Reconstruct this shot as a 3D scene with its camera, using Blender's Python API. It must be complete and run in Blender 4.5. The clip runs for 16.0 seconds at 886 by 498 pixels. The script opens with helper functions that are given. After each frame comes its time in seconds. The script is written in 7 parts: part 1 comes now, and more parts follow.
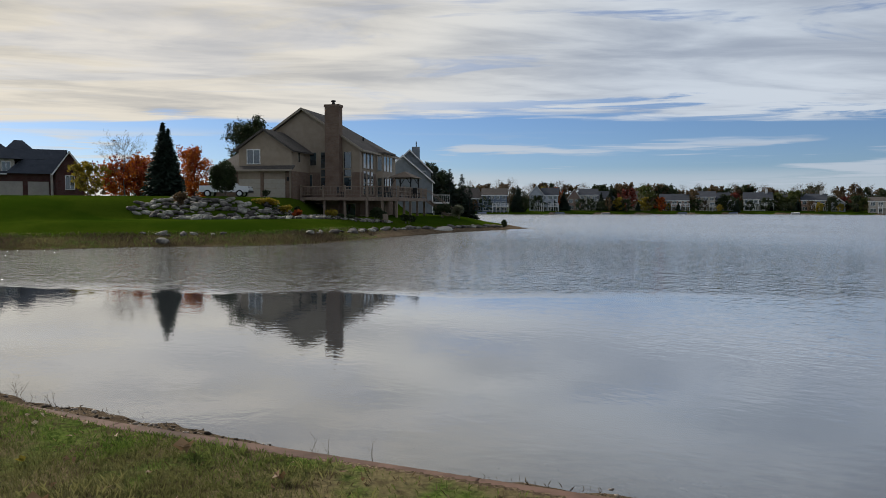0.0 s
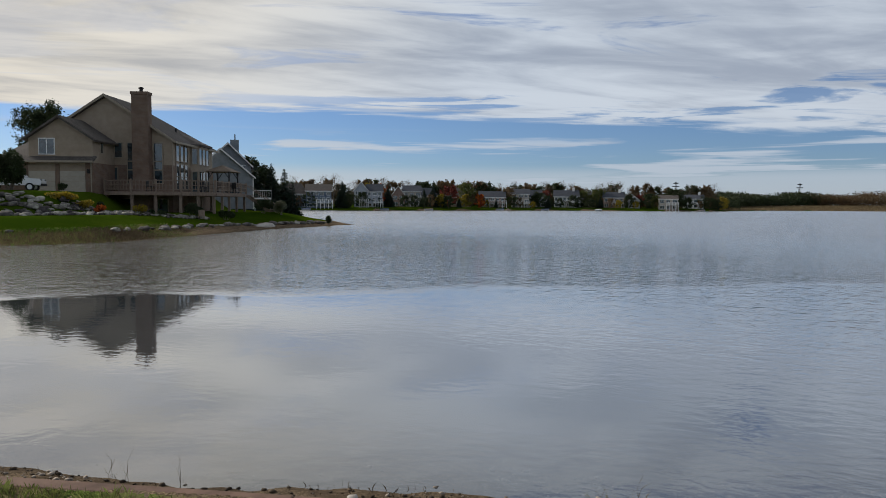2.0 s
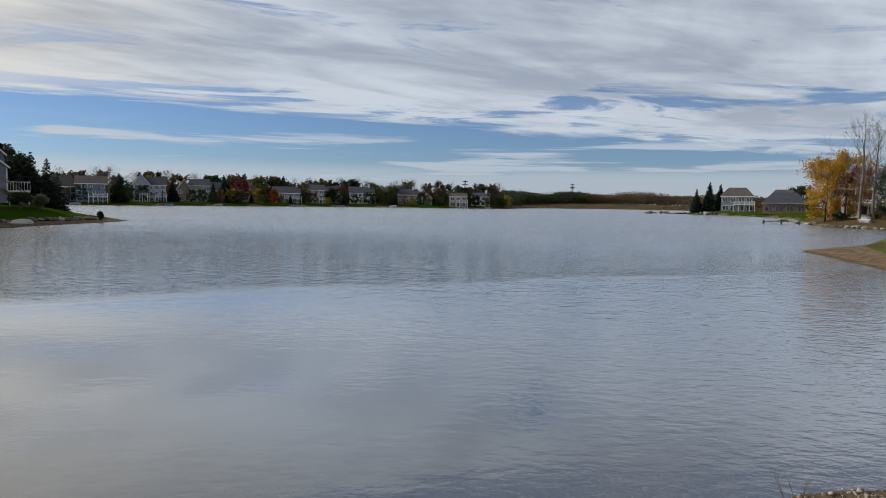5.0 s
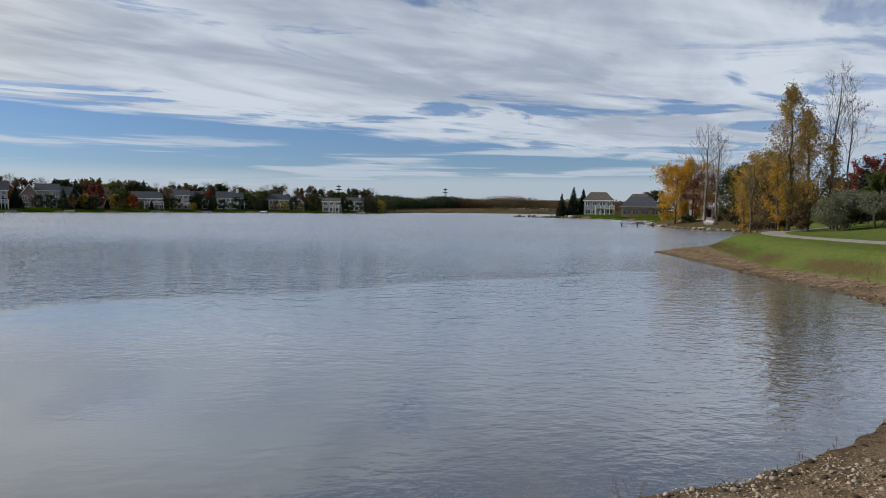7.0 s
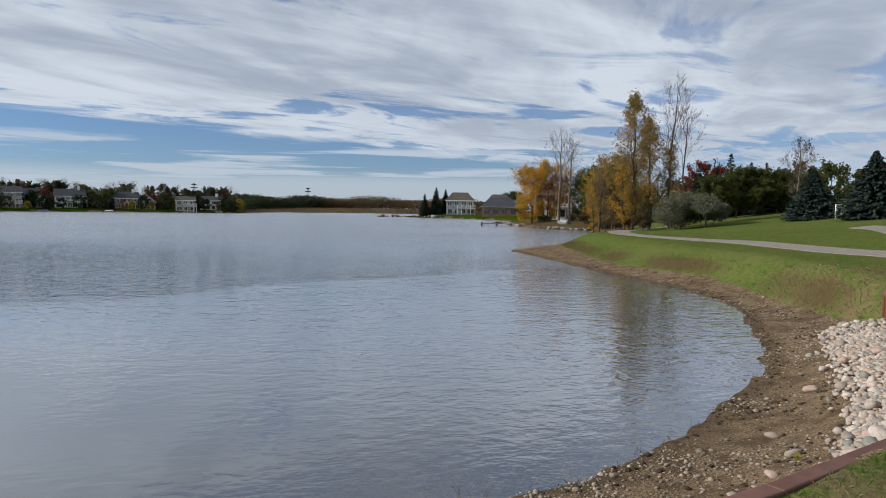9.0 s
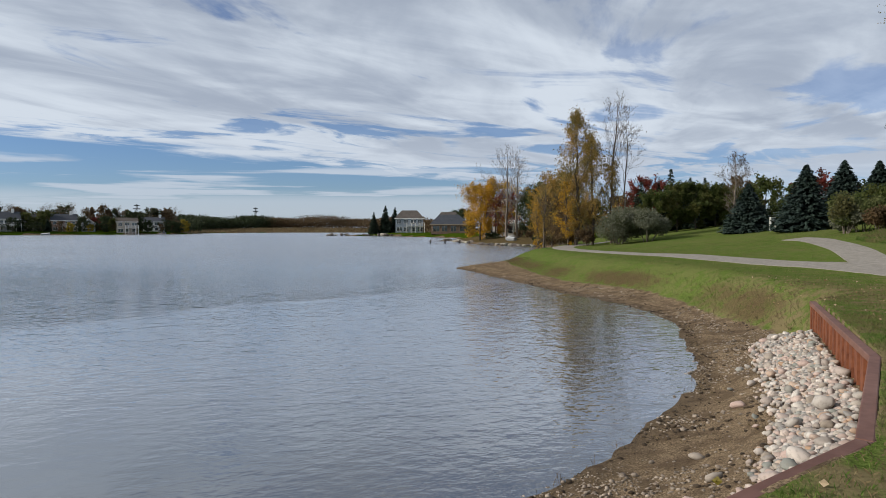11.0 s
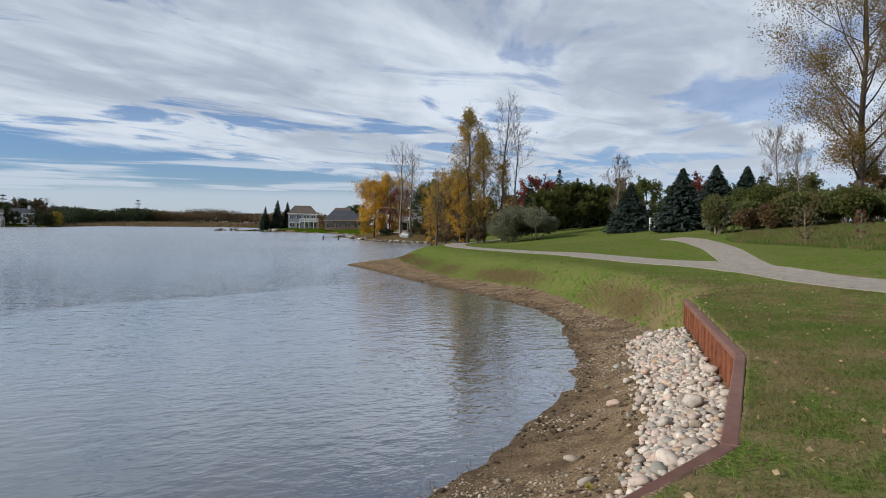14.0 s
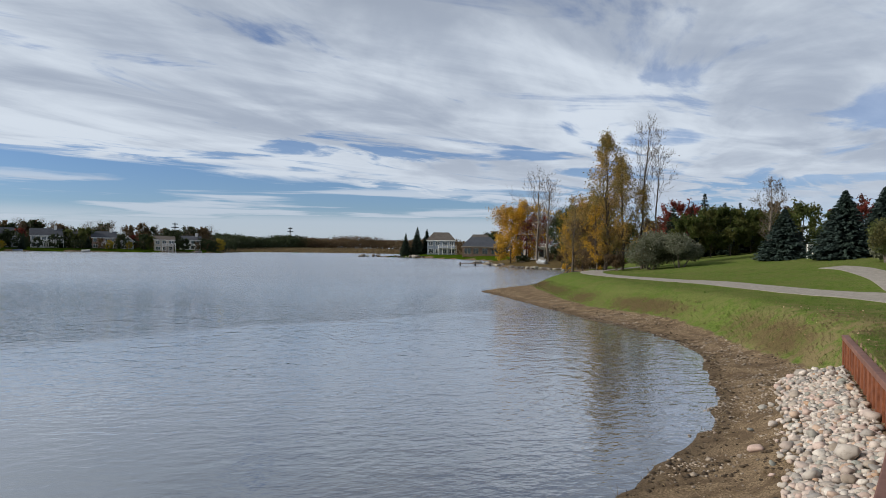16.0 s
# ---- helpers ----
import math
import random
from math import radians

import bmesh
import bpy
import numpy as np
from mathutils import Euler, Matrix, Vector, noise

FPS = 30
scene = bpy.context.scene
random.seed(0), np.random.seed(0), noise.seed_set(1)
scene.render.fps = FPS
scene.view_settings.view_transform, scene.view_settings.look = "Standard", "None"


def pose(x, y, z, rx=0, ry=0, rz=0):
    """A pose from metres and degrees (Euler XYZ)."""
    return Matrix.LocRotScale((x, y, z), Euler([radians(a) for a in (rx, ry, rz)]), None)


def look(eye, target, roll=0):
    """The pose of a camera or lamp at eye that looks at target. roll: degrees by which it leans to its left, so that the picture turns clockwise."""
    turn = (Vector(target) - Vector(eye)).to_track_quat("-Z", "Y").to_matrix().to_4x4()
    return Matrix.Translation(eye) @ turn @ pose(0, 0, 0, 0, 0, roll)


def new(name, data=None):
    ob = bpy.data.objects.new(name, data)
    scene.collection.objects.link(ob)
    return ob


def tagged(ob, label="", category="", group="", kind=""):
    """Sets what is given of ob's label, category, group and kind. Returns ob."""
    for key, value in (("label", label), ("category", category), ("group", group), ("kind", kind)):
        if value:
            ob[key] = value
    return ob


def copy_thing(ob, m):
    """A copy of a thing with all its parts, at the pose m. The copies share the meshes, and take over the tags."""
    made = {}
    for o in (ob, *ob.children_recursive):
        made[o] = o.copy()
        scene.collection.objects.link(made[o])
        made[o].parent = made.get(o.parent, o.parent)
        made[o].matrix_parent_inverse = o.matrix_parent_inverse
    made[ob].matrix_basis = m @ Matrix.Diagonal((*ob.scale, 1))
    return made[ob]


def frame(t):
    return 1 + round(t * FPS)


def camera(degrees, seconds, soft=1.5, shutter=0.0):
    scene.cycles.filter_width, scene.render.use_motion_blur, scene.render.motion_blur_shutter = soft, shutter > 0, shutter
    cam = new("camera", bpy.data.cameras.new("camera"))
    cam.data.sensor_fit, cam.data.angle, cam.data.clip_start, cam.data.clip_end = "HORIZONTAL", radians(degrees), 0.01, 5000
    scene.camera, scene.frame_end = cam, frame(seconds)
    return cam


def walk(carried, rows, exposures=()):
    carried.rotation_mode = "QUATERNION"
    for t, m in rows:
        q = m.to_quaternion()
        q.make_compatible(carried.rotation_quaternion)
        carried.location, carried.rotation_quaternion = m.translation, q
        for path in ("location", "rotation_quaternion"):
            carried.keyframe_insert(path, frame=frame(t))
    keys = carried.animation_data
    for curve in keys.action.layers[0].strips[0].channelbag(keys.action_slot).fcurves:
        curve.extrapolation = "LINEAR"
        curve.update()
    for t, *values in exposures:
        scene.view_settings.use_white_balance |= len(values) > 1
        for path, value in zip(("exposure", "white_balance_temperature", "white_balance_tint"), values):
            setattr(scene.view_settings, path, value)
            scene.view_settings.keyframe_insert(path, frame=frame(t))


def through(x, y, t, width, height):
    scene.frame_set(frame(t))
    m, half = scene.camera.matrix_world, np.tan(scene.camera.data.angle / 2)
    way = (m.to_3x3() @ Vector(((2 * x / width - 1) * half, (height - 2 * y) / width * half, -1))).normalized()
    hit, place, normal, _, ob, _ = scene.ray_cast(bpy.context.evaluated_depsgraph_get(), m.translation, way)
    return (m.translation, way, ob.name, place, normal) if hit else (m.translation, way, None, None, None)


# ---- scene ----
cam = camera(64.11, 16.0, 0.8)
PATH = [
    (0, pose(-0.002, -0.022, 2.858, 86.525, -0.187, 7.154)),
    (0.5, pose(0.019, 0.000, 2.854, 86.548, -0.199, 3.658)),
    (1, pose(0.026, 0.087, 2.838, 86.604, -0.125, -0.230)),
    (1.5, pose(0.013, 0.207, 2.851, 86.538, -0.172, -3.930)),
    (2, pose(0.045, 0.281, 2.831, 86.294, -0.389, -6.930)),
    (2.5, pose(0.149, 0.287, 2.863, 86.194, -0.624, -9.374)),
    (3, pose(0.230, 0.307, 2.879, 86.288, -0.830, -11.626)),
    (3.5, pose(0.264, 0.379, 2.890, 86.473, -0.943, -14.276)),
    (4, pose(0.274, 0.468, 2.921, 86.560, -0.960, -17.305)),
    (4.5, pose(0.325, 0.499, 2.924, 86.435, -0.934, -20.443)),
    (5, pose(0.443, 0.562, 2.919, 86.166, -0.960, -23.287)),
    (7.5, pose(1.176, 0.801, 2.928, 86.903, -0.637, -35.983)),
    (8, pose(1.300, 0.842, 2.914, 87.003, -0.648, -38.773)),
    (8.5, pose(1.434, 0.936, 2.915, 86.950, -0.746, -41.774)),
    (9, pose(1.530, 0.956, 2.915, 86.825, -0.875, -44.331)),
    (11.5, pose(2.373, 0.926, 2.904, 88.662, -0.016, -49.088)),
    (12, pose(2.460, 0.874, 2.906, 88.825, -0.123, -50.315)),
    (12.5, pose(2.559, 0.912, 2.896, 88.736, -0.257, -52.028)),
    (13, pose(2.648, 0.991, 2.906, 88.485, -0.422, -54.080)),
    (13.5, pose(2.697, 1.016, 2.900, 88.221, -0.601, -55.911)),
    (14, pose(2.766, 1.028, 2.897, 88.108, -0.830, -56.748)),
    (14.5, pose(2.866, 1.018, 2.895, 88.297, -1.110, -56.285)),
    (15, pose(3.009, 0.975, 2.890, 88.795, -1.292, -54.369)),
    (15.5, pose(3.072, 0.958, 2.891, 89.468, -1.195, -50.842)),
    (16, pose(3.054, 0.950, 2.918, 90.076, -0.913, -45.624)),
]
walk(cam, PATH, ((0, -0.05), (4, -0.1), (8, 0.0), (12, 0.1), (14.5, 0.16), (16, 0.08)))

# ---- light ----
SUN_YAW, SUN_UP = radians(52), radians(27)
TO_SUN = Vector((-math.sin(SUN_YAW) * math.cos(SUN_UP), math.cos(SUN_YAW) * math.cos(SUN_UP), math.sin(SUN_UP)))
sun = new("sun", bpy.data.lights.new("sun", "SUN"))
sun.data.energy, sun.data.angle, sun.data.color = 4.0, radians(12), (1.0, 0.93, 0.84)
sun.matrix_world = look(TO_SUN * 100, (0, 0, 0))


def nd(nt, kind, ins=(), **props):
    """A node; ins: values or sockets by input name or number."""
    n = nt.nodes.new(kind)
    for k, v in props.items():
        setattr(n, k, v) if k in ("operation", "data_type", "blend_type", "noise_dimensions", "sky_type", "attribute_name", "clamp", "use_clamp", "interpolation_type", "feature", "normalize", "sun_disc") else None
    for k, v in dict(ins).items():
        if isinstance(v, bpy.types.NodeSocket):
            nt.links.new(v, n.inputs[k])
        else:
            n.inputs[k].default_value = v
    return n


def mth(nt, op, a, b=0.0, c=0.0, clamp=False):
    n = nd(nt, "ShaderNodeMath", {0: a, 1: b, 2: c}, operation=op)
    n.use_clamp = clamp
    return n.outputs[0]


def smooth(nt, v, lo, hi, a=0.0, b=1.0):
    n = nd(nt, "ShaderNodeMapRange", {0: v, 1: lo, 2: hi, 3: a, 4: b}, interpolation_type="SMOOTHSTEP")
    return n.outputs[0]


def noise_of(nt, vec, scale, detail=3.0, rough=0.5, warp=0.0):
    return nd(nt, "ShaderNodeTexNoise", {"Vector": vec, "Scale": scale, "Detail": detail, "Roughness": rough, "Distortion": warp}).outputs[0]


def mixc(nt, f, a, b, blend="MIX"):
    n = nd(nt, "ShaderNodeMix", {0: f, 6: a, 7: b}, data_type="RGBA", blend_type=blend)
    return n.outputs[2]


def xyz(nt, x, y, z=0.0):
    return nd(nt, "ShaderNodeCombineXYZ", {0: x, 1: y, 2: z}).outputs[0]


world = bpy.data.worlds.new("sky")
scene.world = world
world.use_nodes = True
wt = world.node_tree
wt.nodes.clear()
gen = nd(wt, "ShaderNodeTexCoord").outputs["Generated"]
sx, sy, sz = nd(wt, "ShaderNodeSeparateXYZ", {0: gen}).outputs
sky = nd(wt, "ShaderNodeTexSky", sky_type="NISHITA")
sky.sun_disc, sky.sun_elevation, sky.sun_rotation = False, SUN_UP, -SUN_YAW
sky.altitude, sky.air_density, sky.dust_density, sky.ozone_density = 300, 0.9, 0.35, 3.0
up = mth(wt, "ADD", mth(wt, "MAXIMUM", sz, 0.0), 0.012)
px, py = mth(wt, "DIVIDE", sx, up), mth(wt, "DIVIDE", sy, up)
sunward = nd(wt, "ShaderNodeVectorMath", {0: gen, 1: tuple(TO_SUN)}, operation="DOT_PRODUCT").outputs["Value"]
hood = smooth(wt, sunward, 0.30, 0.85)
# the cloud deck: a sheet that ends in a ragged edge low over the lake
along, across = px, mth(wt, "SUBTRACT", py, mth(wt, "MULTIPLY", px, 0.035))
roll_ = noise_of(wt, xyz(wt, mth(wt, "MULTIPLY", along, 0.16), mth(wt, "MULTIPLY", across, 0.30), 3.1), 1.0, 3.0, 0.5, 0.4)
puff = noise_of(wt, xyz(wt, mth(wt, "MULTIPLY", along, 0.62), mth(wt, "MULTIPLY", across, 1.15), 1.4), 1.0, 7.0, 0.56, 0.5)
slant = mth(wt, "ADD", mth(wt, "MULTIPLY", px, 0.88), mth(wt, "MULTIPLY", py, 0.47))
skew = mth(wt, "SUBTRACT", mth(wt, "MULTIPLY", py, 0.88), mth(wt, "MULTIPLY", px, 0.47))
comb = noise_of(wt, xyz(wt, mth(wt, "MULTIPLY", slant, 0.42), mth(wt, "MULTIPLY", skew, 1.15), 5.2), 1.0, 6.0, 0.54, 0.7)
ragged = mth(wt, "ADD", mth(wt, "MULTIPLY", mth(wt, "SUBTRACT", roll_, 0.5), 2.6), mth(wt, "MULTIPLY", mth(wt, "SUBTRACT", puff, 0.5), 3.2))
depth = mth(wt, "ADD", mth(wt, "SUBTRACT", 7.5, across), ragged)
deck = mth(wt, "MULTIPLY", smooth(wt, depth, -0.2, 0.55), smooth(wt, sz, 0.03, 0.09, 0.35, 1.0))
# rifts that show the blue, most of them in the outer part of the sheet
rift = noise_of(wt, xyz(wt, mth(wt, "MULTIPLY", along, 0.50), mth(wt, "MULTIPLY", across, 0.95), 8.3), 1.0, 6.0, 0.58, 0.9)
rift = mth(wt, "ADD", mth(wt, "MULTIPLY", rift, 0.72), mth(wt, "MULTIPLY", comb, 0.28))
rift = mth(wt, "MULTIPLY", smooth(wt, rift, 0.507, 0.59), smooth(wt, across, 1.6, 3.4, 0.55, 0.84))
rift = mth(wt, "MULTIPLY", rift, smooth(wt, sunward, 0.45, 0.85, 1.0, 0.15))
deck = mth(wt, "MULTIPLY", deck, mth(wt, "SUBTRACT", 1.0, rift))
# thin low banks of cloud near the horizon
azim = mth(wt, "ARCTAN2", sx, sy)
low = noise_of(wt, xyz(wt, mth(wt, "MULTIPLY", azim, 3.0), mth(wt, "MULTIPLY", sz, 62.0), 0.6), 1.0, 5.0, 0.55, 0.2)
low = smooth(wt, low, 0.52, 0.62, 0.0, 0.8)
low = mth(wt, "MULTIPLY", low, smooth(wt, sz, 0.105, 0.075))
haze = smooth(wt, mth(wt, "ADD", sz, mth(wt, "MULTIPLY", mth(wt, "SUBTRACT", low, 0.3), 0.014)), 0.052, 0.030, 0.0, 0.64)
cover = mth(wt, "MAXIMUM", deck, mth(wt, "MAXIMUM", low, haze))
glow = smooth(wt, sunward, 0.46, 0.97)
shade = mth(wt, "ADD", mth(wt, "MULTIPLY", puff, 0.40), mth(wt, "ADD", mth(wt, "MULTIPLY", comb, 0.35), mth(wt, "MULTIPLY", roll_, 0.25)))
shade = mth(wt, "ADD", shade, smooth(wt, depth, 3.4, 0.3, 0.0, 0.07))
shade = smooth(wt, shade, 0.415, 0.60)
clearer = smooth(wt, sz, 0.03, 0.15)
shade = mth(wt, "ADD", mth(wt, "MULTIPLY", shade, clearer), mth(wt, "MULTIPLY", mth(wt, "SUBTRACT", 1.0, clearer), 0.62))
tone = mixc(wt, shade, (0.355, 0.41, 0.505, 1), (0.615, 0.68, 0.765, 1))
tone = mixc(wt, glow, tone, mixc(wt, shade, (0.50, 0.485, 0.46, 1), (0.86, 0.79, 0.67, 1)))
bg_sky = nd(wt, "ShaderNodeBackground", {"Color": mixc(wt, 1.0, sky.outputs[0], (0.77, 0.91, 1.18, 1), "MULTIPLY"), "Strength": 0.076})
# cloud dimmed towards the unseen overhead, so near water mirrors a darker sky
bg_cloud = nd(wt, "ShaderNodeBackground", {"Color": tone, "Strength": smooth(wt, sz, 0.25, 0.48, 1.0, 0.68)})
both = nd(wt, "ShaderNodeMixShader", {0: cover, 1: bg_sky.outputs[0], 2: bg_cloud.outputs[0]})
out = nd(wt, "ShaderNodeOutputWorld", {0: both.outputs[0]})

# ---- materials ----
def material(name, rough=0.8, metal=0.0, spec=0.3):
    m = bpy.data.materials.new(name)
    m.use_nodes = True
    b = m.node_tree.nodes["Principled BSDF"]
    b.inputs["Roughness"].default_value, b.inputs["Metallic"].default_value = rough, metal
    b.inputs["Specular IOR Level"].default_value = spec
    return m, m.node_tree, b


def where(nt):
    return nd(nt, "ShaderNodeNewGeometry").outputs["Position"]


def bump(nt, b, height, strength=0.4, dist=0.02):
    nt.links.new(nd(nt, "ShaderNodeBump", {"Strength": strength, "Distance": dist, "Height": height}).outputs[0], b.inputs["Normal"])


def speckled(name, c1, c2, scale=6.0, rough=0.8, metal=0.0, big=0.6, bumpy=0.3, dist=0.01, vary=0.0, spec=0.3, local=False, stretch=None):
    """Two tones mixed by fine grain and by broad stains; vary: change from object to object."""
    m, nt, b = material(name, rough, metal, spec)
    p = nd(nt, "ShaderNodeTexCoord").outputs["Object"] if local else where(nt)
    if stretch:
        p = nd(nt, "ShaderNodeVectorMath", {0: p, 1: stretch}, operation="MULTIPLY").outputs[0]
    g, s = noise_of(nt, p, scale, 4, 0.6), noise_of(nt, p, scale * 0.13, 3, 0.5)
    f = smooth(nt, mth(nt, "ADD", mth(nt, "MULTIPLY", g, 1 - big * 0.6), mth(nt, "MULTIPLY", s, big * 0.6)), 0.33, 0.67)
    c = mixc(nt, f, (*c1, 1), (*c2, 1))
    if vary:
        r = nd(nt, "ShaderNodeObjectInfo").outputs["Random"]
        hsv = nd(nt, "ShaderNodeHueSaturation", {"Hue": mth(nt, "ADD", 0.5, mth(nt, "MULTIPLY", mth(nt, "SUBTRACT", r, 0.5), vary * 0.08)), "Value": smooth(nt, r, 0.0, 1.0, 1 - vary * 0.5, 1 + vary * 0.5), "Color": c})
        c = hsv.outputs[0]
    nt.links.new(c, b.inputs["Base Color"])
    bump(nt, b, g, bumpy, dist)
    return m


def leafy(name, c1, c2, c3, rough=0.6, through=0.45):
    """Foliage: each leaf its own tone, some light passing through."""
    m, nt, b = material(name, rough, 0, 0.25)
    r = nd(nt, "ShaderNodeNewGeometry").outputs["Random Per Island"]
    n = noise_of(nt, where(nt), 0.7, 2)
    c = mixc(nt, r, (*c1, 1), (*c2, 1))
    c = mixc(nt, smooth(nt, n, 0.42, 0.62), c, (*c3, 1))
    nt.links.new(c, b.inputs["Base Color"])
    t = nd(nt, "ShaderNodeBsdfTranslucent", {"Color": c})
    mx = nd(nt, "ShaderNodeMixShader", {0: through, 1: b.outputs[0], 2: t.outputs[0]})
    nt.links.new(mx.outputs[0], nt.nodes["Material Output"].inputs[0])
    return m


def siding(name, c1, c2, step=0.12):
    """Lapped boards: a saw-tooth relief in height, darker at each lap line, with weathering."""
    m, nt, b = material(name, 0.65, 0, 0.3)
    p = where(nt)
    z = nd(nt, "ShaderNodeSeparateXYZ", {0: p}).outputs[2]
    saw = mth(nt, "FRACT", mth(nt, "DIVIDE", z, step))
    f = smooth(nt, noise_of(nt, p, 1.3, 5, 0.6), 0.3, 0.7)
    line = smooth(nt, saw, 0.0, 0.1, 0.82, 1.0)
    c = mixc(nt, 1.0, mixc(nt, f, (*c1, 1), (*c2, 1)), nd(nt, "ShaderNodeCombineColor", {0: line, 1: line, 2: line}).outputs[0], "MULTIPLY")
    nt.links.new(c, b.inputs["Base Color"])
    bump(nt, b, mth(nt, "SUBTRACT", 1.0, saw), 0.6, 0.015)
    return m


def bricky(name, c1, c2, mortar, scale=1.0):
    m, nt, b = material(name, 0.85, 0, 0.2)
    q = nd(nt, "ShaderNodeTexCoord").outputs["Object"]
    x, y, z = nd(nt, "ShaderNodeSeparateXYZ", {0: q}).outputs
    t = nd(nt, "ShaderNodeTexBrick", {"Vector": xyz(nt, mth(nt, "ADD", x, y), z), "Color1": (*c1, 1), "Color2": (*c2, 1), "Mortar": (*mortar, 1), "Scale": scale, "Mortar Size": 0.012, "Brick Width": 0.21, "Row Height": 0.075})
    c = mixc(nt, smooth(nt, noise_of(nt, q, 1.1, 4), 0.4, 0.75, 0.0, 0.5), t.outputs[0], (*[v * 0.6 for v in c1], 1))
    nt.links.new(c, b.inputs["Base Color"])
    bump(nt, b, t.outputs[1], -0.4, 0.01)
    return m


def water_material():
    m = bpy.data.materials.new("lake_water")
    m.use_nodes = True
    nt = m.node_tree
    nt.nodes.clear()
    p = where(nt)
    x, y, z = nd(nt, "ShaderNodeSeparateXYZ", {0: p}).outputs
    # wind raises ripples out of the lee of the western bank
    wander = mth(nt, "MULTIPLY", mth(nt, "SUBTRACT", noise_of(nt, p, 0.16, 4), 0.5), 4.5)
    far = smooth(nt, mth(nt, "ADD", y, wander), 21.8, 24.6, 0.05, 1.0)
    side = smooth(nt, mth(nt, "ADD", mth(nt, "ADD", x, mth(nt, "MULTIPLY", y, 0.3)), wander), 4.0, 17.0, 0.05, 0.44)
    gust = smooth(nt, noise_of(nt, xyz(nt, mth(nt, "MULTIPLY", x, 0.03), mth(nt, "MULTIPLY", y, 0.05)), 1.0, 4, 0.55), 0.32, 0.66, 0.72, 1.0)
    amp = mth(nt, "MULTIPLY", mth(nt, "MAXIMUM", far, side), gust)
    turn = xyz(nt, mth(nt, "ADD", mth(nt, "MULTIPLY", x, 0.8), mth(nt, "MULTIPLY", y, -0.45)), mth(nt, "ADD", mth(nt, "MULTIPLY", x, 0.6), mth(nt, "MULTIPLY", y, 1.1)))
    w1 = noise_of(nt, turn, 1.3, 3, 0.55, 0.4)
    w2 = noise_of(nt, turn, 4.2, 2, 0.5, 0.2)
    h = mth(nt, "ADD", mth(nt, "MULTIPLY", w1, 0.050), mth(nt, "ADD", mth(nt, "MULTIPLY", w2, 0.030), mth(nt, "MULTIPLY", noise_of(nt, turn, 13.0, 2, 0.5), 0.006)))
    h = mth(nt, "MULTIPLY", h, smooth(nt, y, 26.0, 60.0, 1.3, 3.2))
    h = mth(nt, "MULTIPLY", h, amp)
    bp = nd(nt, "ShaderNodeBump", {"Strength": 1.0, "Distance": 1.0, "Height": h}).outputs[0]
    clear = nd(nt, "ShaderNodeBsdfTransparent", {"Color": (0.74, 0.73, 0.69, 1)})
    murk = nd(nt, "ShaderNodeBsdfDiffuse", {"Color": (0.13, 0.15, 0.165, 1)})
    body = nd(nt, "ShaderNodeMixShader", {0: 0.42, 1: clear.outputs[0], 2: murk.outputs[0]})
    # waves too small to model blur the mirror farther out
    rough = smooth(nt, mth(nt, "ADD", y, mth(nt, "MULTIPLY", x, 0.8)), 20.0, 110.0, 0.03, 0.26)
    shine = nd(nt, "ShaderNodeBsdfGlossy", {"Color": (0.95, 0.97, 1.0, 1), "Roughness": rough, "Normal": bp})
    shine.distribution = "MULTI_GGX"
    facing = nd(nt, "ShaderNodeLayerWeight", {"Blend": 0.5, "Normal": bp}).outputs["Facing"]
    fres = mth(nt, "ADD", 0.06, mth(nt, "MULTIPLY", mth(nt, "POWER", facing, 2.5), 0.92))
    mx = nd(nt, "ShaderNodeMixShader", {0: fres, 1: body.outputs[0], 2: shine.outputs[0]})
    nt.links.new(mx.outputs[0], nd(nt, "ShaderNodeOutputMaterial").inputs[0])
    return m


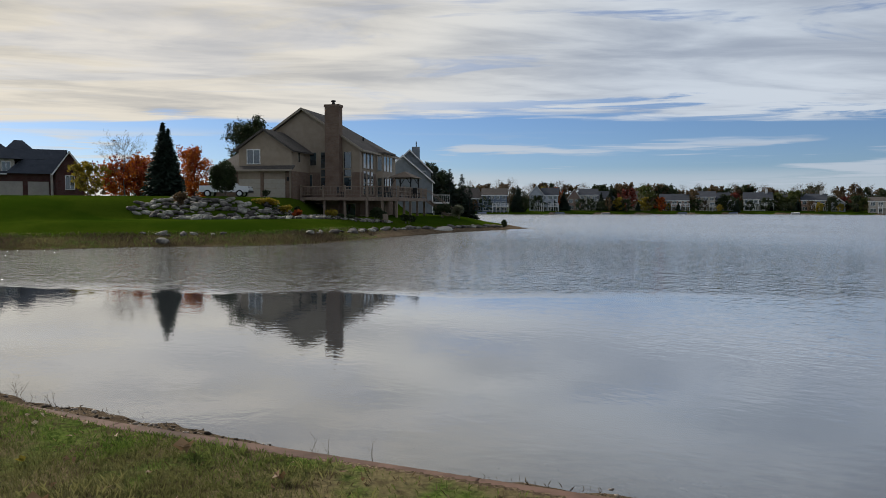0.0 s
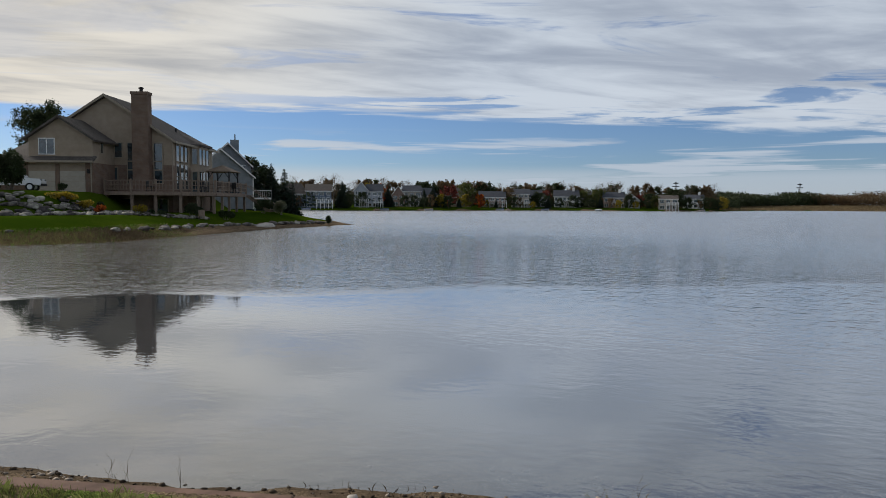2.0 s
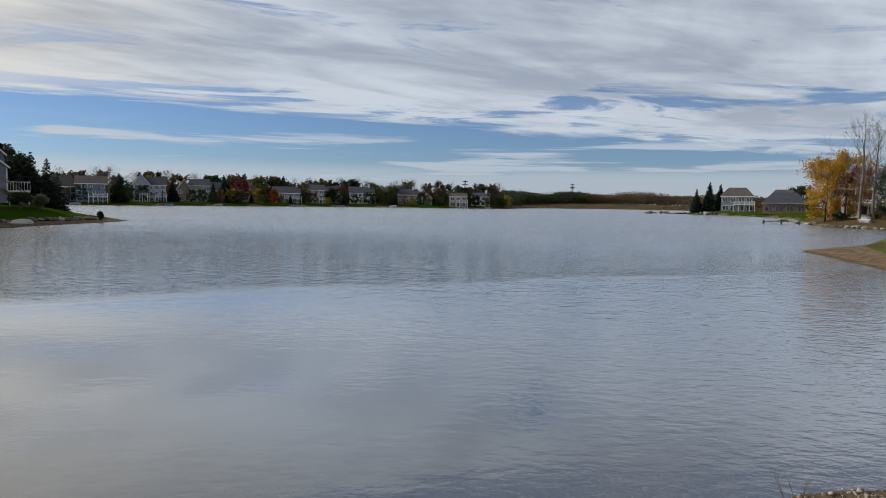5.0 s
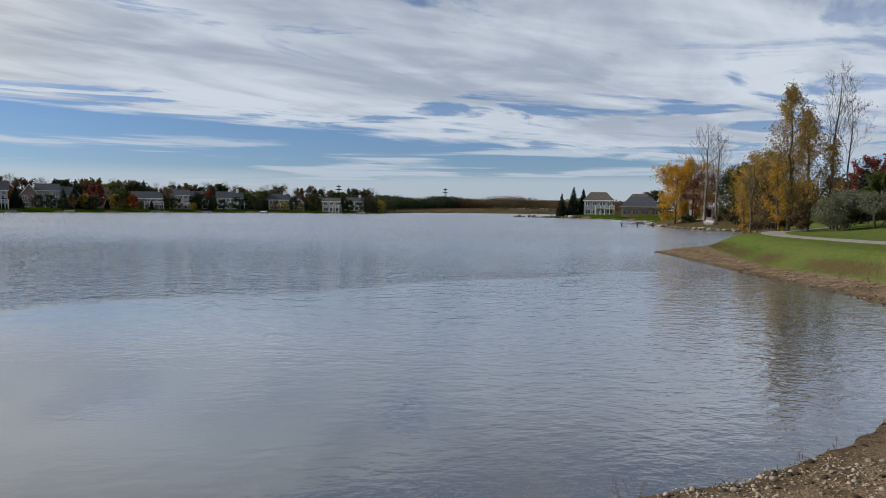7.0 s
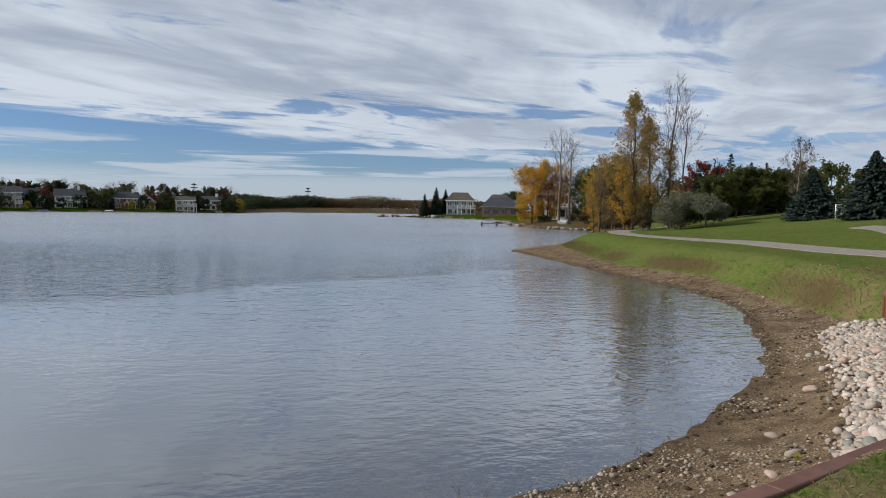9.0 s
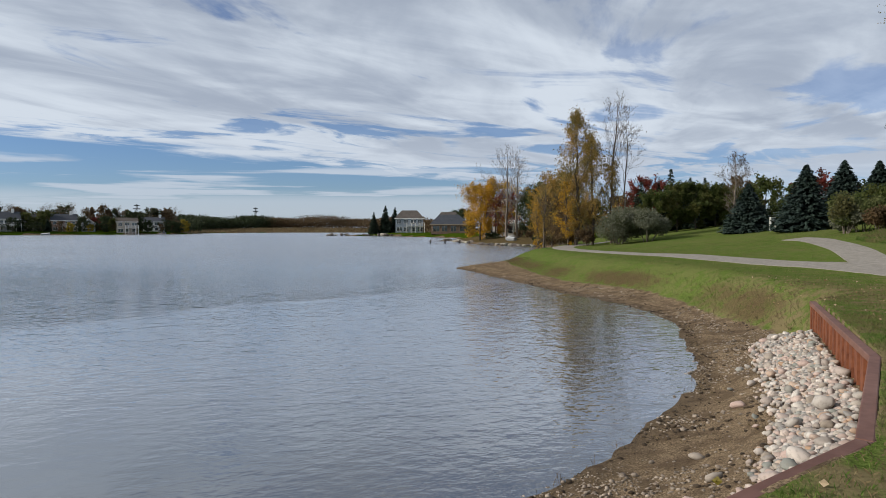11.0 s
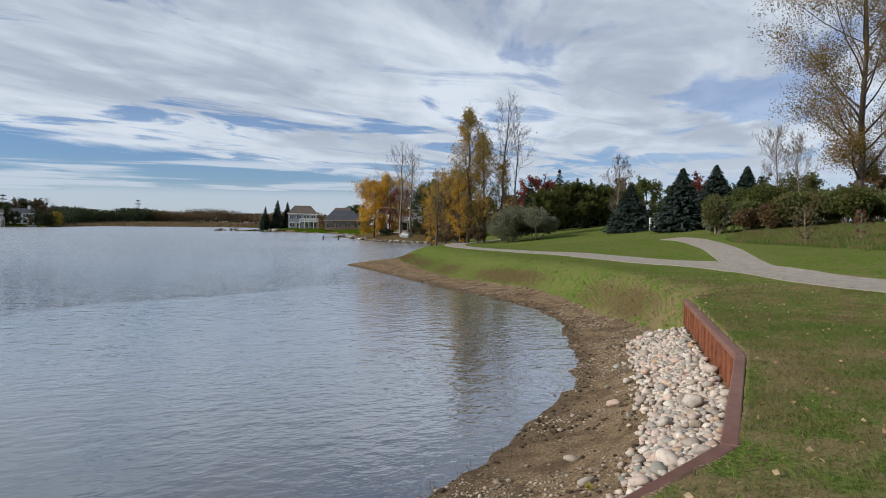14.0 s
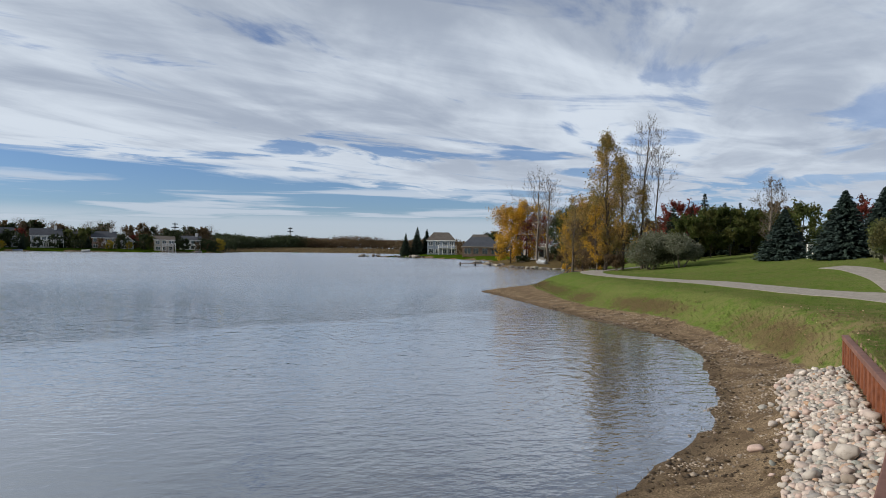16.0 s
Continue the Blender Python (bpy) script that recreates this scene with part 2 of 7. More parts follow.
def ground_material():
    """Lawn, bare beach and dry growth, mixed by where the plan has them."""
    m, nt, b = material("ground_cover", 1.0, 0, 0.0)
    p = where(nt)
    att = nd(nt, "ShaderNodeAttribute", attribute_name="cover")
    kind, park = att.outputs["Color"], att.outputs["Alpha"]
    sand, dry, meadow = nd(nt, "ShaderNodeSeparateColor", {0: kind}).outputs
    g1, g2, g3 = noise_of(nt, p, 22, 5, 0.7), noise_of(nt, p, 2.3, 4, 0.6), noise_of(nt, p, 0.28, 4, 0.6)
    lawn = mixc(nt, smooth(nt, g1, 0.35, 0.65), (0.043, 0.078, 0.015, 1), (0.135, 0.185, 0.042, 1))
    worn = mixc(nt, g1, (0.11, 0.080, 0.045, 1), (0.27, 0.215, 0.125, 1))
    f = mth(nt, "ADD", mth(nt, "MULTIPLY", g2, 0.6), mth(nt, "MULTIPLY", g3, 0.4))
    green = mixc(nt, smooth(nt, g1, 0.35, 0.65), (0.028, 0.049, 0.004, 1), (0.064, 0.096, 0.008, 1))
    px = nd(nt, "ShaderNodeSeparateXYZ", {0: p}).outputs[0]
    lawn = mixc(nt, mth(nt, "MULTIPLY", smooth(nt, f, 0.42, 0.57, 0.05, 0.85), smooth(nt, px, 20.0, 31.0, 1.0, 0.3)), lawn, worn)
    # trampled soil shows through the turf by the water
    bare = mth(nt, "ADD", mth(nt, "MULTIPLY", noise_of(nt, p, 1.6, 4, 0.6), 0.6), mth(nt, "MULTIPLY", noise_of(nt, p, 9.0, 3, 0.6), 0.4))
    bare = mth(nt, "MULTIPLY", smooth(nt, bare, 0.48, 0.60), smooth(nt, px, 6.0, 2.0, 0.0, 0.85))
    lawn = mixc(nt, bare, lawn, mixc(nt, g1, (0.040, 0.032, 0.018, 1), (0.105, 0.082, 0.048, 1)))
    green = mixc(nt, smooth(nt, noise_of(nt, p, 0.12, 4, 0.6), 0.4, 0.62, 0.0, 0.7), green, (0.020, 0.046, 0.003, 1))
    lawn = mixc(nt, park, green, lawn)
    earth = mixc(nt, smooth(nt, noise_of(nt, p, 40, 5, 0.75), 0.35, 0.68), (0.065, 0.048, 0.032, 1), (0.33, 0.25, 0.165, 1))
    earth = mixc(nt, smooth(nt, g2, 0.42, 0.64, 0.0, 0.7), earth, (0.080, 0.058, 0.040, 1))
    z = nd(nt, "ShaderNodeSeparateXYZ", {0: p}).outputs[2]
    wet = smooth(nt, mth(nt, "ADD", z, mth(nt, "MULTIPLY", mth(nt, "SUBTRACT", g2, 0.5), 0.08)), 0.10, 0.01)
    # deep bed coloured dark as silt, standing in for light the water absorbs
    earth = mixc(nt, smooth(nt, z, -0.35, -1.3), earth, (0.030, 0.028, 0.022, 1))
    earth = mixc(nt, mth(nt, "MULTIPLY", wet, mth(nt, "MULTIPLY", smooth(nt, z, -0.12, 0.0), 0.45)), earth, (0.055, 0.044, 0.034, 1))
    reed = mixc(nt, smooth(nt, g1, 0.3, 0.7), (0.042, 0.034, 0.017, 1), (0.15, 0.115, 0.060, 1))
    hay = mixc(nt, smooth(nt, g1, 0.3, 0.7), (0.085, 0.100, 0.030, 1), (0.20, 0.205, 0.085, 1))
    wob = mth(nt, "MULTIPLY", mth(nt, "SUBTRACT", g2, 0.5), 0.55)
    c = mixc(nt, smooth(nt, mth(nt, "ADD", meadow, wob), 0.3, 0.7), lawn, hay)
    c = mixc(nt, smooth(nt, mth(nt, "ADD", dry, wob), 0.3, 0.7), c, reed)
    c = mixc(nt, smooth(nt, mth(nt, "ADD", sand, wob), 0.38, 0.62), c, earth)
    nt.links.new(c, b.inputs["Base Color"])
    nt.links.new(smooth(nt, wet, 0.0, 1.0, 0.95, 0.45), b.inputs["Roughness"])
    bump(nt, b, mth(nt, "ADD", g1, mth(nt, "MULTIPLY", g2, 2.0)), 0.7, 0.03)
    return m


def pane_material(name, tint=(0.02, 0.03, 0.035)):
    m, nt, b = material(name, 0.04, 0, 0.9)
    c = mixc(nt, smooth(nt, noise_of(nt, where(nt), 0.8, 2), 0.4, 0.6), (*tint, 1), (*[v * 2.2 for v in tint], 1))
    nt.links.new(c, b.inputs["Base Color"])
    b.inputs["Coat Weight"].default_value = 0.6
    return m


WATER, GROUND = water_material(), ground_material()
PANE = pane_material("window_glass")
RUST = speckled("rusty_sheet_steel", (0.10, 0.030, 0.014), (0.23, 0.082, 0.040), 9, 0.75, 0.25, 0.8, 0.5, 0.006)
CAP = speckled("weathered_steel_cap", (0.14, 0.066, 0.050), (0.24, 0.128, 0.100), 5, 0.6, 0.3, 0.9, 0.25, 0.004)
ASPHALT = speckled("worn_pale_asphalt", (0.19, 0.175, 0.155), (0.31, 0.29, 0.26), 30, 0.9, 0, 0.7, 0.4, 0.006)
def stone_material():
    m, nt, b = material("river_stone", 0.7, 0, 0.3)
    r = nd(nt, "ShaderNodeObjectInfo").outputs["Random"]
    q = nd(nt, "ShaderNodeNewGeometry").outputs["Random Per Island"]
    k = mth(nt, "FRACT", mth(nt, "ADD", r, q))
    ramp = nt.nodes.new("ShaderNodeValToRGB")
    ramp.color_ramp.interpolation = "LINEAR"
    tones = ((0.0, (0.26, 0.22, 0.18)), (0.13, (0.44, 0.405, 0.36)), (0.26, (0.19, 0.185, 0.18)), (0.38, (0.55, 0.515, 0.47)), (0.52, (0.44, 0.33, 0.29)), (0.64, (0.21, 0.225, 0.205)), (0.74, (0.50, 0.445, 0.405)), (0.84, (0.36, 0.235, 0.15)), (0.90, (0.43, 0.36, 0.325)), (1.0, (0.31, 0.27, 0.24)))
    for i, (at, c) in enumerate(tones):
        e = ramp.color_ramp.elements[i] if i < 2 else ramp.color_ramp.elements.new(at)
        e.position, e.color = at, (*c, 1)
    nt.links.new(k, ramp.inputs[0])
    p = where(nt)
    g = noise_of(nt, p, 26, 5, 0.65)
    c = mixc(nt, smooth(nt, g, 0.45, 0.75, 0.0, 0.55), ramp.outputs[0], (0.17, 0.145, 0.12, 1))
    nt.links.new(c, b.inputs["Base Color"])
    bump(nt, b, g, 0.25, 0.008)
    return m


STONE = stone_material()
CLOD = speckled("dark_damp_clods", (0.022, 0.016, 0.011), (0.075, 0.055, 0.036), 25, 0.95, 0, 0.8, 0.5, 0.006)
PEBBLE = speckled("brown_beach_pebbles", (0.10, 0.082, 0.064), (0.42, 0.355, 0.29), 17, 0.8, 0, 0.8, 0.3, 0.004)
SOILED = speckled("soiled_steel_cap", (0.085, 0.050, 0.036), (0.19, 0.115, 0.085), 7, 0.9, 0, 0.8, 0.4, 0.008)
BOULDER = speckled("grey_boulder", (0.065, 0.060, 0.054), (0.30, 0.275, 0.24), 4, 0.85, 0, 0.7, 0.5, 0.03, 1.3)
BARK = speckled("grey_brown_bark", (0.045, 0.036, 0.028), (0.13, 0.108, 0.085), 14, 0.95, 0, 0.5, 0.7, 0.02, stretch=(1, 1, 0.25))
TWIG = speckled("pale_bare_twigs", (0.11, 0.092, 0.074), (0.22, 0.19, 0.16), 8, 0.9, 0, 0.5, 0.2)
STEM = speckled("dead_stem", (0.065, 0.045, 0.026), (0.18, 0.13, 0.075), 12, 0.9)
L_YELLOW = leafy("yellow_leaves", (0.46, 0.25, 0.02), (0.62, 0.38, 0.035), (0.36, 0.22, 0.03))
L_POPLAR = leafy("ochre_poplar_leaves", (0.33, 0.205, 0.055), (0.43, 0.285, 0.075), (0.20, 0.165, 0.055))
L_COTTON = leafy("tan_cottonwood_leaves", (0.17, 0.11, 0.045), (0.27, 0.18, 0.07), (0.17, 0.135, 0.025))
L_ORANGE = leafy("orange_leaves", (0.40, 0.085, 0.015), (0.48, 0.16, 0.02), (0.26, 0.05, 0.02))
L_RED = leafy("dark_red_leaves", (0.15, 0.03, 0.02), (0.26, 0.06, 0.045), (0.09, 0.035, 0.025))
L_GREEN = leafy("dull_green_leaves", (0.045, 0.068, 0.017), (0.105, 0.128, 0.035), (0.10, 0.105, 0.03))
L_DARK = leafy("dark_green_leaves", (0.018, 0.032, 0.012), (0.045, 0.065, 0.02), (0.03, 0.04, 0.014), through=0.2)
L_SILVER = leafy("silvery_green_leaves", (0.13, 0.145, 0.10), (0.26, 0.27, 0.20), (0.10, 0.11, 0.06))
L_HEDGE = leafy("hedge_leaves", (0.075, 0.098, 0.032), (0.16, 0.185, 0.07), (0.12, 0.115, 0.045))
L_BROWN = leafy("brown_leaves", (0.10, 0.068, 0.035), (0.18, 0.12, 0.06), (0.08, 0.055, 0.03))
NEEDLE = leafy("spruce_needles", (0.012, 0.024, 0.014), (0.032, 0.052, 0.034), (0.02, 0.034, 0.022), 0.7, 0.1)
BLUE_NEEDLE = leafy("blue_spruce_needles", (0.020, 0.036, 0.032), (0.045, 0.07, 0.062), (0.03, 0.05, 0.04), 0.7, 0.1)
L_GOLD = leafy("golden_shrub_leaves", (0.26, 0.20, 0.02), (0.38, 0.28, 0.03), (0.20, 0.17, 0.03))
BLADE = leafy("grass_blades", (0.060, 0.115, 0.020), (0.155, 0.225, 0.05), (0.19, 0.18, 0.07), 0.6, 0.5)
GREEN_BLADE = leafy("green_grass_blades", (0.048, 0.092, 0.014), (0.13, 0.185, 0.034), (0.12, 0.12, 0.045), 0.6, 0.55)
DRY_BLADE = leafy("dry_grass_blades", (0.16, 0.115, 0.06), (0.27, 0.21, 0.11), (0.10, 0.072, 0.04), 0.7, 0.3)
FALLEN = leafy("fallen_leaves", (0.30, 0.20, 0.11), (0.55, 0.44, 0.30), (0.20, 0.12, 0.06), 0.7, 0.2)
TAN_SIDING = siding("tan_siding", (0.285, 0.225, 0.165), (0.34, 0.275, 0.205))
GREY_SIDING = siding("blue_grey_siding", (0.185, 0.205, 0.22), (0.24, 0.26, 0.275))
DARK_SIDING = siding("slate_blue_siding", (0.09, 0.12, 0.16), (0.13, 0.17, 0.21))
PALE_SIDING = siding("pale_grey_siding", (0.33, 0.36, 0.39), (0.42, 0.45, 0.48))
CREAM_SIDING = siding("cream_siding", (0.36, 0.33, 0.28), (0.44, 0.40, 0.34))
TAN_BRICK = bricky("tan_brick", (0.15, 0.092, 0.064), (0.21, 0.135, 0.095), (0.20, 0.165, 0.135))
RED_BRICK = bricky("dark_red_brick", (0.075, 0.022, 0.018), (0.11, 0.036, 0.028), (0.11, 0.09, 0.08))
PINK_BRICK = bricky("pinkish_brick", (0.26, 0.16, 0.125), (0.33, 0.21, 0.165), (0.30, 0.26, 0.23))
SHINGLE = speckled("brown_grey_shingles", (0.060, 0.052, 0.046), (0.125, 0.11, 0.098), 7, 0.9, 0, 0.5, 0.6, 0.02)
SLATE = speckled("dark_blue_grey_shingles", (0.030, 0.036, 0.048), (0.07, 0.078, 0.095), 7, 0.85, 0, 0.5, 0.6, 0.02)
TRIM = speckled("tan_trim", (0.25, 0.21, 0.16), (0.31, 0.265, 0.205), 4, 0.6)
WHITE = speckled("white_paint", (0.66, 0.66, 0.64), (0.80, 0.80, 0.78), 5, 0.5, bumpy=0.1)
DECK_WOOD = speckled("weathered_deck_wood", (0.17, 0.125, 0.095), (0.28, 0.215, 0.165), 9, 0.8, stretch=(1, 1, 0.3))
GARAGE = speckled("tan_garage_door", (0.36, 0.325, 0.265), (0.42, 0.38, 0.315), 3, 0.6, bumpy=0.15)
DARK = speckled("dark_metal", (0.012, 0.012, 0.013), (0.035, 0.034, 0.033), 9, 0.5, 0.3)
TYRE = speckled("tyre_rubber", (0.012, 0.012, 0.012), (0.03, 0.03, 0.03), 20, 0.9)
CAR_WHITE = speckled("white_car_paint", (0.70, 0.71, 0.72), (0.78, 0.79, 0.80), 3, 0.25, spec=0.6, bumpy=0.0)
CANVAS = speckled("brown_canvas_roof", (0.16, 0.12, 0.085), (0.24, 0.185, 0.135), 5, 0.8)
BOAT_BLUE = speckled("blue_boat_cover", (0.03, 0.05, 0.11), (0.07, 0.10, 0.18), 6, 0.6)
PALE_ROCK = speckled("pale_limestone", (0.42, 0.38, 0.32), (0.58, 0.54, 0.48), 5, 0.85, 0, 0.6, 0.5, 0.03)

# ---- plan of the land ----
PATH_MAIN = [(19.5, -1.8), (22.2, 0.2), (25.1, 3.0), (27.9, 4.9), (30.2, 7.0), (32.0, 9.3), (34.3, 12.0), (37.9, 16.3), (41.1, 21.3), (43.6, 25.2), (47.6, 29.2), (52.5, 32.2), (57.0, 33.4), (62, 33.2)]
PATH_SIDE = [(28.3, 5.2), (31.3, 6.3), (36.0, 7.9), (40.5, 9.7), (44.0, 11.4), (46.2, 13.0)]
LAKE = np.array([(-70, 34), (-45, 22), (-25, 14.5), (-15, 11.8), (-8, 9.6), (-6.8, 9.2), (-5.3, 8.75), (-4.3, 8.35), (-3.1, 8.0), (-1.4, 7.4), (0.1, 7.15), (0.9, 6.95), (3.5, 6.3), (5.5, 5.75), (6.5, 5.5), (7.4, 5.38), (8, 5.24), (9, 5.25), (10.6, 5.34), (11.6, 5.5), (13.6, 5.77), (15.65, 6.37), (18.8, 7.8), (22.35, 9.6), (25.6, 12.1), (27.8, 15)])
LAKE = np.vstack([LAKE, [(30, 18.65), (34.8, 25.3), (41.4, 34.7), (42.9, 35.4), (45, 35.2), (52, 37.5), (60, 41.5), (70, 46), (80, 50.5), (88, 55), (93, 60), (95.5, 63), (94, 70), (99, 79), (105.5, 86), (112, 95), (125, 108), (152, 128), (163, 143), (166, 156), (174, 174), (172, 188), (163, 199), (161, 203), (168, 204), (185, 198), (215, 195), (270, 210), (330, 260), (300, 325), (250, 352)]])
LAKE = np.vstack([LAKE, [(215, 350), (185, 325), (165, 303), (150, 295), (125, 295), (100, 297), (75, 290), (50, 280), (25, 266), (0, 252), (-20, 252), (-50, 275), (-90, 290), (-130, 255), (-90, 225), (-24, 165), (-10.5, 126), (-7.2, 108), (-2.8, 99), (0.3, 93.4), (-1.0, 90.6), (-8.5, 75.8), (-12.4, 63.7), (-16, 51.2), (-21, 46.6), (-27, 44.8), (-30, 41.7), (-34, 39.6), (-45, 41), (-60, 43), (-75, 39)]])
WALL = [(-14, 8.6, 1.18), (-3.1, 4.88, 1.22), (-0.3, 4.02, 1.27), (2.5, 3.15, 1.33), (5.6, 2.44, 1.39), (7.93, 2.03, 1.41), (11.85, 2.68, 1.40), (19.2, 5.2, 1.31)]
PARK = np.array([(-60, 22), (-25, 12.3)] + [w[:2] for w in WALL] + [(20.6, 6.1), (22.3, 7.4), (24.4, 9.2), (27, 11.2), (29.2, 13.3), (30.6, 15.4), (31.5, 17.2), (32.8, 19.5), (35.4, 22.8), (41, 28.9), (46, 33.6), (52, 35.8), (60, 40), (70, 44.5), (80, 48.5), (92, 54), (260, 40), (260, -300), (-300, -300), (-300, 22)])
TERRACE = np.array([(-300, 64), (-60, 62), (-45, 61), (-38, 62.5), (-33, 65.5), (-29.6, 66.2), (-27.5, 71.5), (-27, 76), (-27, 82), (-25, 88), (-22, 98), (-22, 122), (-60, 180), (-300, 240)])


def signed(poly, x, y):
    """Distance to a closed outline, positive inside."""
    a, b = poly, np.roll(poly, -1, 0)
    best, inside = np.full(x.shape, 1e9), np.zeros(x.shape, bool)
    for (ax, ay), (bx, by) in zip(a, b):
        dx, dy = bx - ax, by - ay
        t = np.clip(((x - ax) * dx + (y - ay) * dy) / (dx * dx + dy * dy), 0, 1)
        best = np.minimum(best, (x - ax - t * dx) ** 2 + (y - ay - t * dy) ** 2)
        if ay != by:
            inside ^= ((ay > y) != (by > y)) & (x < (bx - ax) * (y - ay) / (by - ay) + ax)
    return np.sqrt(best) * np.where(inside, 1, -1)


def step(v, lo, hi):
    t = np.clip((v - lo) / (hi - lo), 0, 1)
    return t * t * (3 - 2 * t)


def wavy(x, y, s):
    """A cheap smooth unevenness of about -1 to 1."""
    return (np.sin(x * s + 1.3 * np.sin(y * s * 0.7)) + np.sin(y * s * 1.13 + 1.7 * np.sin(x * s * 0.61 + 2)) + np.sin((x + y) * s * 0.53 + 0.7)) / 3


def land(x, y):
    """Height of the ground and its cover (bare earth, dry growth, meadow)."""
    x, y = np.atleast_1d(np.asarray(x, float)), np.atleast_1d(np.asarray(y, float))
    edge = wavy(x, y, 1.3) * 0.07 + wavy(x, y, 5.3) * 0.025
    sd = -signed(LAKE, x, y) + edge * np.clip(np.hypot(x, y) / 10, 0.6, 2.0)
    sp, st = signed(PARK, x, y), signed(TERRACE, x, y)
    beach = np.where(sd > 0, 0.16 * sd, 0.17 * sd)
    beach = np.clip(beach, -2.2, 0.5) + 0.015 * wavy(x, y, 3.7) + 0.012 * wavy(x, y, 9)
    # far banks
    h = np.where(sd < 0, np.clip(0.2 * sd, -2.5, 0), 0.35 * step(sd, 0, 1.2) + 0.9 * step(sd, 1, 9) + 0.9 * step(sd, 12, 60))
    sand, dry, mead = 1 - step(sd, 0.5, 1.6), np.zeros_like(x), np.zeros_like(x)
    # marsh beyond the open water
    marsh = step(x + (y - 300) * 0.3, 168, 185) * step(y, 215, 260)
    h = np.where(sd > 0, h * (1 - marsh) + marsh * (0.3 + 2.4 * step(sd, 3, 95)), h)
    dry = np.maximum(dry, marsh * step(sd, 1.5, 4.0))
    # rough bank under the trees across the cove
    cove = (x > 84) & (x < 140) & (y > 50) & (y < 112) & (y > 34 + np.maximum(0, x) * 0.3 - 8)
    dry = np.where(cove, np.maximum(dry, step(sd, 0.3, 1.0) * (1 - step(sd, 14, 20)) * 0.85), dry)
    # western point with its terrace
    pen = (x < 8) & (y > 34) & (y < 190)
    low = np.where(sd > 0, 0.45 * step(sd, 0, 3.0) + 1.15 * step(sd, 2, 9.5), h)
    wid = 3.4 + 3.1 * step(-x, 26, 33) + 12.0 * step(-x, 34, 44)
    hp = low + (np.maximum(3.75, low) - low) * step(st, -wid, 0.6)
    hp = np.where(sd > 0, hp + 0.45 * step(-x, 40, 90) * step(st, -3, 12), hp)
    h = np.where(pen, hp, h)
    rim = (1 - step(sd, 2.6, 5.4)) * step(sd, 0.05, 0.3) * (1 - step(x, -18, -12.5))
    dry = np.where(pen, rim, dry)
    bar = 1 - step(sd, 0.15, 0.6) + (1 - step(sd, 2.4, 3.6)) * step(x, -18, -13)
    sand = np.where(pen, np.clip(bar, 0, 1), sand)
    # the park: beach, bank and lawn
    near = (sp > -30) & (y < 60) & (x < 100) & (x + y * 1.2 < 175) & (y < 34 + np.maximum(0, x) * 0.3)
    k = np.clip((x + 3) / 9, 0, 1)
    rise = 0.078 * (x - 19) - 0.092 * y
    rise = np.log1p(np.exp(np.clip(rise * 5, -30, 30))) / 5
    lawn = 1.21 + 0.17 * k + 0.05 * step(-x, 3.2, 5) + np.minimum(rise, 1.9) * step(sp, 0, 9) * step(x, 15, 26) + 0.015 * wavy(x, y, 0.9) + 0.008 * wavy(x, y, 4) + 0.022 * step(x, 5.5, 7.5) * (1 - step(x, 18.5, 19.5)) * (1 - step(sp, 0.2, 1.2))
    b = step(x, 19.0, 21.0)
    near_ = 1 - step(x, 8.0, 9.0)
    lo_, hi_ = (0.035 - 0.065 * near_) * (1 - b) - 0.5 * b, (0.07 - 0.04 * near_) * (1 - b) + (1.5 + 1.5 * step(x, 26, 40)) * b
    t_ = np.clip((sp - lo_) / (hi_ - lo_), 0, 1)
    top = t_ * t_ * (3 - 2 * t_)
    fill = 0.45 * step(sp, -2.0, -0.1) * step(x, 7.0, 9.0) * (1 - step(x, 17.5, 19.5))
    hq = (beach + fill * (sd > 0)) * (1 - top) + lawn * top
    h = np.where(near, hq, h)
    bank = step(sp, -0.5, 0.0) * (1 - step(sp, 0.5, 1.3)) * step(x, 18.9, 20)
    sand = np.where(near, np.where(x < 19, 1.0 * (sp < 0.08), 1 - step(sp, -0.6, 0.1)), sand)
    dry = np.where(near, bank * (0.54 + 0.36 * wavy(x, y, 0.8)), dry)
    mead = np.where(near, step(rise, 0.75, 1.2) * step(-(y - 0.11 * x), -5.5, -2.5), mead)
    return h, sand, dry, mead, near


def lay(x, y):
    return float(land(x, y)[0][0])


def mesh(name, verts, faces, mat, soft=False):
    me = bpy.data.meshes.new(name)
    me.from_pydata(verts if isinstance(verts, list) else verts.tolist(), [], faces if isinstance(faces, list) else faces.tolist())
    me.materials.append(mat)
    if soft:
        me.polygons.foreach_set("use_smooth", [True] * len(me.polygons))
    me.update()
    return me


yaws = np.radians(np.concatenate([np.arange(-262, -98, 3.0), np.arange(-98, 48, 0.2), np.arange(48, 98, 3.0)]))
reach = [0.4]
while reach[-1] < 3500:
    reach.append(reach[-1] * (1.007 if 2.8 < reach[-1] < 9.5 else 1.021 if reach[-1] < 70 else 1.04))
reach = np.array(reach)
gx, gy = -np.sin(yaws)[None, :] * reach[:, None], np.cos(yaws)[None, :] * reach[:, None]
gz, sand, dry, mead, park = land(gx.ravel(), gy.ravel())
nr, na = gx.shape
ids = np.arange(nr * na).reshape(nr, na)
nxt = np.roll(ids, -1, 1)


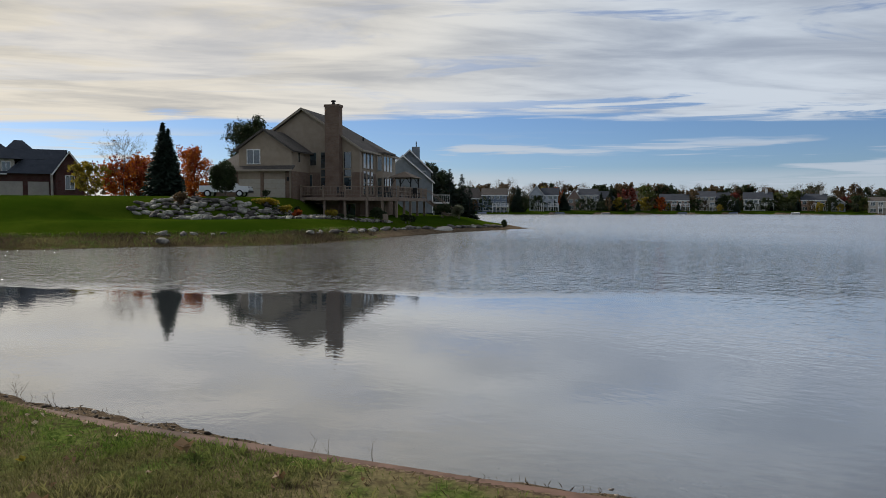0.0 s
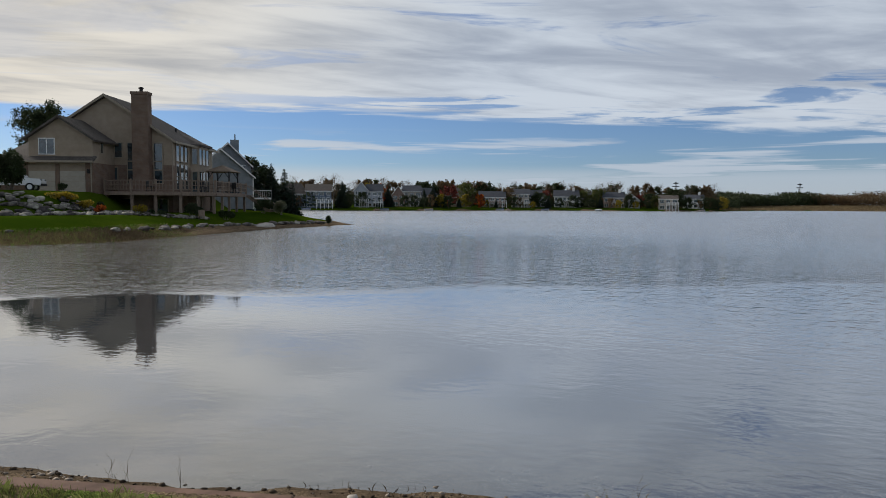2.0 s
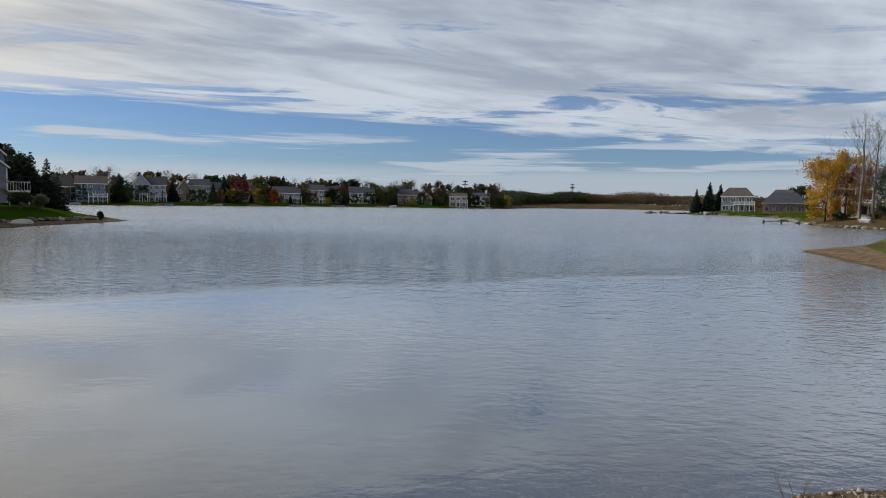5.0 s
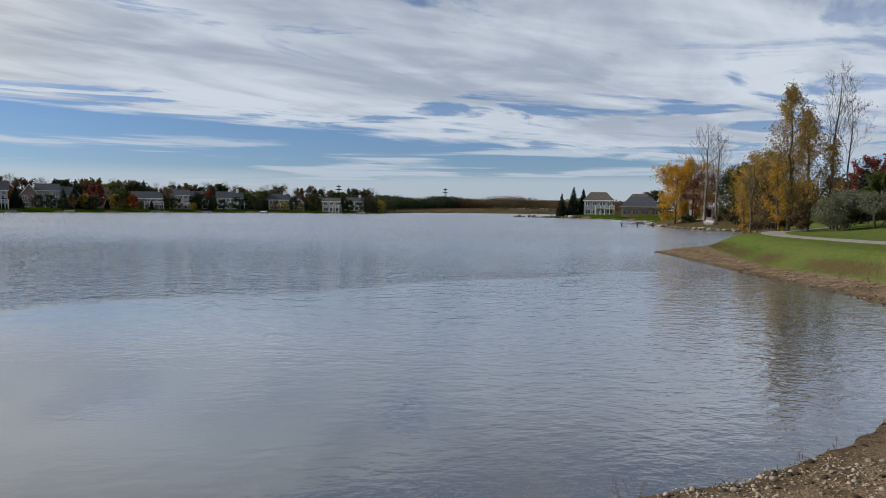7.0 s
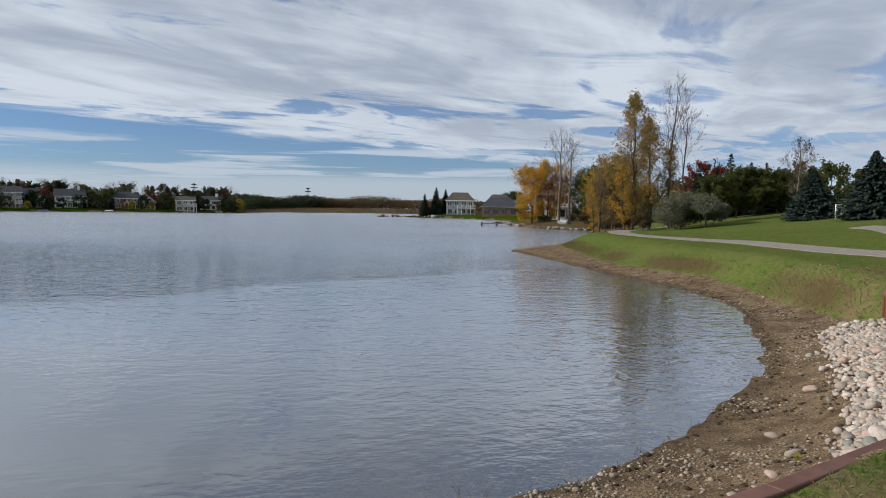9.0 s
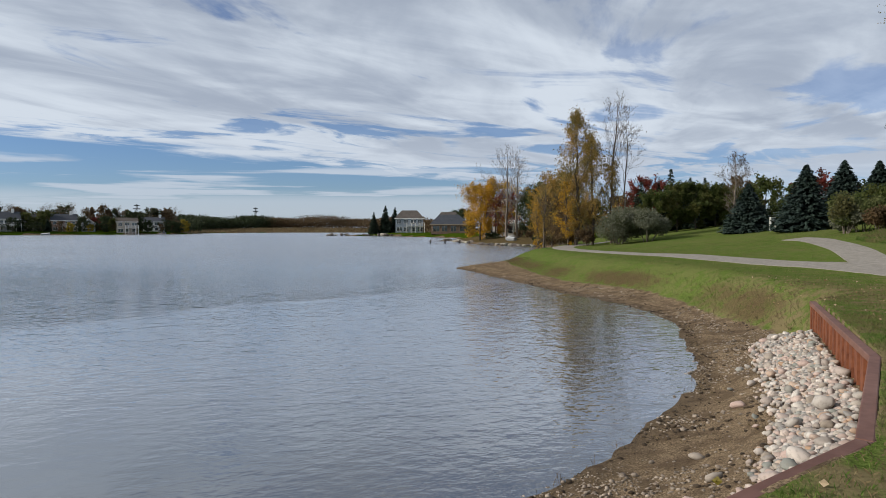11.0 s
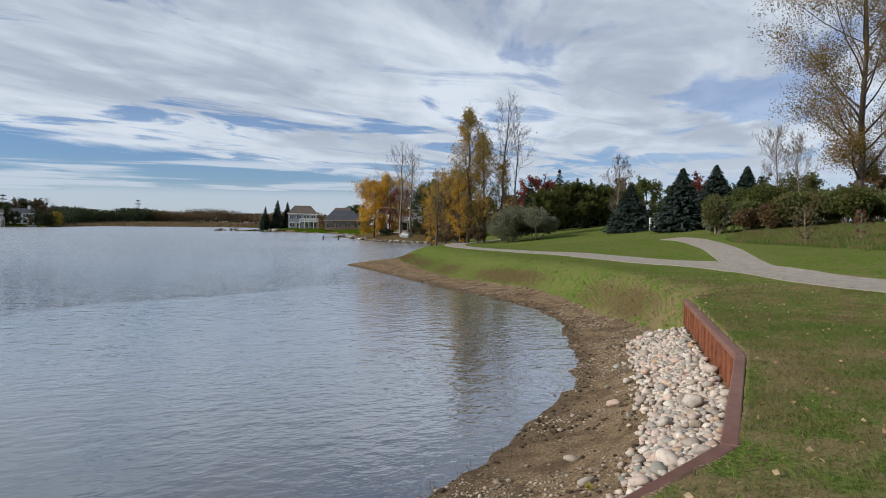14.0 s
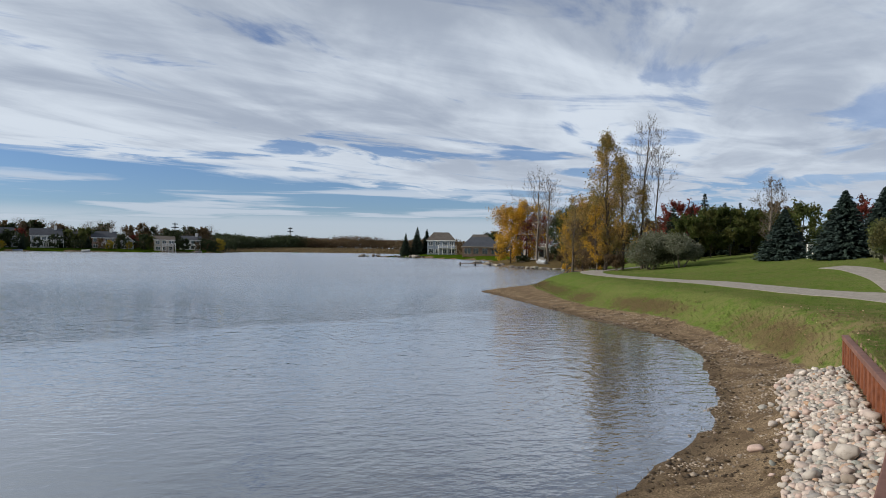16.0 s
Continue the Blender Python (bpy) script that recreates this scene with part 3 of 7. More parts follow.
def laid(x, y):
    """Height of the ground's own facets, for what lies flat on it."""
    r, a = np.hypot(x, y), np.arctan2(-x, y)
    i = np.clip(np.searchsorted(reach, r) - 1, 0, nr - 2)
    j = np.clip(np.searchsorted(yaws, a) - 1, 0, na - 2)
    u, v = (r - reach[i]) / (reach[i + 1] - reach[i]), (a - yaws[j]) / (yaws[j + 1] - yaws[j])
    g = gz.reshape(nr, na)
    return (g[i, j] * (1 - u) + g[i + 1, j] * u) * (1 - v) + (g[i, j + 1] * (1 - u) + g[i + 1, j + 1] * u) * v


quads = np.stack([ids[:-1], ids[1:], nxt[1:], nxt[:-1]], -1).reshape(-1, 4)[:, ::-1]
gverts = np.vstack([np.stack([gx.ravel(), gy.ravel(), gz], 1), [[0, 0, lay(0, 0)]]])
gfaces = quads.tolist() + [[int(nr * na), int(b), int(a)] for a, b in zip(ids[0], nxt[0])]
me = mesh("ground", gverts, gfaces, GROUND, True)
col = me.color_attributes.new("cover", "FLOAT_COLOR", "POINT")
rgba = np.ones((len(gverts), 4), np.float32)
rgba[:-1, 0], rgba[:-1, 1], rgba[:-1, 2] = sand, dry, mead
rgba[-1, :3] = 0
rgba[:-1, 3] = park
col.data.foreach_set("color", rgba.ravel())
ground = tagged(new("ground", me), "mown autumn lawn with a bare earth beach along the lake", "ground", kind="structure")

wv = [(math.cos(a) * 3400, math.sin(a) * 3400, 0.0) for a in np.linspace(0, 2 * math.pi, 65)[:-1]]
water = tagged(new("water", mesh("water", wv, [list(range(64))], WATER)), "grey-blue rippled lake that mirrors the cloudy sky", "lake", kind="structure")

# ---- building tools ----
class Geo:
    """Vertices and faces gathered for one mesh."""

    def __init__(self):
        self.v, self.f = [], []

    def add(self, verts, faces):
        n = len(self.v)
        self.v += [tuple(p) for p in verts]
        self.f += [[i + n for i in q] for q in faces]
        return self

    def box(self, x0, x1, y0, y1, z0, z1):
        p = [(x, y, z) for z in (z0, z1) for y in (y0, y1) for x in (x0, x1)]
        return self.add(p, [[0, 2, 3, 1], [4, 5, 7, 6], [0, 1, 5, 4], [2, 6, 7, 3], [0, 4, 6, 2], [1, 3, 7, 5]])

    def prism(self, outline, a, b, axis="y"):
        """An outline of pairs drawn out from a to b along an axis: (x, z) along y, (y, z) along x, (x, y) along z."""
        put = {"y": lambda p, d: (p[0], d, p[1]), "x": lambda p, d: (d, p[0], p[1]), "z": lambda p, d: (p[0], p[1], d)}[axis]
        n = len(outline)
        return self.add([put(p, a) for p in outline] + [put(p, b) for p in outline], [list(range(n)), list(range(2 * n - 1, n - 1, -1))] + [[i, i + n, (i + 1) % n + n, (i + 1) % n] for i in range(n)])

    def tube(self, p0, p1, r0, r1, n=6, cap=True):
        p0, p1 = Vector(p0), Vector(p1)
        d = (p1 - p0).normalized()
        s = d.orthogonal().normalized()
        t = d.cross(s)
        ring = [(s * math.cos(a) + t * math.sin(a)) for a in (2 * math.pi * i / n for i in range(n))]
        return self.add([p0 + q * r0 for q in ring] + [p1 + q * r1 for q in ring], [[i, (i + 1) % n, (i + 1) % n + n, i + n] for i in range(n)] + ([list(range(n - 1, -1, -1)), list(range(n, 2 * n))] if cap else []))

    def plate(self, corners, thick):
        """A flat polygon given thickness downward along its normal."""
        c = [Vector(p) for p in corners]
        nrm = (c[1] - c[0]).cross(c[2] - c[0]).normalized() * thick
        n = len(c)
        return self.add(c + [p - nrm for p in c], [list(range(n)), list(range(2 * n - 1, n - 1, -1))] + [[i, i + n, (i + 1) % n + n, (i + 1) % n] for i in range(n)])


def thing(name, label, category, m, group="", kind=""):
    ob = tagged(new(name), label, category, group, kind)
    ob.matrix_world = m
    ob.empty_display_size = 0.2
    return ob


def part(name, geo, mat, parent, label="", soft=False):
    me = mesh(name, geo.v, geo.f, mat, soft) if isinstance(geo, Geo) else geo
    bm = bmesh.new()
    bm.from_mesh(me)
    bmesh.ops.recalc_face_normals(bm, faces=bm.faces)
    bm.to_mesh(me)
    bm.free()
    ob = new(name, me)
    ob.parent = parent
    return tagged(ob, label)


def window(parent, x0, x1, z0, z1, y=None, x=None, out=-1, frame_mat=None, bars=1, cross=0):
    """A window in a wall: in the plane y (x0..x1 across) or in the plane x (x0..x1 along y)."""
    fm, t = frame_mat or TRIM, 0.07
    fr, gl = Geo(), Geo()

    def put(g, a0, a1, c0, c1, d0, d1):
        lo, hi = sorted((d0 * out, d1 * out))
        if x is None:
            g.box(a0, a1, y + lo, y + hi, c0, c1)
        else:
            g.box(x + lo, x + hi, a0, a1, c0, c1)

    put(fr, x0 - t, x1 + t, z1, z1 + t * 1.3, -0.05, 0.05)
    put(fr, x0 - t * 1.4, x1 + t * 1.4, z0 - t, z0, -0.05, 0.08)
    for a in [x0 - t, x1] + [x0 + (x1 - x0) * i / (bars + 1) - t / 2 for i in range(1, bars + 1)]:
        put(fr, a, a + t, z0, z1, -0.05, 0.045)
    for i in range(1, cross + 1):
        c = z0 + (z1 - z0) * i / (cross + 1)
        put(fr, x0, x1, c - t / 2, c + t / 2, -0.05, 0.04)
    put(gl, x0, x1, z0, z1, -0.04, 0.012)
    w = part("window", fr, fm, parent)
    part("pane", gl, PANE, w)
    return w


def tree_mesh(seed, h, spread, leafn, leafs, lean=0.0, levels=4, first=0.25, up=0.6, r0=None, twigs=1.0, boughs=None, peak=0.45):
    """A wavering trunk with limbs along it, shorter towards top and foot, and leaves scattered round the outer twigs."""
    rng = random.Random(seed)
    wood, tips = Geo(), []
    r0 = r0 or h * 0.016
    top = [Vector((0, 0, -0.15))]
    n = 9
    for i in range(1, n + 1):
        top.append(Vector((top[-1].x + rng.uniform(-1, 1) * h * 0.014 + lean * h / n, top[-1].y + rng.uniform(-1, 1) * h * 0.014, h * i / n)))
    for i in range(n):
        wood.tube(top[i], top[i + 1], r0 * (1 - i / n) ** 0.8 + 0.012, r0 * (1 - (i + 1) / n) ** 0.8 + 0.012, 7, False)

    def limb(p, d, length, r, level):
        k = 4 if level == 1 else 3 if level == 2 else 2
        for i in range(k):
            d = (d + Vector((rng.uniform(-1, 1), rng.uniform(-1, 1), rng.uniform(-0.4, 0.9))) * 0.2).normalized()
            q, r1 = p + d * length / k, max(r * 0.74, 0.006)
            wood.tube(p, q, r, r1, 5 if level == 1 else 3, False)
            if level > 1 or i > 0:
                tips.append((q.copy(), level))
            if level < levels - 1 and (level > 1 or i > 0 or k == 2):
                for _ in range(2 if level == 1 else rng.choice((1, 2))):
                    a_ = rng.uniform(0, 2 * math.pi)
                    o = d.orthogonal().normalized()
                    side = o * math.cos(a_) + d.cross(o) * math.sin(a_)
                    limb(q, (d * 0.8 + side * rng.uniform(0.5, 1.0) + Vector((0, 0, 0.2 * up))).normalized(), length * rng.uniform(0.32, 0.55), r1 * 0.6, level + 1)
            p, r = q, r1

    nb = boughs or (26 if levels > 3 else 18)
    for j in range(nb):
        f = first + (0.98 - first) * ((j + rng.uniform(0, 0.9)) / nb)
        g_ = (f - first) / (1 - first)
        env = (g_ / peak) ** 0.5 if g_ < peak else ((1 - g_) / (1 - peak)) ** 0.75
        ln = h * 0.46 * spread * (0.25 + 0.75 * env) * rng.uniform(0.7, 1.15)
        x_ = f * n
        i = min(n - 1, int(x_))
        p = top[i].lerp(top[i + 1], x_ - i)
        a_ = j * 2.4 + rng.uniform(-0.5, 0.5)
        e_ = up * rng.uniform(0.5, 1.2) * (0.7 + 0.9 * g_)
        limb(p, Vector((math.cos(a_), math.sin(a_), e_)).normalized(), ln, max(0.012, r0 * (1 - f) ** 0.8 * rng.uniform(0.38, 0.55)), 1)
    nr = np.random.RandomState(seed)
    leaves = None
    if leafn:
        pts = np.array([tuple(t) for t, lv in tips])
        c = pts[nr.randint(0, len(pts), leafn)] + nr.normal(0, 1, (leafn, 3)) * h * 0.017 * twigs
        leaves = leaf_cloud(nr, c[c[:, 2] > 0.05], leafs)
    return wood, leaves


def leaf_cloud(nr, c, size, flat=0.0, long=1.5):
    """A folded pair of triangles for each leaf."""
    n = len(c)
    a = nr.normal(0, 1, (n, 3))
    a[:, 2] *= 1 - flat
    a /= np.linalg.norm(a, axis=1, keepdims=True)
    b = np.cross(a, nr.normal(0, 1, (n, 3)))
    b /= np.linalg.norm(b, axis=1, keepdims=True)
    s = size * nr.uniform(0.6, 1.3, (n, 1))
    k = np.cross(a, b) * s * 0.18
    v = np.stack([c - a * s * long / 2, c + b * s / 2 + k, c + a * s * long / 2, c - b * s / 2 + k], 1).reshape(-1, 3)
    i = np.arange(n)[:, None] * 4
    return v, np.hstack([i, i + 1, i + 2, i + 3])


def tree(name, label, x, y, h, spread, leafmat, leafn, leafs, seed, z=None, bark=None, group="", turn=0, **how):
    wood, leaves = tree_mesh(seed, h, spread, leafn, leafs, **how)
    ob = thing(name, label, "tree", pose(x, y, lay(x, y) if z is None else z, 0, 0, turn), group)
    t = new("trunk", mesh("trunk", wood.v, wood.f, bark or BARK, True))
    t.parent = ob
    if leaves:
        c = new("crown", mesh("crown", *leaves, leafmat))
        c.parent = ob
    return ob


def conifer_mesh(seed, h, r, n=1.0, gapy=0.0):
    """Whorls of drooping boughs with sprays of needles."""
    nr = np.random.RandomState(seed)
    wood = Geo().tube((0, 0, -0.2), (0, 0, h * 0.98), h * 0.022, 0.01, 7, False)
    cs, az, out = [], [], []
    z = h * 0.03
    while z < h * 0.985:
        f = z / h
        reach_ = r * (1 - f) ** 0.95 * (0.55 + 0.45 * min(1, f / 0.08)) + 0.05
        k = max(4, int((11 - 5 * f) * n))
        for j in range(k):
            a = nr.uniform(0, 2 * math.pi)
            ln = reach_ * nr.uniform(0.72, 1.12)
            for s in np.arange(0.18, 1.0, max(0.07, 0.16 / n * (h / 8) / max(ln, 0.3))):
                cs.append((math.cos(a) * ln * s, math.sin(a) * ln * s, z - ln * 0.28 * s + ln * 0.16 * s * s + nr.normal(0, 0.02 * h / 8)))
                az.append(a + nr.normal(0, 0.5))
                out.append(s)
        z += h * nr.uniform(0.020, 0.030) / max(n, 0.5) * 1.1
    c, az, s = np.array(cs), np.array(az), np.array(out)
    d = np.stack([np.cos(az), np.sin(az), nr.normal(-0.35, 0.25, len(az))], 1)
    side = np.stack([-np.sin(az), np.cos(az), nr.normal(0, 0.4, len(az))], 1)
    ln = (0.055 * h * (0.6 + 0.5 * nr.rand(len(az))) * (1 - 0.45 * c[:, 2] / h))[:, None]
    wd = ln * 0.42
    v = np.stack([c - d * ln * 0.4, c + side * wd - d * 0.1 * ln, c + d * ln, c - side * wd - d * 0.1 * ln], 1)
    v[:, 1::2, 2] -= 0.25 * wd
    i = np.arange(len(c))[:, None] * 4
    return wood, (v.reshape(-1, 3), np.hstack([i, i + 1, i + 2, i + 3]))


def conifer(name, label, x, y, h, r, mat, seed, z=None, n=1.0, group=""):
    wood, leaves = conifer_mesh(seed, h, r, n)
    ob = thing(name, label, "tree", pose(x, y, lay(x, y) if z is None else z, 0, 0, seed * 37 % 360), group)
    new("trunk", mesh("trunk", wood.v, wood.f, BARK, True)).parent = ob
    new("crown", mesh("crown", *leaves, mat)).parent = ob
    return ob


def shrub(name, label, x, y, w, d, h, mat, n, size, seed, z=None, turn=0, lumps=7, kind=""):
    """A rounded mass of leaves on several stems, with an uneven outline."""
    nr = np.random.RandomState(seed)
    hub = np.stack([nr.uniform(-0.5, 0.5, lumps) * w * 0.75, nr.uniform(-0.5, 0.5, lumps) * d * 0.6, nr.uniform(0.35, 0.72, lumps) * h], 1)
    hub[0] = (0, 0, 0.6 * h)
    rad = nr.uniform(0.22, 0.36, lumps)[:, None] * np.array([[w * 0.75, d * 0.8, h * 0.95]])
    k = nr.randint(0, lumps, n)
    q = nr.normal(0, 1, (n, 3))
    q /= np.linalg.norm(q, axis=1, keepdims=True)
    c = hub[k] + q * rad[k] * nr.uniform(0.55, 1.08, (n, 1))
    c = c[c[:, 2] > 0.02]
    wood = Geo()
    for hh in hub:
        wood.tube((hh[0] * 0.25, hh[1] * 0.25, -0.1), hh, 0.035, 0.012, 4, False)
    ob = thing(name, label, "shrub", pose(x, y, lay(x, y) if z is None else z, 0, 0, turn), kind=kind)
    new("stems", mesh("stems", wood.v, wood.f, TWIG, True)).parent = ob
    new("foliage", mesh("foliage", *leaf_cloud(nr, c, size), mat)).parent = ob
    return ob


def stone_mesh(seed, flat=0.7):
    rng = random.Random(seed)
    bm = bmesh.new()
    bmesh.ops.create_icosphere(bm, subdivisions=2, radius=0.5)
    sx_, sy_, sz_ = rng.uniform(0.85, 1.2), rng.uniform(0.7, 1.0), rng.uniform(flat * 0.8, flat * 1.15)
    off = Vector((rng.uniform(0, 50), rng.uniform(0, 50), rng.uniform(0, 50)))
    for v in bm.verts:
        k = 1 + 0.42 * noise.noise(v.co * 2.4 + off) + 0.16 * noise.noise(v.co * 5 + off)
        v.co = Vector((v.co.x * sx_ * k, v.co.y * sy_ * k, v.co.z * sz_ * k))
    me = bpy.data.meshes.new("stone")
    bm.to_mesh(me)
    bm.free()
    me.polygons.foreach_set("use_smooth", [True] * len(me.polygons))
    return me

# ---- the tan lake house on the western point ----
HB, GROW = 1.3, 1.25
EYE = Matrix.Translation((0, 0, 2.86)) @ Matrix.Scale(GROW, 4) @ Matrix.Translation((0, 0, -2.86))
house = thing("lake_house", "large tan house with brown gabled roofs and a tall brick chimney", "house", EYE @ pose(-16.3, 66.0, HB, 0, 0, -6.08))


def hz(z):
    return z - HB


g = Geo().prism([(-11.48, hz(1.2)), (0, hz(1.2)), (0, hz(8.34)), (-5.74, hz(12.1)), (-11.48, hz(8.34))], 0, 7.0)
g.box(-11.48, 0, 7.0, 11.6, hz(1.2), hz(8.34))
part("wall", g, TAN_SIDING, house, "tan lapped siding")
g = Geo().box(-5.02, 0.04, -0.06, 0.02, hz(1.25), hz(6.05)).box(-0.02, 0.06, -0.05, 11.6, hz(1.25), hz(6.05))
part("brick_base", g, TAN_BRICK, house, "tan brick lower storeys")
# roof: gable towards the viewer, hipped at the far end
oh, sl = 0.4, (12.1 - 8.34) / 5.74
e, ze = 0.45, 8.34 - 0.45 * sl
A, B_ = (-5.74, -oh, hz(12.22)), (-5.74, 5.4, hz(12.22))
g = Geo()
g.plate([A, (e, -oh, hz(ze + .12)), (e, 12.0, hz(ze + .12)), B_], 0.18)
g.plate([(-11.48 - e, -oh, hz(ze + .12)), A, B_, (-11.48 - e, 12.0, hz(ze + .12))], 0.18)
g.plate([B_, (e, 12.0, hz(ze + .12)), (-11.48 - e, 12.0, hz(ze + .12))], 0.18)
roof = part("roof", g, SHINGLE, house, "brown-grey shingled roof")
g = Geo()
for s in (-1, 1):
    x1, z1 = -5.74 + s * (5.74 + e), ze
    g.prism([(-5.74, hz(12.02)), (-5.74, hz(12.26)), (x1, hz(z1 + 0.14)), (x1, hz(z1 - 0.1))], -oh - 0.03, -oh + 0.03)
g.box(e - 0.02, e + 0.1, -oh, 12.0, hz(ze - 0.08), hz(ze + 0.1))
part("gutter", g, TRIM, house, "tan fascia and gutter")
for vx, vy in ((-3.2, 3.2), (-1.6, 5.6)):
    part("roof_vent", Geo().tube((vx, vy, hz(12.1 + (vx + 5.74) * -sl - 0.2)), (vx, vy, hz(12.1 + (vx + 5.74) * -sl + 0.5)), 0.09, 0.09, 8), DARK, house)
# chimney
g = Geo().prism([(-3.14, hz(1.2)), (-1.72, hz(1.2)), (-1.72, hz(12.15)), (-3.14, hz(12.15))], -0.85, 0.05)
ch = part("chimney", g, TAN_BRICK, house, "tall brick chimney")
part("chimney_cap", Geo().box(-3.2, -1.66, -0.91, 0.1, hz(12.15), hz(12.38)), TAN_BRICK, ch)
part("flue", Geo().tube((-2.43, -0.4, hz(12.38)), (-2.43, -0.4, hz(12.68)), 0.16, 0.14, 10).tube((-2.43, -0.4, hz(12.68)), (-2.43, -0.4, hz(12.8)), 0.24, 0.2, 10), DARK, ch)
# windows of the gable front
window(house, -5.68, -4.40, hz(6.73), hz(7.95), y=0, bars=1, frame_mat=TRIM)
window(house, -5.85 + 0.2, -4.80, hz(4.72), hz(5.80), y=-0.06, bars=0, frame_mat=TRIM)
for x0, x1 in ((-3.86, -3.2), (-1.52, -0.82)):
    window(house, x0, x1, hz(6.42), hz(7.95), y=-0.06, bars=0)
    window(house, x0, x1, hz(5.65), hz(6.3), y=-0.06, bars=0)
    window(house, x0, x1, hz(4.45), hz(5.55), y=-0.06, bars=0)
for x0, x1 in ((-4.6, -3.7), (-1.3, -0.4)):
    window(house, x0, x1, hz(1.75), hz(3.0), y=-0.06, bars=0)
# lake side: tall narrow lights, bay and doors
for y0 in (0.9, 2.0, 3.1):
    window(house, y0, y0 + 0.75, hz(6.5), hz(7.9), x=0.06, out=1, bars=0)
    window(house, y0, y0 + 0.75, hz(3.95), hz(6.2), x=0.06, out=1, bars=0, cross=1)
g = Geo().prism([(0, 4.6), (0.6, 5.4), (0.6, 8.6), (0, 9.4)], hz(3.6), hz(8.15), "z")
bay = part("bay", g, TAN_SIDING, house, "two-storey bay with wide windows")
g = Geo().prism([(0, 4.3), (0.9, 5.25), (0.9, 8.8), (0, 9.7)], hz(8.15), hz(8.3), "z")
g.add([(-0.3, 4.2, hz(8.3)), (0.95, 5.2, hz(8.3)), (0.95, 8.8, hz(8.3)), (-0.3, 9.8, hz(8.3)), (-1.6, 6.2, hz(9.5)), (-1.6, 7.8, hz(9.5))], [[0, 1, 4], [1, 2, 5, 4], [2, 3, 5], [0, 4, 5, 3], [0, 3, 2, 1]])
part("bay_roof", g, SHINGLE, bay, "brown-grey shingles")
for z0, z1 in ((6.4, 7.9), (3.75, 5.7)):
    for y0 in (5.55, 6.6, 7.65):
        window(house, y0, y0 + 0.8, hz(z0), hz(z1), x=0.6, out=1, bars=0)
    # angled light of the bay, towards the viewer
    fr, gl = Geo(), Geo()
    d = Vector((0.6, 0.8, 0)).normalized()
    o = Vector((d.y, -d.x, 0)) * 0.04
    a, b = Vector((0, 4.6, 0)) + d * 0.2 + o, Vector((0, 4.6, 0)) + d * 0.85 + o
    gl.plate([(a.x, a.y, hz(z0)), (b.x, b.y, hz(z0)), (b.x, b.y, hz(z1)), (a.x, a.y, hz(z1))], 0.05)
    for p_ in (a, b):
        fr.box(p_.x - 0.06, p_.x + 0.06, p_.y - 0.06, p_.y + 0.06, hz(z0 - 0.08), hz(z1 + 0.08))
    fr.tube((a.x, a.y, hz(z1)), (b.x, b.y, hz(z1)), 0.06, 0.06, 4)
    fr.tube((a.x, a.y, hz(z0)), (b.x, b.y, hz(z0)), 0.06, 0.06, 4)
    w = part("window", fr, TRIM, house)
    part("pane", gl, PANE, w)
# garage wing
g = Geo().prism([(-10.36, hz(6.2)), (-5.08, hz(6.2)), (-5.08, hz(8.0)), (-7.75, hz(9.75)), (-10.36, hz(8.05))], -4.0, 1.5)
g.box(-12.9, -5.08, -4.0, 4.0, hz(3.0), hz(6.2))
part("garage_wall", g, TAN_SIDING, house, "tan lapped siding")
part("brick_pier", Geo().box(-5.12, -5.02, -3.97, 0.0, hz(3.1), hz(6.0)), TAN_BRICK, house, "brown brick side facing")
for x0, x1, zt in ((-12.95, -10.45, 6.0), (-8.16, -7.86, 5.9), (-5.68, -5.02, 6.0)):
    part("brick_pier", Geo().box(x0, x1, -4.07, -3.98, hz(3.1), hz(zt)), TAN_BRICK, house, "brown brick pier")
g = Geo()
s2 = 1.75 / 2.67
g.plate([(-7.75, -4.4, hz(9.9)), (-4.6, -4.4, hz(9.9 - 3.15 * s2)), (-4.6, 1.5, hz(9.9 - 3.15 * s2)), (-7.75, 1.5, hz(9.9))], 0.16)
g.plate([(-10.8, -4.4, hz(9.9 - 3.05 * s2)), (-7.75, -4.4, hz(9.9)), (-7.75, 1.5, hz(9.9)), (-10.8, 1.5, hz(9.9 - 3.05 * s2))], 0.16)
g.plate([(-13.2, -4.6, hz(6.12)), (-4.8, -4.6, hz(6.12)), (-4.8, -3.95, hz(6.55)), (-13.2, -3.95, hz(6.55))], 0.14)
g.plate([(-13.2, -4.6, hz(6.12)), (-10.3, -4.6, hz(6.12)), (-10.3, -1.0, hz(8.0)), (-11.9, -1.0, hz(8.0))], 0.12)
g.plate([(-13.2, 4.0, hz(6.12)), (-13.2, -4.6, hz(6.12)), (-11.9, -1.0, hz(8.0)), (-11.9, 2.2, hz(8.0))], 0.12)
g.plate([(-11.9, -1.0, hz(8.0)), (-10.3, -1.0, hz(8.0)), (-10.3, 2.2, hz(8.0)), (-11.9, 2.2, hz(8.0))], 0.12)
part("garage_roof", g, SHINGLE, house, "brown-grey shingled roof")
part("gutter", Geo().box(-13.25, -4.75, -4.68, -4.58, hz(5.98), hz(6.14)), TRIM, house)
part("downpipe", Geo().tube((-5.2, -4.1, hz(3.4)), (-5.2, -4.1, hz(6.0)), 0.05, 0.05, 6), TRIM, house)
part("downpipe", Geo().tube((0.12, -0.15, hz(3.7)), (0.12, -0.15, hz(8.1)), 0.05, 0.05, 6), TRIM, house)
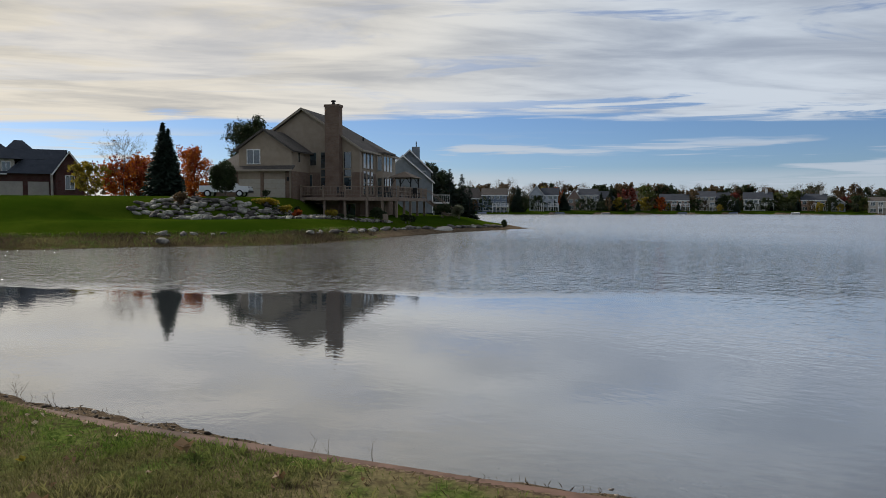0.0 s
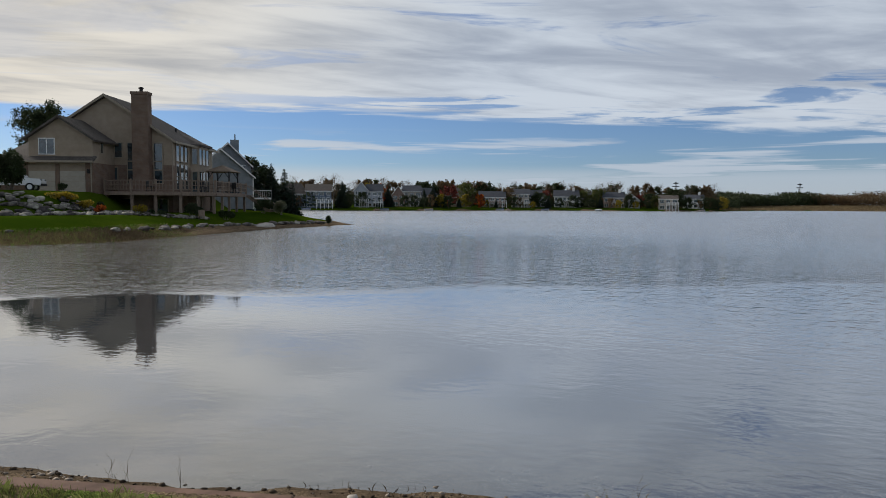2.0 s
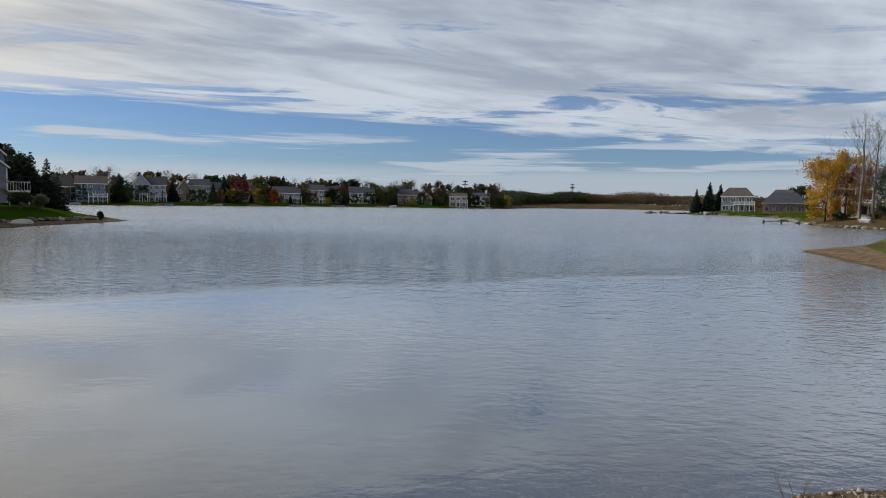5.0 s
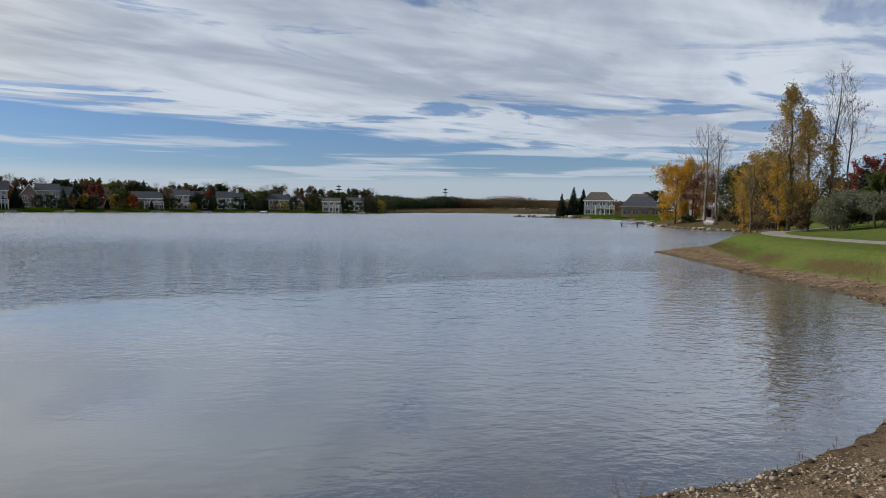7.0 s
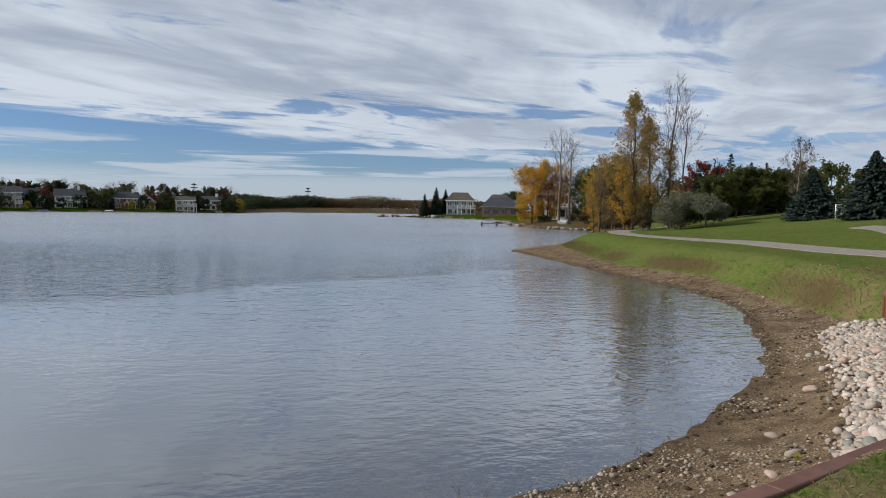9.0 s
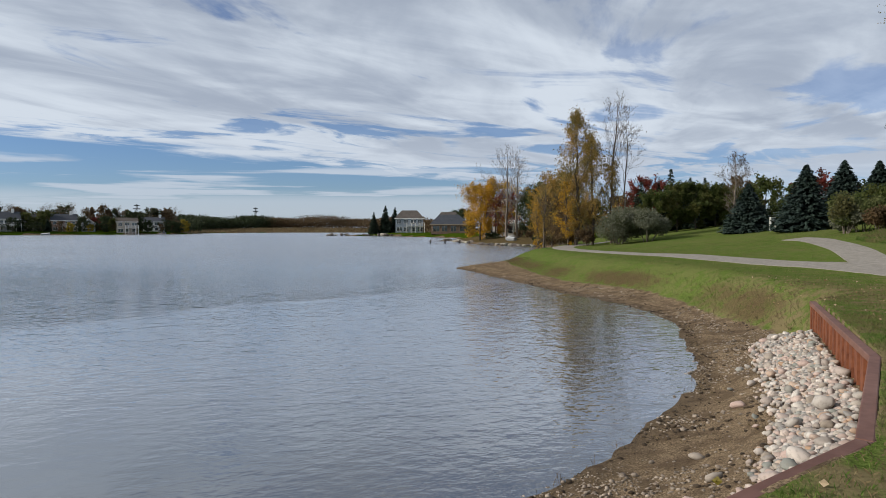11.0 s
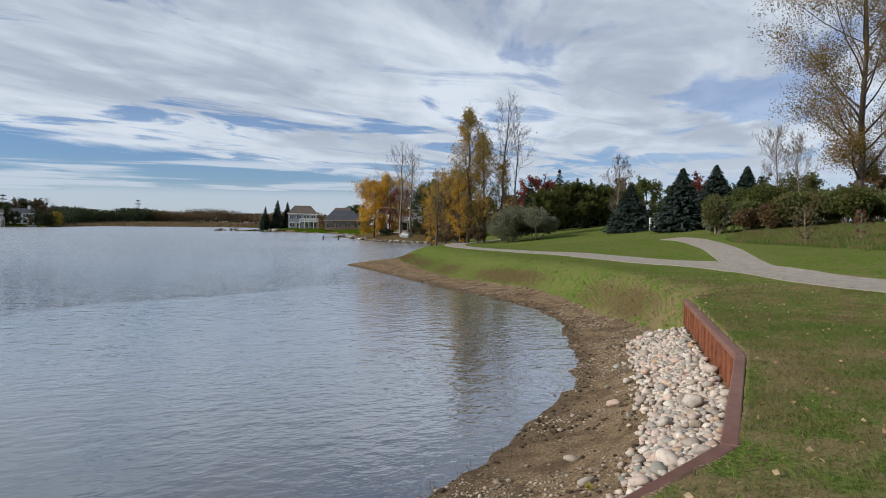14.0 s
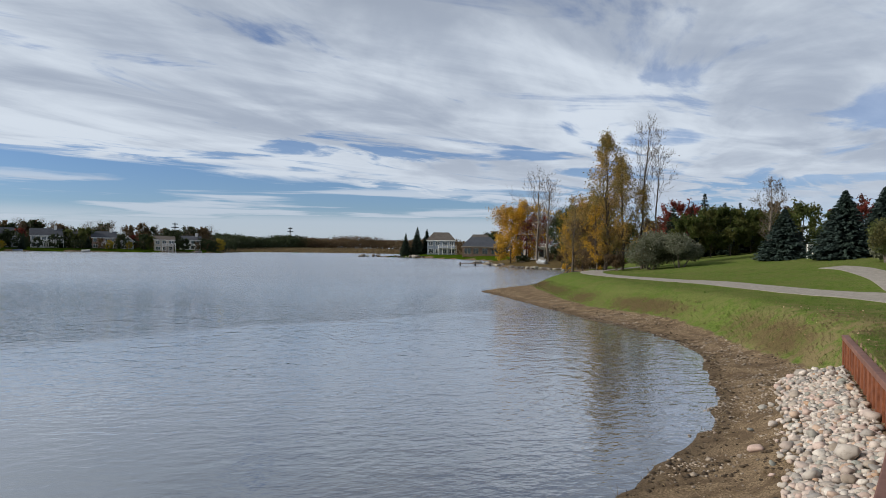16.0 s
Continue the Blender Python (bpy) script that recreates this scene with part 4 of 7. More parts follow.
window(house, -9.47, -8.25, hz(6.72), hz(7.94), y=-4.0, bars=1, frame_mat=WHITE)
window(house, -2.6, -2.2, hz(6.9), hz(7.75), x=-5.08, out=1, bars=0)
for x0, x1 in ((-10.35, -8.2), (-7.82, -5.72)):
    g = Geo()
    for i in range(4):
        g.box(x0, x1, -4.05, -3.99, hz(3.55 + i * 0.44), hz(3.55 + i * 0.44 + 0.425))
    part("garage_door", g, GARAGE, house, "tan panelled garage door")
for lx in (-5.4, -2.0):
    g = Geo().box(lx - 0.08, lx + 0.08, -4.2 if lx < -5 else -0.2, -4.0 if lx < -5 else -0.05, hz(5.1), hz(5.45))
    part("wall_lantern", g, DARK, house)

# deck on posts round the lake front
DECK = [(-4.75, 0.0), (-4.75, -2.7), (-2.2, -3.5), (2.0, -3.5), (4.2, -1.2), (4.2, 9.0), (0.1, 9.0), (0.1, 0.0)]
deckt = thing("deck", "weathered wooden deck on tall posts wrapped round the house", "deck", EYE @ pose(-16.3, 66.0, HB, 0, 0, -6.08))
part("floor", Geo().prism(DECK, hz(3.52), hz(3.66), "z"), DECK_WOOD, deckt)
g = Geo()
for (xa, ya), (xb, yb) in zip(DECK[:6], DECK[1:7]):
    g.tube((xa, ya, hz(3.45)), (xb, yb, hz(3.45)), 0.16, 0.16, 4)
part("rim_beam", g, DECK_WOOD, deckt)
for (xa, ya), (xb, yb) in zip(DECK[:6], DECK[1:7]):
    n = max(1, round(math.hypot(xb - xa, yb - ya) / 1.9))
    for i in range(n + 1 if (xb, yb) == DECK[6] else n):
        px_, py_ = xa + (xb - xa) * i / n, ya + (yb - ya) * i / n
        part("rail_post", Geo().box(px_ - 0.07, px_ + 0.07, py_ - 0.07, py_ + 0.07, hz(3.6), hz(4.72)), DECK_WOOD, deckt)
    g = Geo()
    for z, r in ((4.6, 0.055), (4.2, 0.035), (3.85, 0.035)):
        g.tube((xa, ya, hz(z)), (xb, yb, hz(z)), r, r, 4)
    m = max(2, int(math.hypot(xb - xa, yb - ya) / 0.28))
    for i in range(m):
        f = (i + 0.5) / m
        g.box(xa + (xb - xa) * f - 0.02, xa + (xb - xa) * f + 0.02, ya + (yb - ya) * f - 0.02, ya + (yb - ya) * f + 0.02, hz(3.8), hz(4.58))
    part("railing", g, DECK_WOOD, deckt)
for px_, py_ in ((-4.6, -2.6), (-2.2, -3.3), (-0.2, -3.3), (1.9, -3.3), (3.0, -2.2), (4.05, -1.2), (4.05, 1.2), (4.05, 3.4), (4.05, 6.0), (4.05, 8.8), (2.2, 1.0), (2.2, 4.0)):
    wx, wy = (-16.3 + px_ * 0.9944 + py_ * 0.1059) * GROW, (66 - px_ * 0.1059 + py_ * 0.9944) * GROW
    part("post", Geo().box(px_ - 0.1, px_ + 0.1, py_ - 0.1, py_ + 0.1, 2.86 + (lay(wx, wy) - 2.86) / GROW - HB - 0.1, hz(3.5)), DECK_WOOD, deckt)
# stairs from the deck to the lawn
g = Geo()
for i in range(9):
    z = 3.45 - i * 0.2
    g.box(4.7 + i * 0.28, 5.05 + i * 0.28, 7.6, 8.9, hz(z), hz(z + 0.06))
for yy in (7.6, 8.9):
    g.tube((4.6, yy, hz(3.4)), (7.2, yy, hz(1.55)), 0.11, 0.11, 4)
    g.tube((4.6, yy, hz(4.5)), (7.2, yy, hz(2.6)), 0.05, 0.05, 4)
part("stair", g, DECK_WOOD, deckt)

# pavilion standing on the deck
pav = thing("deck_pavilion", "open wooden pavilion with a brown canvas hip roof on the deck", "pavilion", EYE @ pose(-16.3 + 2.5 * 0.9944 + 7.0 * 0.1059, 66 - 2.5 * 0.1059 + 7.0 * 0.9944, 3.66, 0, 0, -6.08) @ Matrix.Diagonal((0.74, 0.8, 1, 1)))
for x_ in (-1.35, 1.35):
    for y_ in (-1.9, 1.9):
        part("post", Geo().box(x_ - 0.08, x_ + 0.08, y_ - 0.08, y_ + 0.08, 0, 2.1), DARK, pav)
        part("brace", Geo().tube((x_, y_, 1.4), (x_ * 0.55, y_, 2.05), 0.05, 0.05, 4).tube((x_, y_, 1.4), (x_, y_ * 0.65, 2.05), 0.05, 0.05, 4), DARK, pav)
part("roof", Geo().add([(-1.8, -2.4, 2.08), (1.8, -2.4, 2.08), (1.8, 2.4, 2.08), (-1.8, 2.4, 2.08), (0, -0.5, 2.75), (0, 0.5, 2.75)], [[0, 1, 4], [1, 2, 5, 4], [2, 3, 5], [3, 0, 4, 5], [0, 3, 2, 1]]), CANVAS, pav, "brown canvas")
tb = thing("patio_table", "dark round patio table on the deck", "table", EYE @ pose(-11.9, 69.2, 3.66))
part("tabletop", Geo().tube((0, 0, 0.7), (0, 0, 0.75), 0.6, 0.6, 16), DARK, tb)
for a in range(4):
    part("leg", Geo().tube((math.cos(a * 1.57) * 0.4, math.sin(a * 1.57) * 0.4, 0), (math.cos(a * 1.57) * 0.3, math.sin(a * 1.57) * 0.3, 0.7), 0.03, 0.03, 5), DARK, tb)


def patio_chair():
    c = thing("patio_chair", "dark slatted patio chair on the deck", "chair", EYE @ pose(-13.1, 63.4, 3.66, 0, 0, 30), "chairs on the deck")
    part("seat", Geo().box(-0.25, 0.25, -0.25, 0.25, 0.40, 0.45), DARK, c)
    part("backrest", Geo().box(-0.25, 0.25, 0.22, 0.27, 0.45, 0.95), DARK, c)
    for x_ in (-0.22, 0.22):
        for y_ in (-0.22, 0.22):
            part("leg", Geo().box(x_ - 0.02, x_ + 0.02, y_ - 0.02, y_ + 0.02, 0, 0.4), DARK, c)
    return c


chair = patio_chair()
for cx, cy, rot in ((-12.7, 68.6, 200), (-11.2, 68.4, 150), (-12.3, 70.1, 330), (-17.4, 63.2, 80)):
    copy_thing(chair, EYE @ pose(cx, cy, 3.66, 0, 0, rot) @ Matrix.Scale(1 / GROW, 4))

# grey house behind it
gb = 1.9
grey = thing("grey_house", "blue-grey sided house with white trim behind the tan house", "house", Matrix.Translation((0, 0, 2.86)) @ Matrix.Scale(1.2, 4) @ Matrix.Translation((0, 0, -2.86)) @ pose(-14.1, 94.0, gb, 0, 0, 8) @ Matrix.Translation((-1.3, 0, 0)) @ Matrix.Diagonal((0.74, 1, 1, 1)))
g = Geo().prism([(-6.2, 0), (2.6, 0), (2.6, 5.6), (-1.2, 8.35), (-6.2, 5.0)], 1.0, 10.0)
part("wall", g, GREY_SIDING, grey)
g = Geo().prism([(-6.0, 0), (2.95, 0), (2.95, 4.1), (-2.4, 7.5), (-6.0, 5.2)], -0.6, 0.98)
part("front_wall", g, GREY_SIDING, grey, "lighter grey lower gable")
g = Geo()
g.plate([(-1.2, 0.6, 8.55), (3.0, 0.6, 5.5), (3.0, 10.3, 5.5), (-1.2, 10.3, 8.55)], 0.15)
g.plate([(-6.6, 0.6, 4.9), (-1.2, 0.6, 8.55), (-1.2, 10.3, 8.55), (-6.6, 10.3, 4.9)], 0.15)
g.plate([(-2.4, -1.0, 7.7), (3.4, -1.0, 4.0), (3.4, 0.98, 4.0), (-2.4, 0.98, 7.7)], 0.14)
part("roof", g, SLATE, grey, "dark grey shingles")
g = Geo()
for (xa, za), (xb, zb), yy in (((-2.4, 7.62), (3.4, 3.95), -1.02), ((-1.2, 8.47), (3.0, 5.42), 0.58), ((-1.2, 8.47), (-6.6, 4.85), 0.58), ((-2.4, 7.62), (-6.4, 5.0), -1.02)):
    g.prism([(xa, za - 0.12), (xa, za + 0.1), (xb, zb + 0.1), (xb, zb - 0.12)], yy - 0.04, yy + 0.03)
g.box(2.85, 3.02, -0.65, -0.5, 0, 4.0)
part("bargeboard", g, WHITE, grey, "white bargeboards")
gc = part("chimney", Geo().box(-0.9, 0.55, 2.0, 3.0, 6.0, 9.0), GREY_SIDING, grey)
part("flue", Geo().tube((-0.1, 2.5, 9.0), (-0.1, 2.5, 9.75), 0.1, 0.1, 8), DARK, gc)
window(grey, 0.6, 1.7, 4.6, 5.6, y=1.0, bars=1, frame_mat=WHITE)
window(grey, -1.4, 0.2, 1.6, 3.0, y=-0.6, bars=1, frame_mat=WHITE)
gd = part("balcony", Geo().box(3.0, 6.0, 0.2, 4.5, 1.3, 1.5), WHITE, grey, "white balcony")
for i in range(9):
    part("baluster", Geo().box(3.0 + i * 0.37, 3.05 + i * 0.37, 0.2, 0.25, 1.5, 2.4), WHITE, gd)
part("handrail", Geo().box(3.0, 6.0, 0.18, 0.28, 2.4, 2.48).box(5.95, 6.03, 0.2, 4.5, 2.4, 2.48), WHITE, gd)
for bx in (3.2, 5.8):
    part("post", Geo().box(bx - 0.08, bx + 0.08, 0.25, 0.4, -0.6, 1.3), WHITE, gd)

# ---- brick house, trees, truck and boulders on the western point ----
bz = 4.05
bh = thing("brick_house", "dark red brick house with blue-grey hipped roofs and white garage doors", "house", pose(-61.5, 91.2, bz, 0, 0, 35))
# local x runs along the front, towards the right
part("wall", Geo().box(-22, -3.4, 0, 10, -0.8, 3.0).box(-3.4, 0.0, -1.6, 8, -0.8, 3.4), RED_BRICK, bh, "dark red brick")
part("gable_wall", Geo().prism([(-3.4, 3.2), (0, 3.2), (-1.7, 5.9)], -1.6, 2.0), RED_BRICK, bh, "dark red brick gable")
part("upper_wall", Geo().box(-22, -8.2, 0.6, 9, 2.8, 5.2), CREAM_SIDING, bh, "cream siding on the upper storey")
g = Geo()
g.add([(-22.6, 0.0, 4.9), (-7.2, 0.0, 4.9), (-7.2, 9.6, 4.9), (-22.6, 9.6, 4.9), (-15.5, 4.8, 8.1), (-11.2, 4.8, 8.1)], [[0, 1, 5, 4], [1, 2, 5], [2, 3, 4, 5], [3, 0, 4], [0, 3, 2, 1]])
g.add([(-10.5, 1.6, 5.0), (-4.6, 1.6, 5.0), (-4.6, 9.6, 5.0), (-10.5, 9.6, 5.0), (-8.4, 5.0, 7.75), (-7.4, 5.0, 7.75)], [[0, 1, 5, 4], [1, 2, 5], [2, 3, 4, 5], [3, 0, 4], [0, 3, 2, 1]])
g.add([(-9.2, -0.7, 2.95), (-3.2, -0.7, 2.95), (-1.9, 3.4, 6.5), (-6.2, 3.4, 6.5), (-1.9, 8, 3.0), (-9.2, 8, 3.0)], [[0, 1, 2, 3], [3, 2, 4, 5], [0, 3, 5], [0, 5, 4, 1]])
g.plate([(-1.7, -2.0, 6.05), (0.5, -2.0, 2.9), (0.5, 5, 2.9), (-1.7, 5, 6.05)], 0.14)
g.plate([(-3.9, -2.0, 2.9), (-1.7, -2.0, 6.05), (-1.7, 5, 6.05), (-3.9, 5, 2.9)], 0.14)
g.plate([(-22.6, -0.9, 2.9), (-9.0, -0.9, 2.9), (-9.0, 0.7, 3.3), (-22.6, 0.7, 3.3)], 0.12)
part("roof", g, SLATE, bh, "dark blue-grey shingles")
part("verge", Geo().prism([(-3.95, 2.75), (-1.7, 5.98), (-1.7, 5.75), (-3.75, 2.7)], -2.08, -2.0).prism([(0.55, 2.75), (-1.7, 5.98), (-1.7, 5.75), (0.35, 2.7)], -2.08, -2.0), WHITE, bh, "white bargeboard")
part("gutter", Geo().box(-22.6, -9.0, -1.0, -0.88, 2.75, 2.92), WHITE, bh, "white gutter")
for x0, x1 in ((-17.4, -12.8), (-12.2, -7.3), (-6.7, -4.2)):
    part("garage_door", Geo().box(x0, x1, -0.07, 0.02, -0.6, 1.9), CREAM_SIDING, bh, "pale panelled garage door")
window(bh, -14.2, -13.2, 3.4, 4.6, y=0.6, bars=0, frame_mat=WHITE)
window(bh, -9.6, -8.7, 3.2, 4.5, y=0.6, bars=1, frame_mat=WHITE)
window(bh, -2.2, -1.2, 0.9, 2.7, y=-1.6, bars=1, frame_mat=WHITE)
part("porch_post", Geo().box(-4.0, -3.7, -1.4, -1.1, -0.6, 3.0), CREAM_SIDING, bh)

conifer("spruce", "tall dark double-topped spruce on the lawn", -39.3, 72.0, 8.1, 2.35, NEEDLE, 11, n=1.9)
conifer("spruce", "slender dark spruce beside a taller one", -38.9, 72.3, 7.5, 1.9, NEEDLE, 12, n=1.6)
tree("maple", "orange-red autumn maple with a dense crown", -42.0, 84.5, 5.6, 0.85, L_ORANGE, 5200, 0.18, 21, first=0.02, twigs=2.2)
tree("maple", "orange-red autumn maple with a dense crown", -47.6, 85.0, 3.6, 1.6, L_ORANGE, 2600, 0.24, 22, first=0.0, twigs=2.4)
tree("maple", "low orange-red maple with a broad crown", -50.5, 86.5, 3.9, 1.7, L_ORANGE, 3000, 0.24, 23, first=0.0, twigs=2.4)
tree("maple", "low orange-red maple with a broad crown", -54.0, 87.5, 3.6, 1.6, L_ORANGE, 2400, 0.24, 24, first=0.0, twigs=2.4)
tree("birch", "small yellow-leaved tree with pale trunks", -55.8, 83.5, 3.6, 1.2, L_GOLD, 2200, 0.2, 25, twigs=2.0, first=0.1, bark=TWIG)
tree("bare_tree", "leafless tree with fine branches", -52.0, 85.4, 6.2, 1.1, L_BROWN, 60, 0.15, 26, levels=5, bark=TWIG, first=0.3, up=1.0)
tree("oak", "green tree with a broad crown behind the house", -43.3, 107.0, 10.4, 0.88, L_DARK, 15000, 0.2, 27, first=0.42, twigs=1.3)
conifer("spruce", "small far spruce by the brick house", -59.0, 101.0, 6.0, 1.4, NEEDLE, 13)
shrub("burning_bush", "large rounded dark shrub above the boulders", -30.4, 67.3, 2.5, 2.5, 3.9, L_DARK, 8000, 0.13, 31, lumps=14)
for i, (x_, y_, w_, h_, m_, lab) in enumerate(((-26.6, 51.2, 1.1, 1.25, L_BROWN, "clipped brown-green shrub on the lawn"), (-21.9, 57.2, 2.4, 0.9, L_GOLD, "golden low shrub among the boulders"), (-20.9, 57.6, 1.8, 0.8, L_GOLD, "golden low shrub among the boulders"), (-19.7, 58.2, 1.2, 0.7, L_ORANGE, "small rusty orange shrub among the boulders"), (-17.3, 60.2, 1.2, 0.8, L_GOLD, "golden low shrub among the boulders"), (-20.4, 60.4, 0.75, 0.7, L_DARK, "clipped dark round shrub"), (-23.6, 60.9, 0.8, 0.7, L_DARK, "clipped dark round shrub"), (-13.6, 60.9, 1.9, 1.3, L_DARK, "dark low shrub under the deck"), (-11.2, 63.0, 1.6, 1.0, L_DARK, "dark low shrub under the deck"), (-9.2, 72.0, 2.0, 1.5, L_DARK, "dark rounded shrub beside the stairs"), (-7.5, 73.6, 2.2, 1.4, L_SILVER, "pale plumed grass clump beside the stairs"), (-15.7, 57.4, 0.7, 0.5, L_DARK, "tiny dark round shrub"), (-14.9, 57.6, 0.7, 0.5, L_DARK, "tiny dark round shrub"), (-3.4, 88.0, 1.1, 1.25, L_DARK, "small dark evergreen shrub at the point"))):
    k_ = 1.22 if y_ < 80 else 1.0
    shrub("shrub", lab, x_ * k_, y_ * k_, w_ * k_, w_ * 0.9 * k_, h_ * k_, m_, int(600 * w_ * h_), 0.12, 40 + i, lumps=5)

PINES = [conifer("pine", "tall dark pine beside the grey house", -14.4, 124.0, 8.9, 2.8, NEEDLE, 14, n=1.1, group="pines by the grey house")]
for x_, y_, s_ in ((-17.7, 126, 1.05), (-12.1, 122.5, 0.92), (-10.6, 121.0, 0.7), (-20.1, 129.0, 1.0)):
    o = copy_thing(PINES[0], pose(x_, y_, lay(x_, y_), 0, 0, x_ * 50))
    o.scale = (s_, s_, s_)

# pickup truck in the drive
tr = thing("pickup_truck", "white pickup truck parked in the drive", "truck", pose(-33.2, 73.9, lay(-33.2, 73.9), 0, 0, 8))
g = Geo().prism([(-2.6, 0.55), (2.7, 0.55), (2.75, 1.0), (2.6, 1.18), (1.3, 1.25), (0.75, 1.85), (-0.7, 1.88), (-0.95, 1.25), (-2.6, 1.22)], -0.92, 0.92)
part("body", g, CAR_WHITE, tr, "white painted body")
part("side_windows", Geo().prism([(0.55, 1.28), (1.1, 1.28), (0.68, 1.78), (-0.6, 1.8), (-0.75, 1.28)], -0.935, 0.935), PANE, tr)
for x_ in (-1.7, 1.75):
    for y_ in (-0.85, 0.85):
        wh = part("wheel", Geo().tube((x_, y_ - 0.12, 0.39), (x_, y_ + 0.12, 0.39), 0.39, 0.39, 16), TYRE, tr)
        part("rim", Geo().tube((x_, y_ - 0.13, 0.39), (x_, y_ + 0.13, 0.39), 0.24, 0.24, 12), CAR_WHITE, wh)
part("headlight", Geo().box(2.6, 2.74, -0.85, -0.5, 0.95, 1.12), PANE, tr)
part("headlight", Geo().box(2.6, 2.74, 0.5, 0.85, 0.95, 1.12), PANE, tr)
part("bumper", Geo().box(2.68, 2.82, -0.9, 0.9, 0.5, 0.72), DARK, tr)

# boulders that hold the terrace
rb = random.Random(5)
BOULDERS = [stone_mesh(100 + i, 0.72) for i in range(8)]
for me in BOULDERS:
    me.name = "boulder"
    me.materials.append(BOULDER)


def boulder_row(owner, pts, n, lo, hi, sink=0.25):
    """Boulders set along a line of the plan."""
    seg = [math.dist(a, b) for a, b in zip(pts, pts[1:])]
    for i in range(n):
        d = (i + rb.uniform(0.2, 0.8)) / n * sum(seg)
        for (a, b), s in zip(zip(pts, pts[1:]), seg):
            if d <= s:
                break
            d -= s
        f = min(1, d / s)
        x_, y_ = a[0] + (b[0] - a[0]) * f + rb.uniform(-0.3, 0.3), a[1] + (b[1] - a[1]) * f + rb.uniform(-0.3, 0.3)
        k = rb.uniform(lo, hi)
        o = new("boulder", rb.choice(BOULDERS))
        o.parent = owner
        o.matrix_world = pose(x_, y_, lay(x_, y_) + k * (0.36 - sink), rb.uniform(-15, 15), rb.uniform(-15, 15), rb.uniform(0, 360)) @ Matrix.Diagonal((k * rb.uniform(1.2, 1.8), k * 1.1, k * rb.uniform(0.7, 1.0), 1))


bw = thing("boulder_wall", "terraced wall of grey boulders on the slope below the house", "boulders", Matrix())
for k in range(7):
    f = k / 6
    boulder_row(bw, [(-36.0 + f * 1.6, 59.2 + f * 4.6), (-30.0, 59.6 + f * 5.2), (-25.6 + f * 0.2, 62.6 + f * 6.0)], 27, 0.35, 0.8, 0.28)
for k in range(4):
    f = k / 3
    boulder_row(bw, [(-27.0, 68.4 + f * 2.4), (-23.4, 71.2 + f * 2.0), (-21.2 - f * 1.2, 74.4 + f * 1.6)], 30, 0.28, 0.6, 0.22)
for k in range(2):
    boulder_row(bw, [(-25.4, 63.0 + k * 0.7), (-20.8, 67.2 + k * 0.7), (-16.8, 71.6 + k * 0.6), (-15.4, 75.0)], 34, 0.28, 0.58, 0.22)
boulder_row(bw, [(-24.0, 65.0), (-20.2, 68.4)], 8, 0.4, 0.75, 0.25)
br = thing("shore_boulders", "line of small boulders along the edge of the point", "boulders", Matrix())
boulder_row(br, [(-18.0, 55.8), (-16.0, 61.5), (-15.2, 65.0), (-12.0, 73.5), (-7.6, 82.5), (-3.6, 89.2), (-3.2, 92)], 48, 0.3, 0.75, 0.2)
boulder_row(br, [(-29.0, 48.6), (-22.0, 50.4)], 7, 0.3, 0.6, 0.2)
boulder_row(br, [(-26.0, 46.6), (-25.6, 46.7)], 1, 0.9, 0.9, 0.2)
slab = thing("limestone_slab", "big pale limestone slab on the beach", "rock", pose(-9.6, 77.2, lay(-9.6, 77.2) + 0.02, 0, 0, 60))
me = stone_mesh(77, 0.4)
me.materials.append(PALE_ROCK)
o = new("slab", me)
o.parent, o.scale = slab, (3.0, 1.6, 1.9)
dc = thing("lawn_chair", "small wooden chair on the shore", "chair", pose(-15.4, 73.5, lay(-15.4, 73.5), 0, 0, 200))
part("seat", Geo().box(-0.3, 0.3, -0.3, 0.3, 0.28, 0.34), DECK_WOOD, dc)
part("backrest", Geo().box(-0.3, 0.3, 0.26, 0.32, 0.34, 0.95), DECK_WOOD, dc)
for x_ in (-0.26, 0.26):
    part("leg", Geo().box(x_ - 0.03, x_ + 0.03, -0.3, -0.24, 0, 0.3).box(x_ - 0.03, x_ + 0.03, 0.24, 0.3, 0, 0.3), DECK_WOOD, dc)

# dark trees beyond the grey house
for x_, y_, h_, n_, sd_ in ((-19.2, 134.0, 8.6, 6000, 41), (-16.4, 131.0, 7.2, 5000, 42), (-14.0, 128.5, 5.0, 3500, 43)):
    tree("dark_tree", "dark green tree beyond the grey house", x_, y_, h_, 1.0, L_DARK, n_, 0.28, sd_, first=0.03, levels=3, twigs=1.9, peak=0.3)

# ---- the park: retaining wall, path, trees ----
wallt = thing("retaining_wall", "rust-brown corrugated steel sheet retaining wall with a flat steel cap", "retaining wall", Matrix(), kind="")
cap_w = 0.125


def offset(pts, d):
    """A line of the plan moved sideways, to its left for d above 0, mitred."""
    res = []
    for i, p in enumerate(pts):
        dirs = []
        if i:
            dirs.append(Vector(p[:2]) - Vector(pts[i - 1][:2]))
        if i < len(pts) - 1:
            dirs.append(Vector(pts[i + 1][:2]) - Vector(p[:2]))
        ns = [Vector((-v.y, v.x)).normalized() for v in dirs]
        n = sum(ns, Vector((0, 0))).normalized()
        k = d / max(0.3, n.dot(ns[0]))
        res.append((p[0] + n.x * k, p[1] + n.y * k, p[2]))
    return res


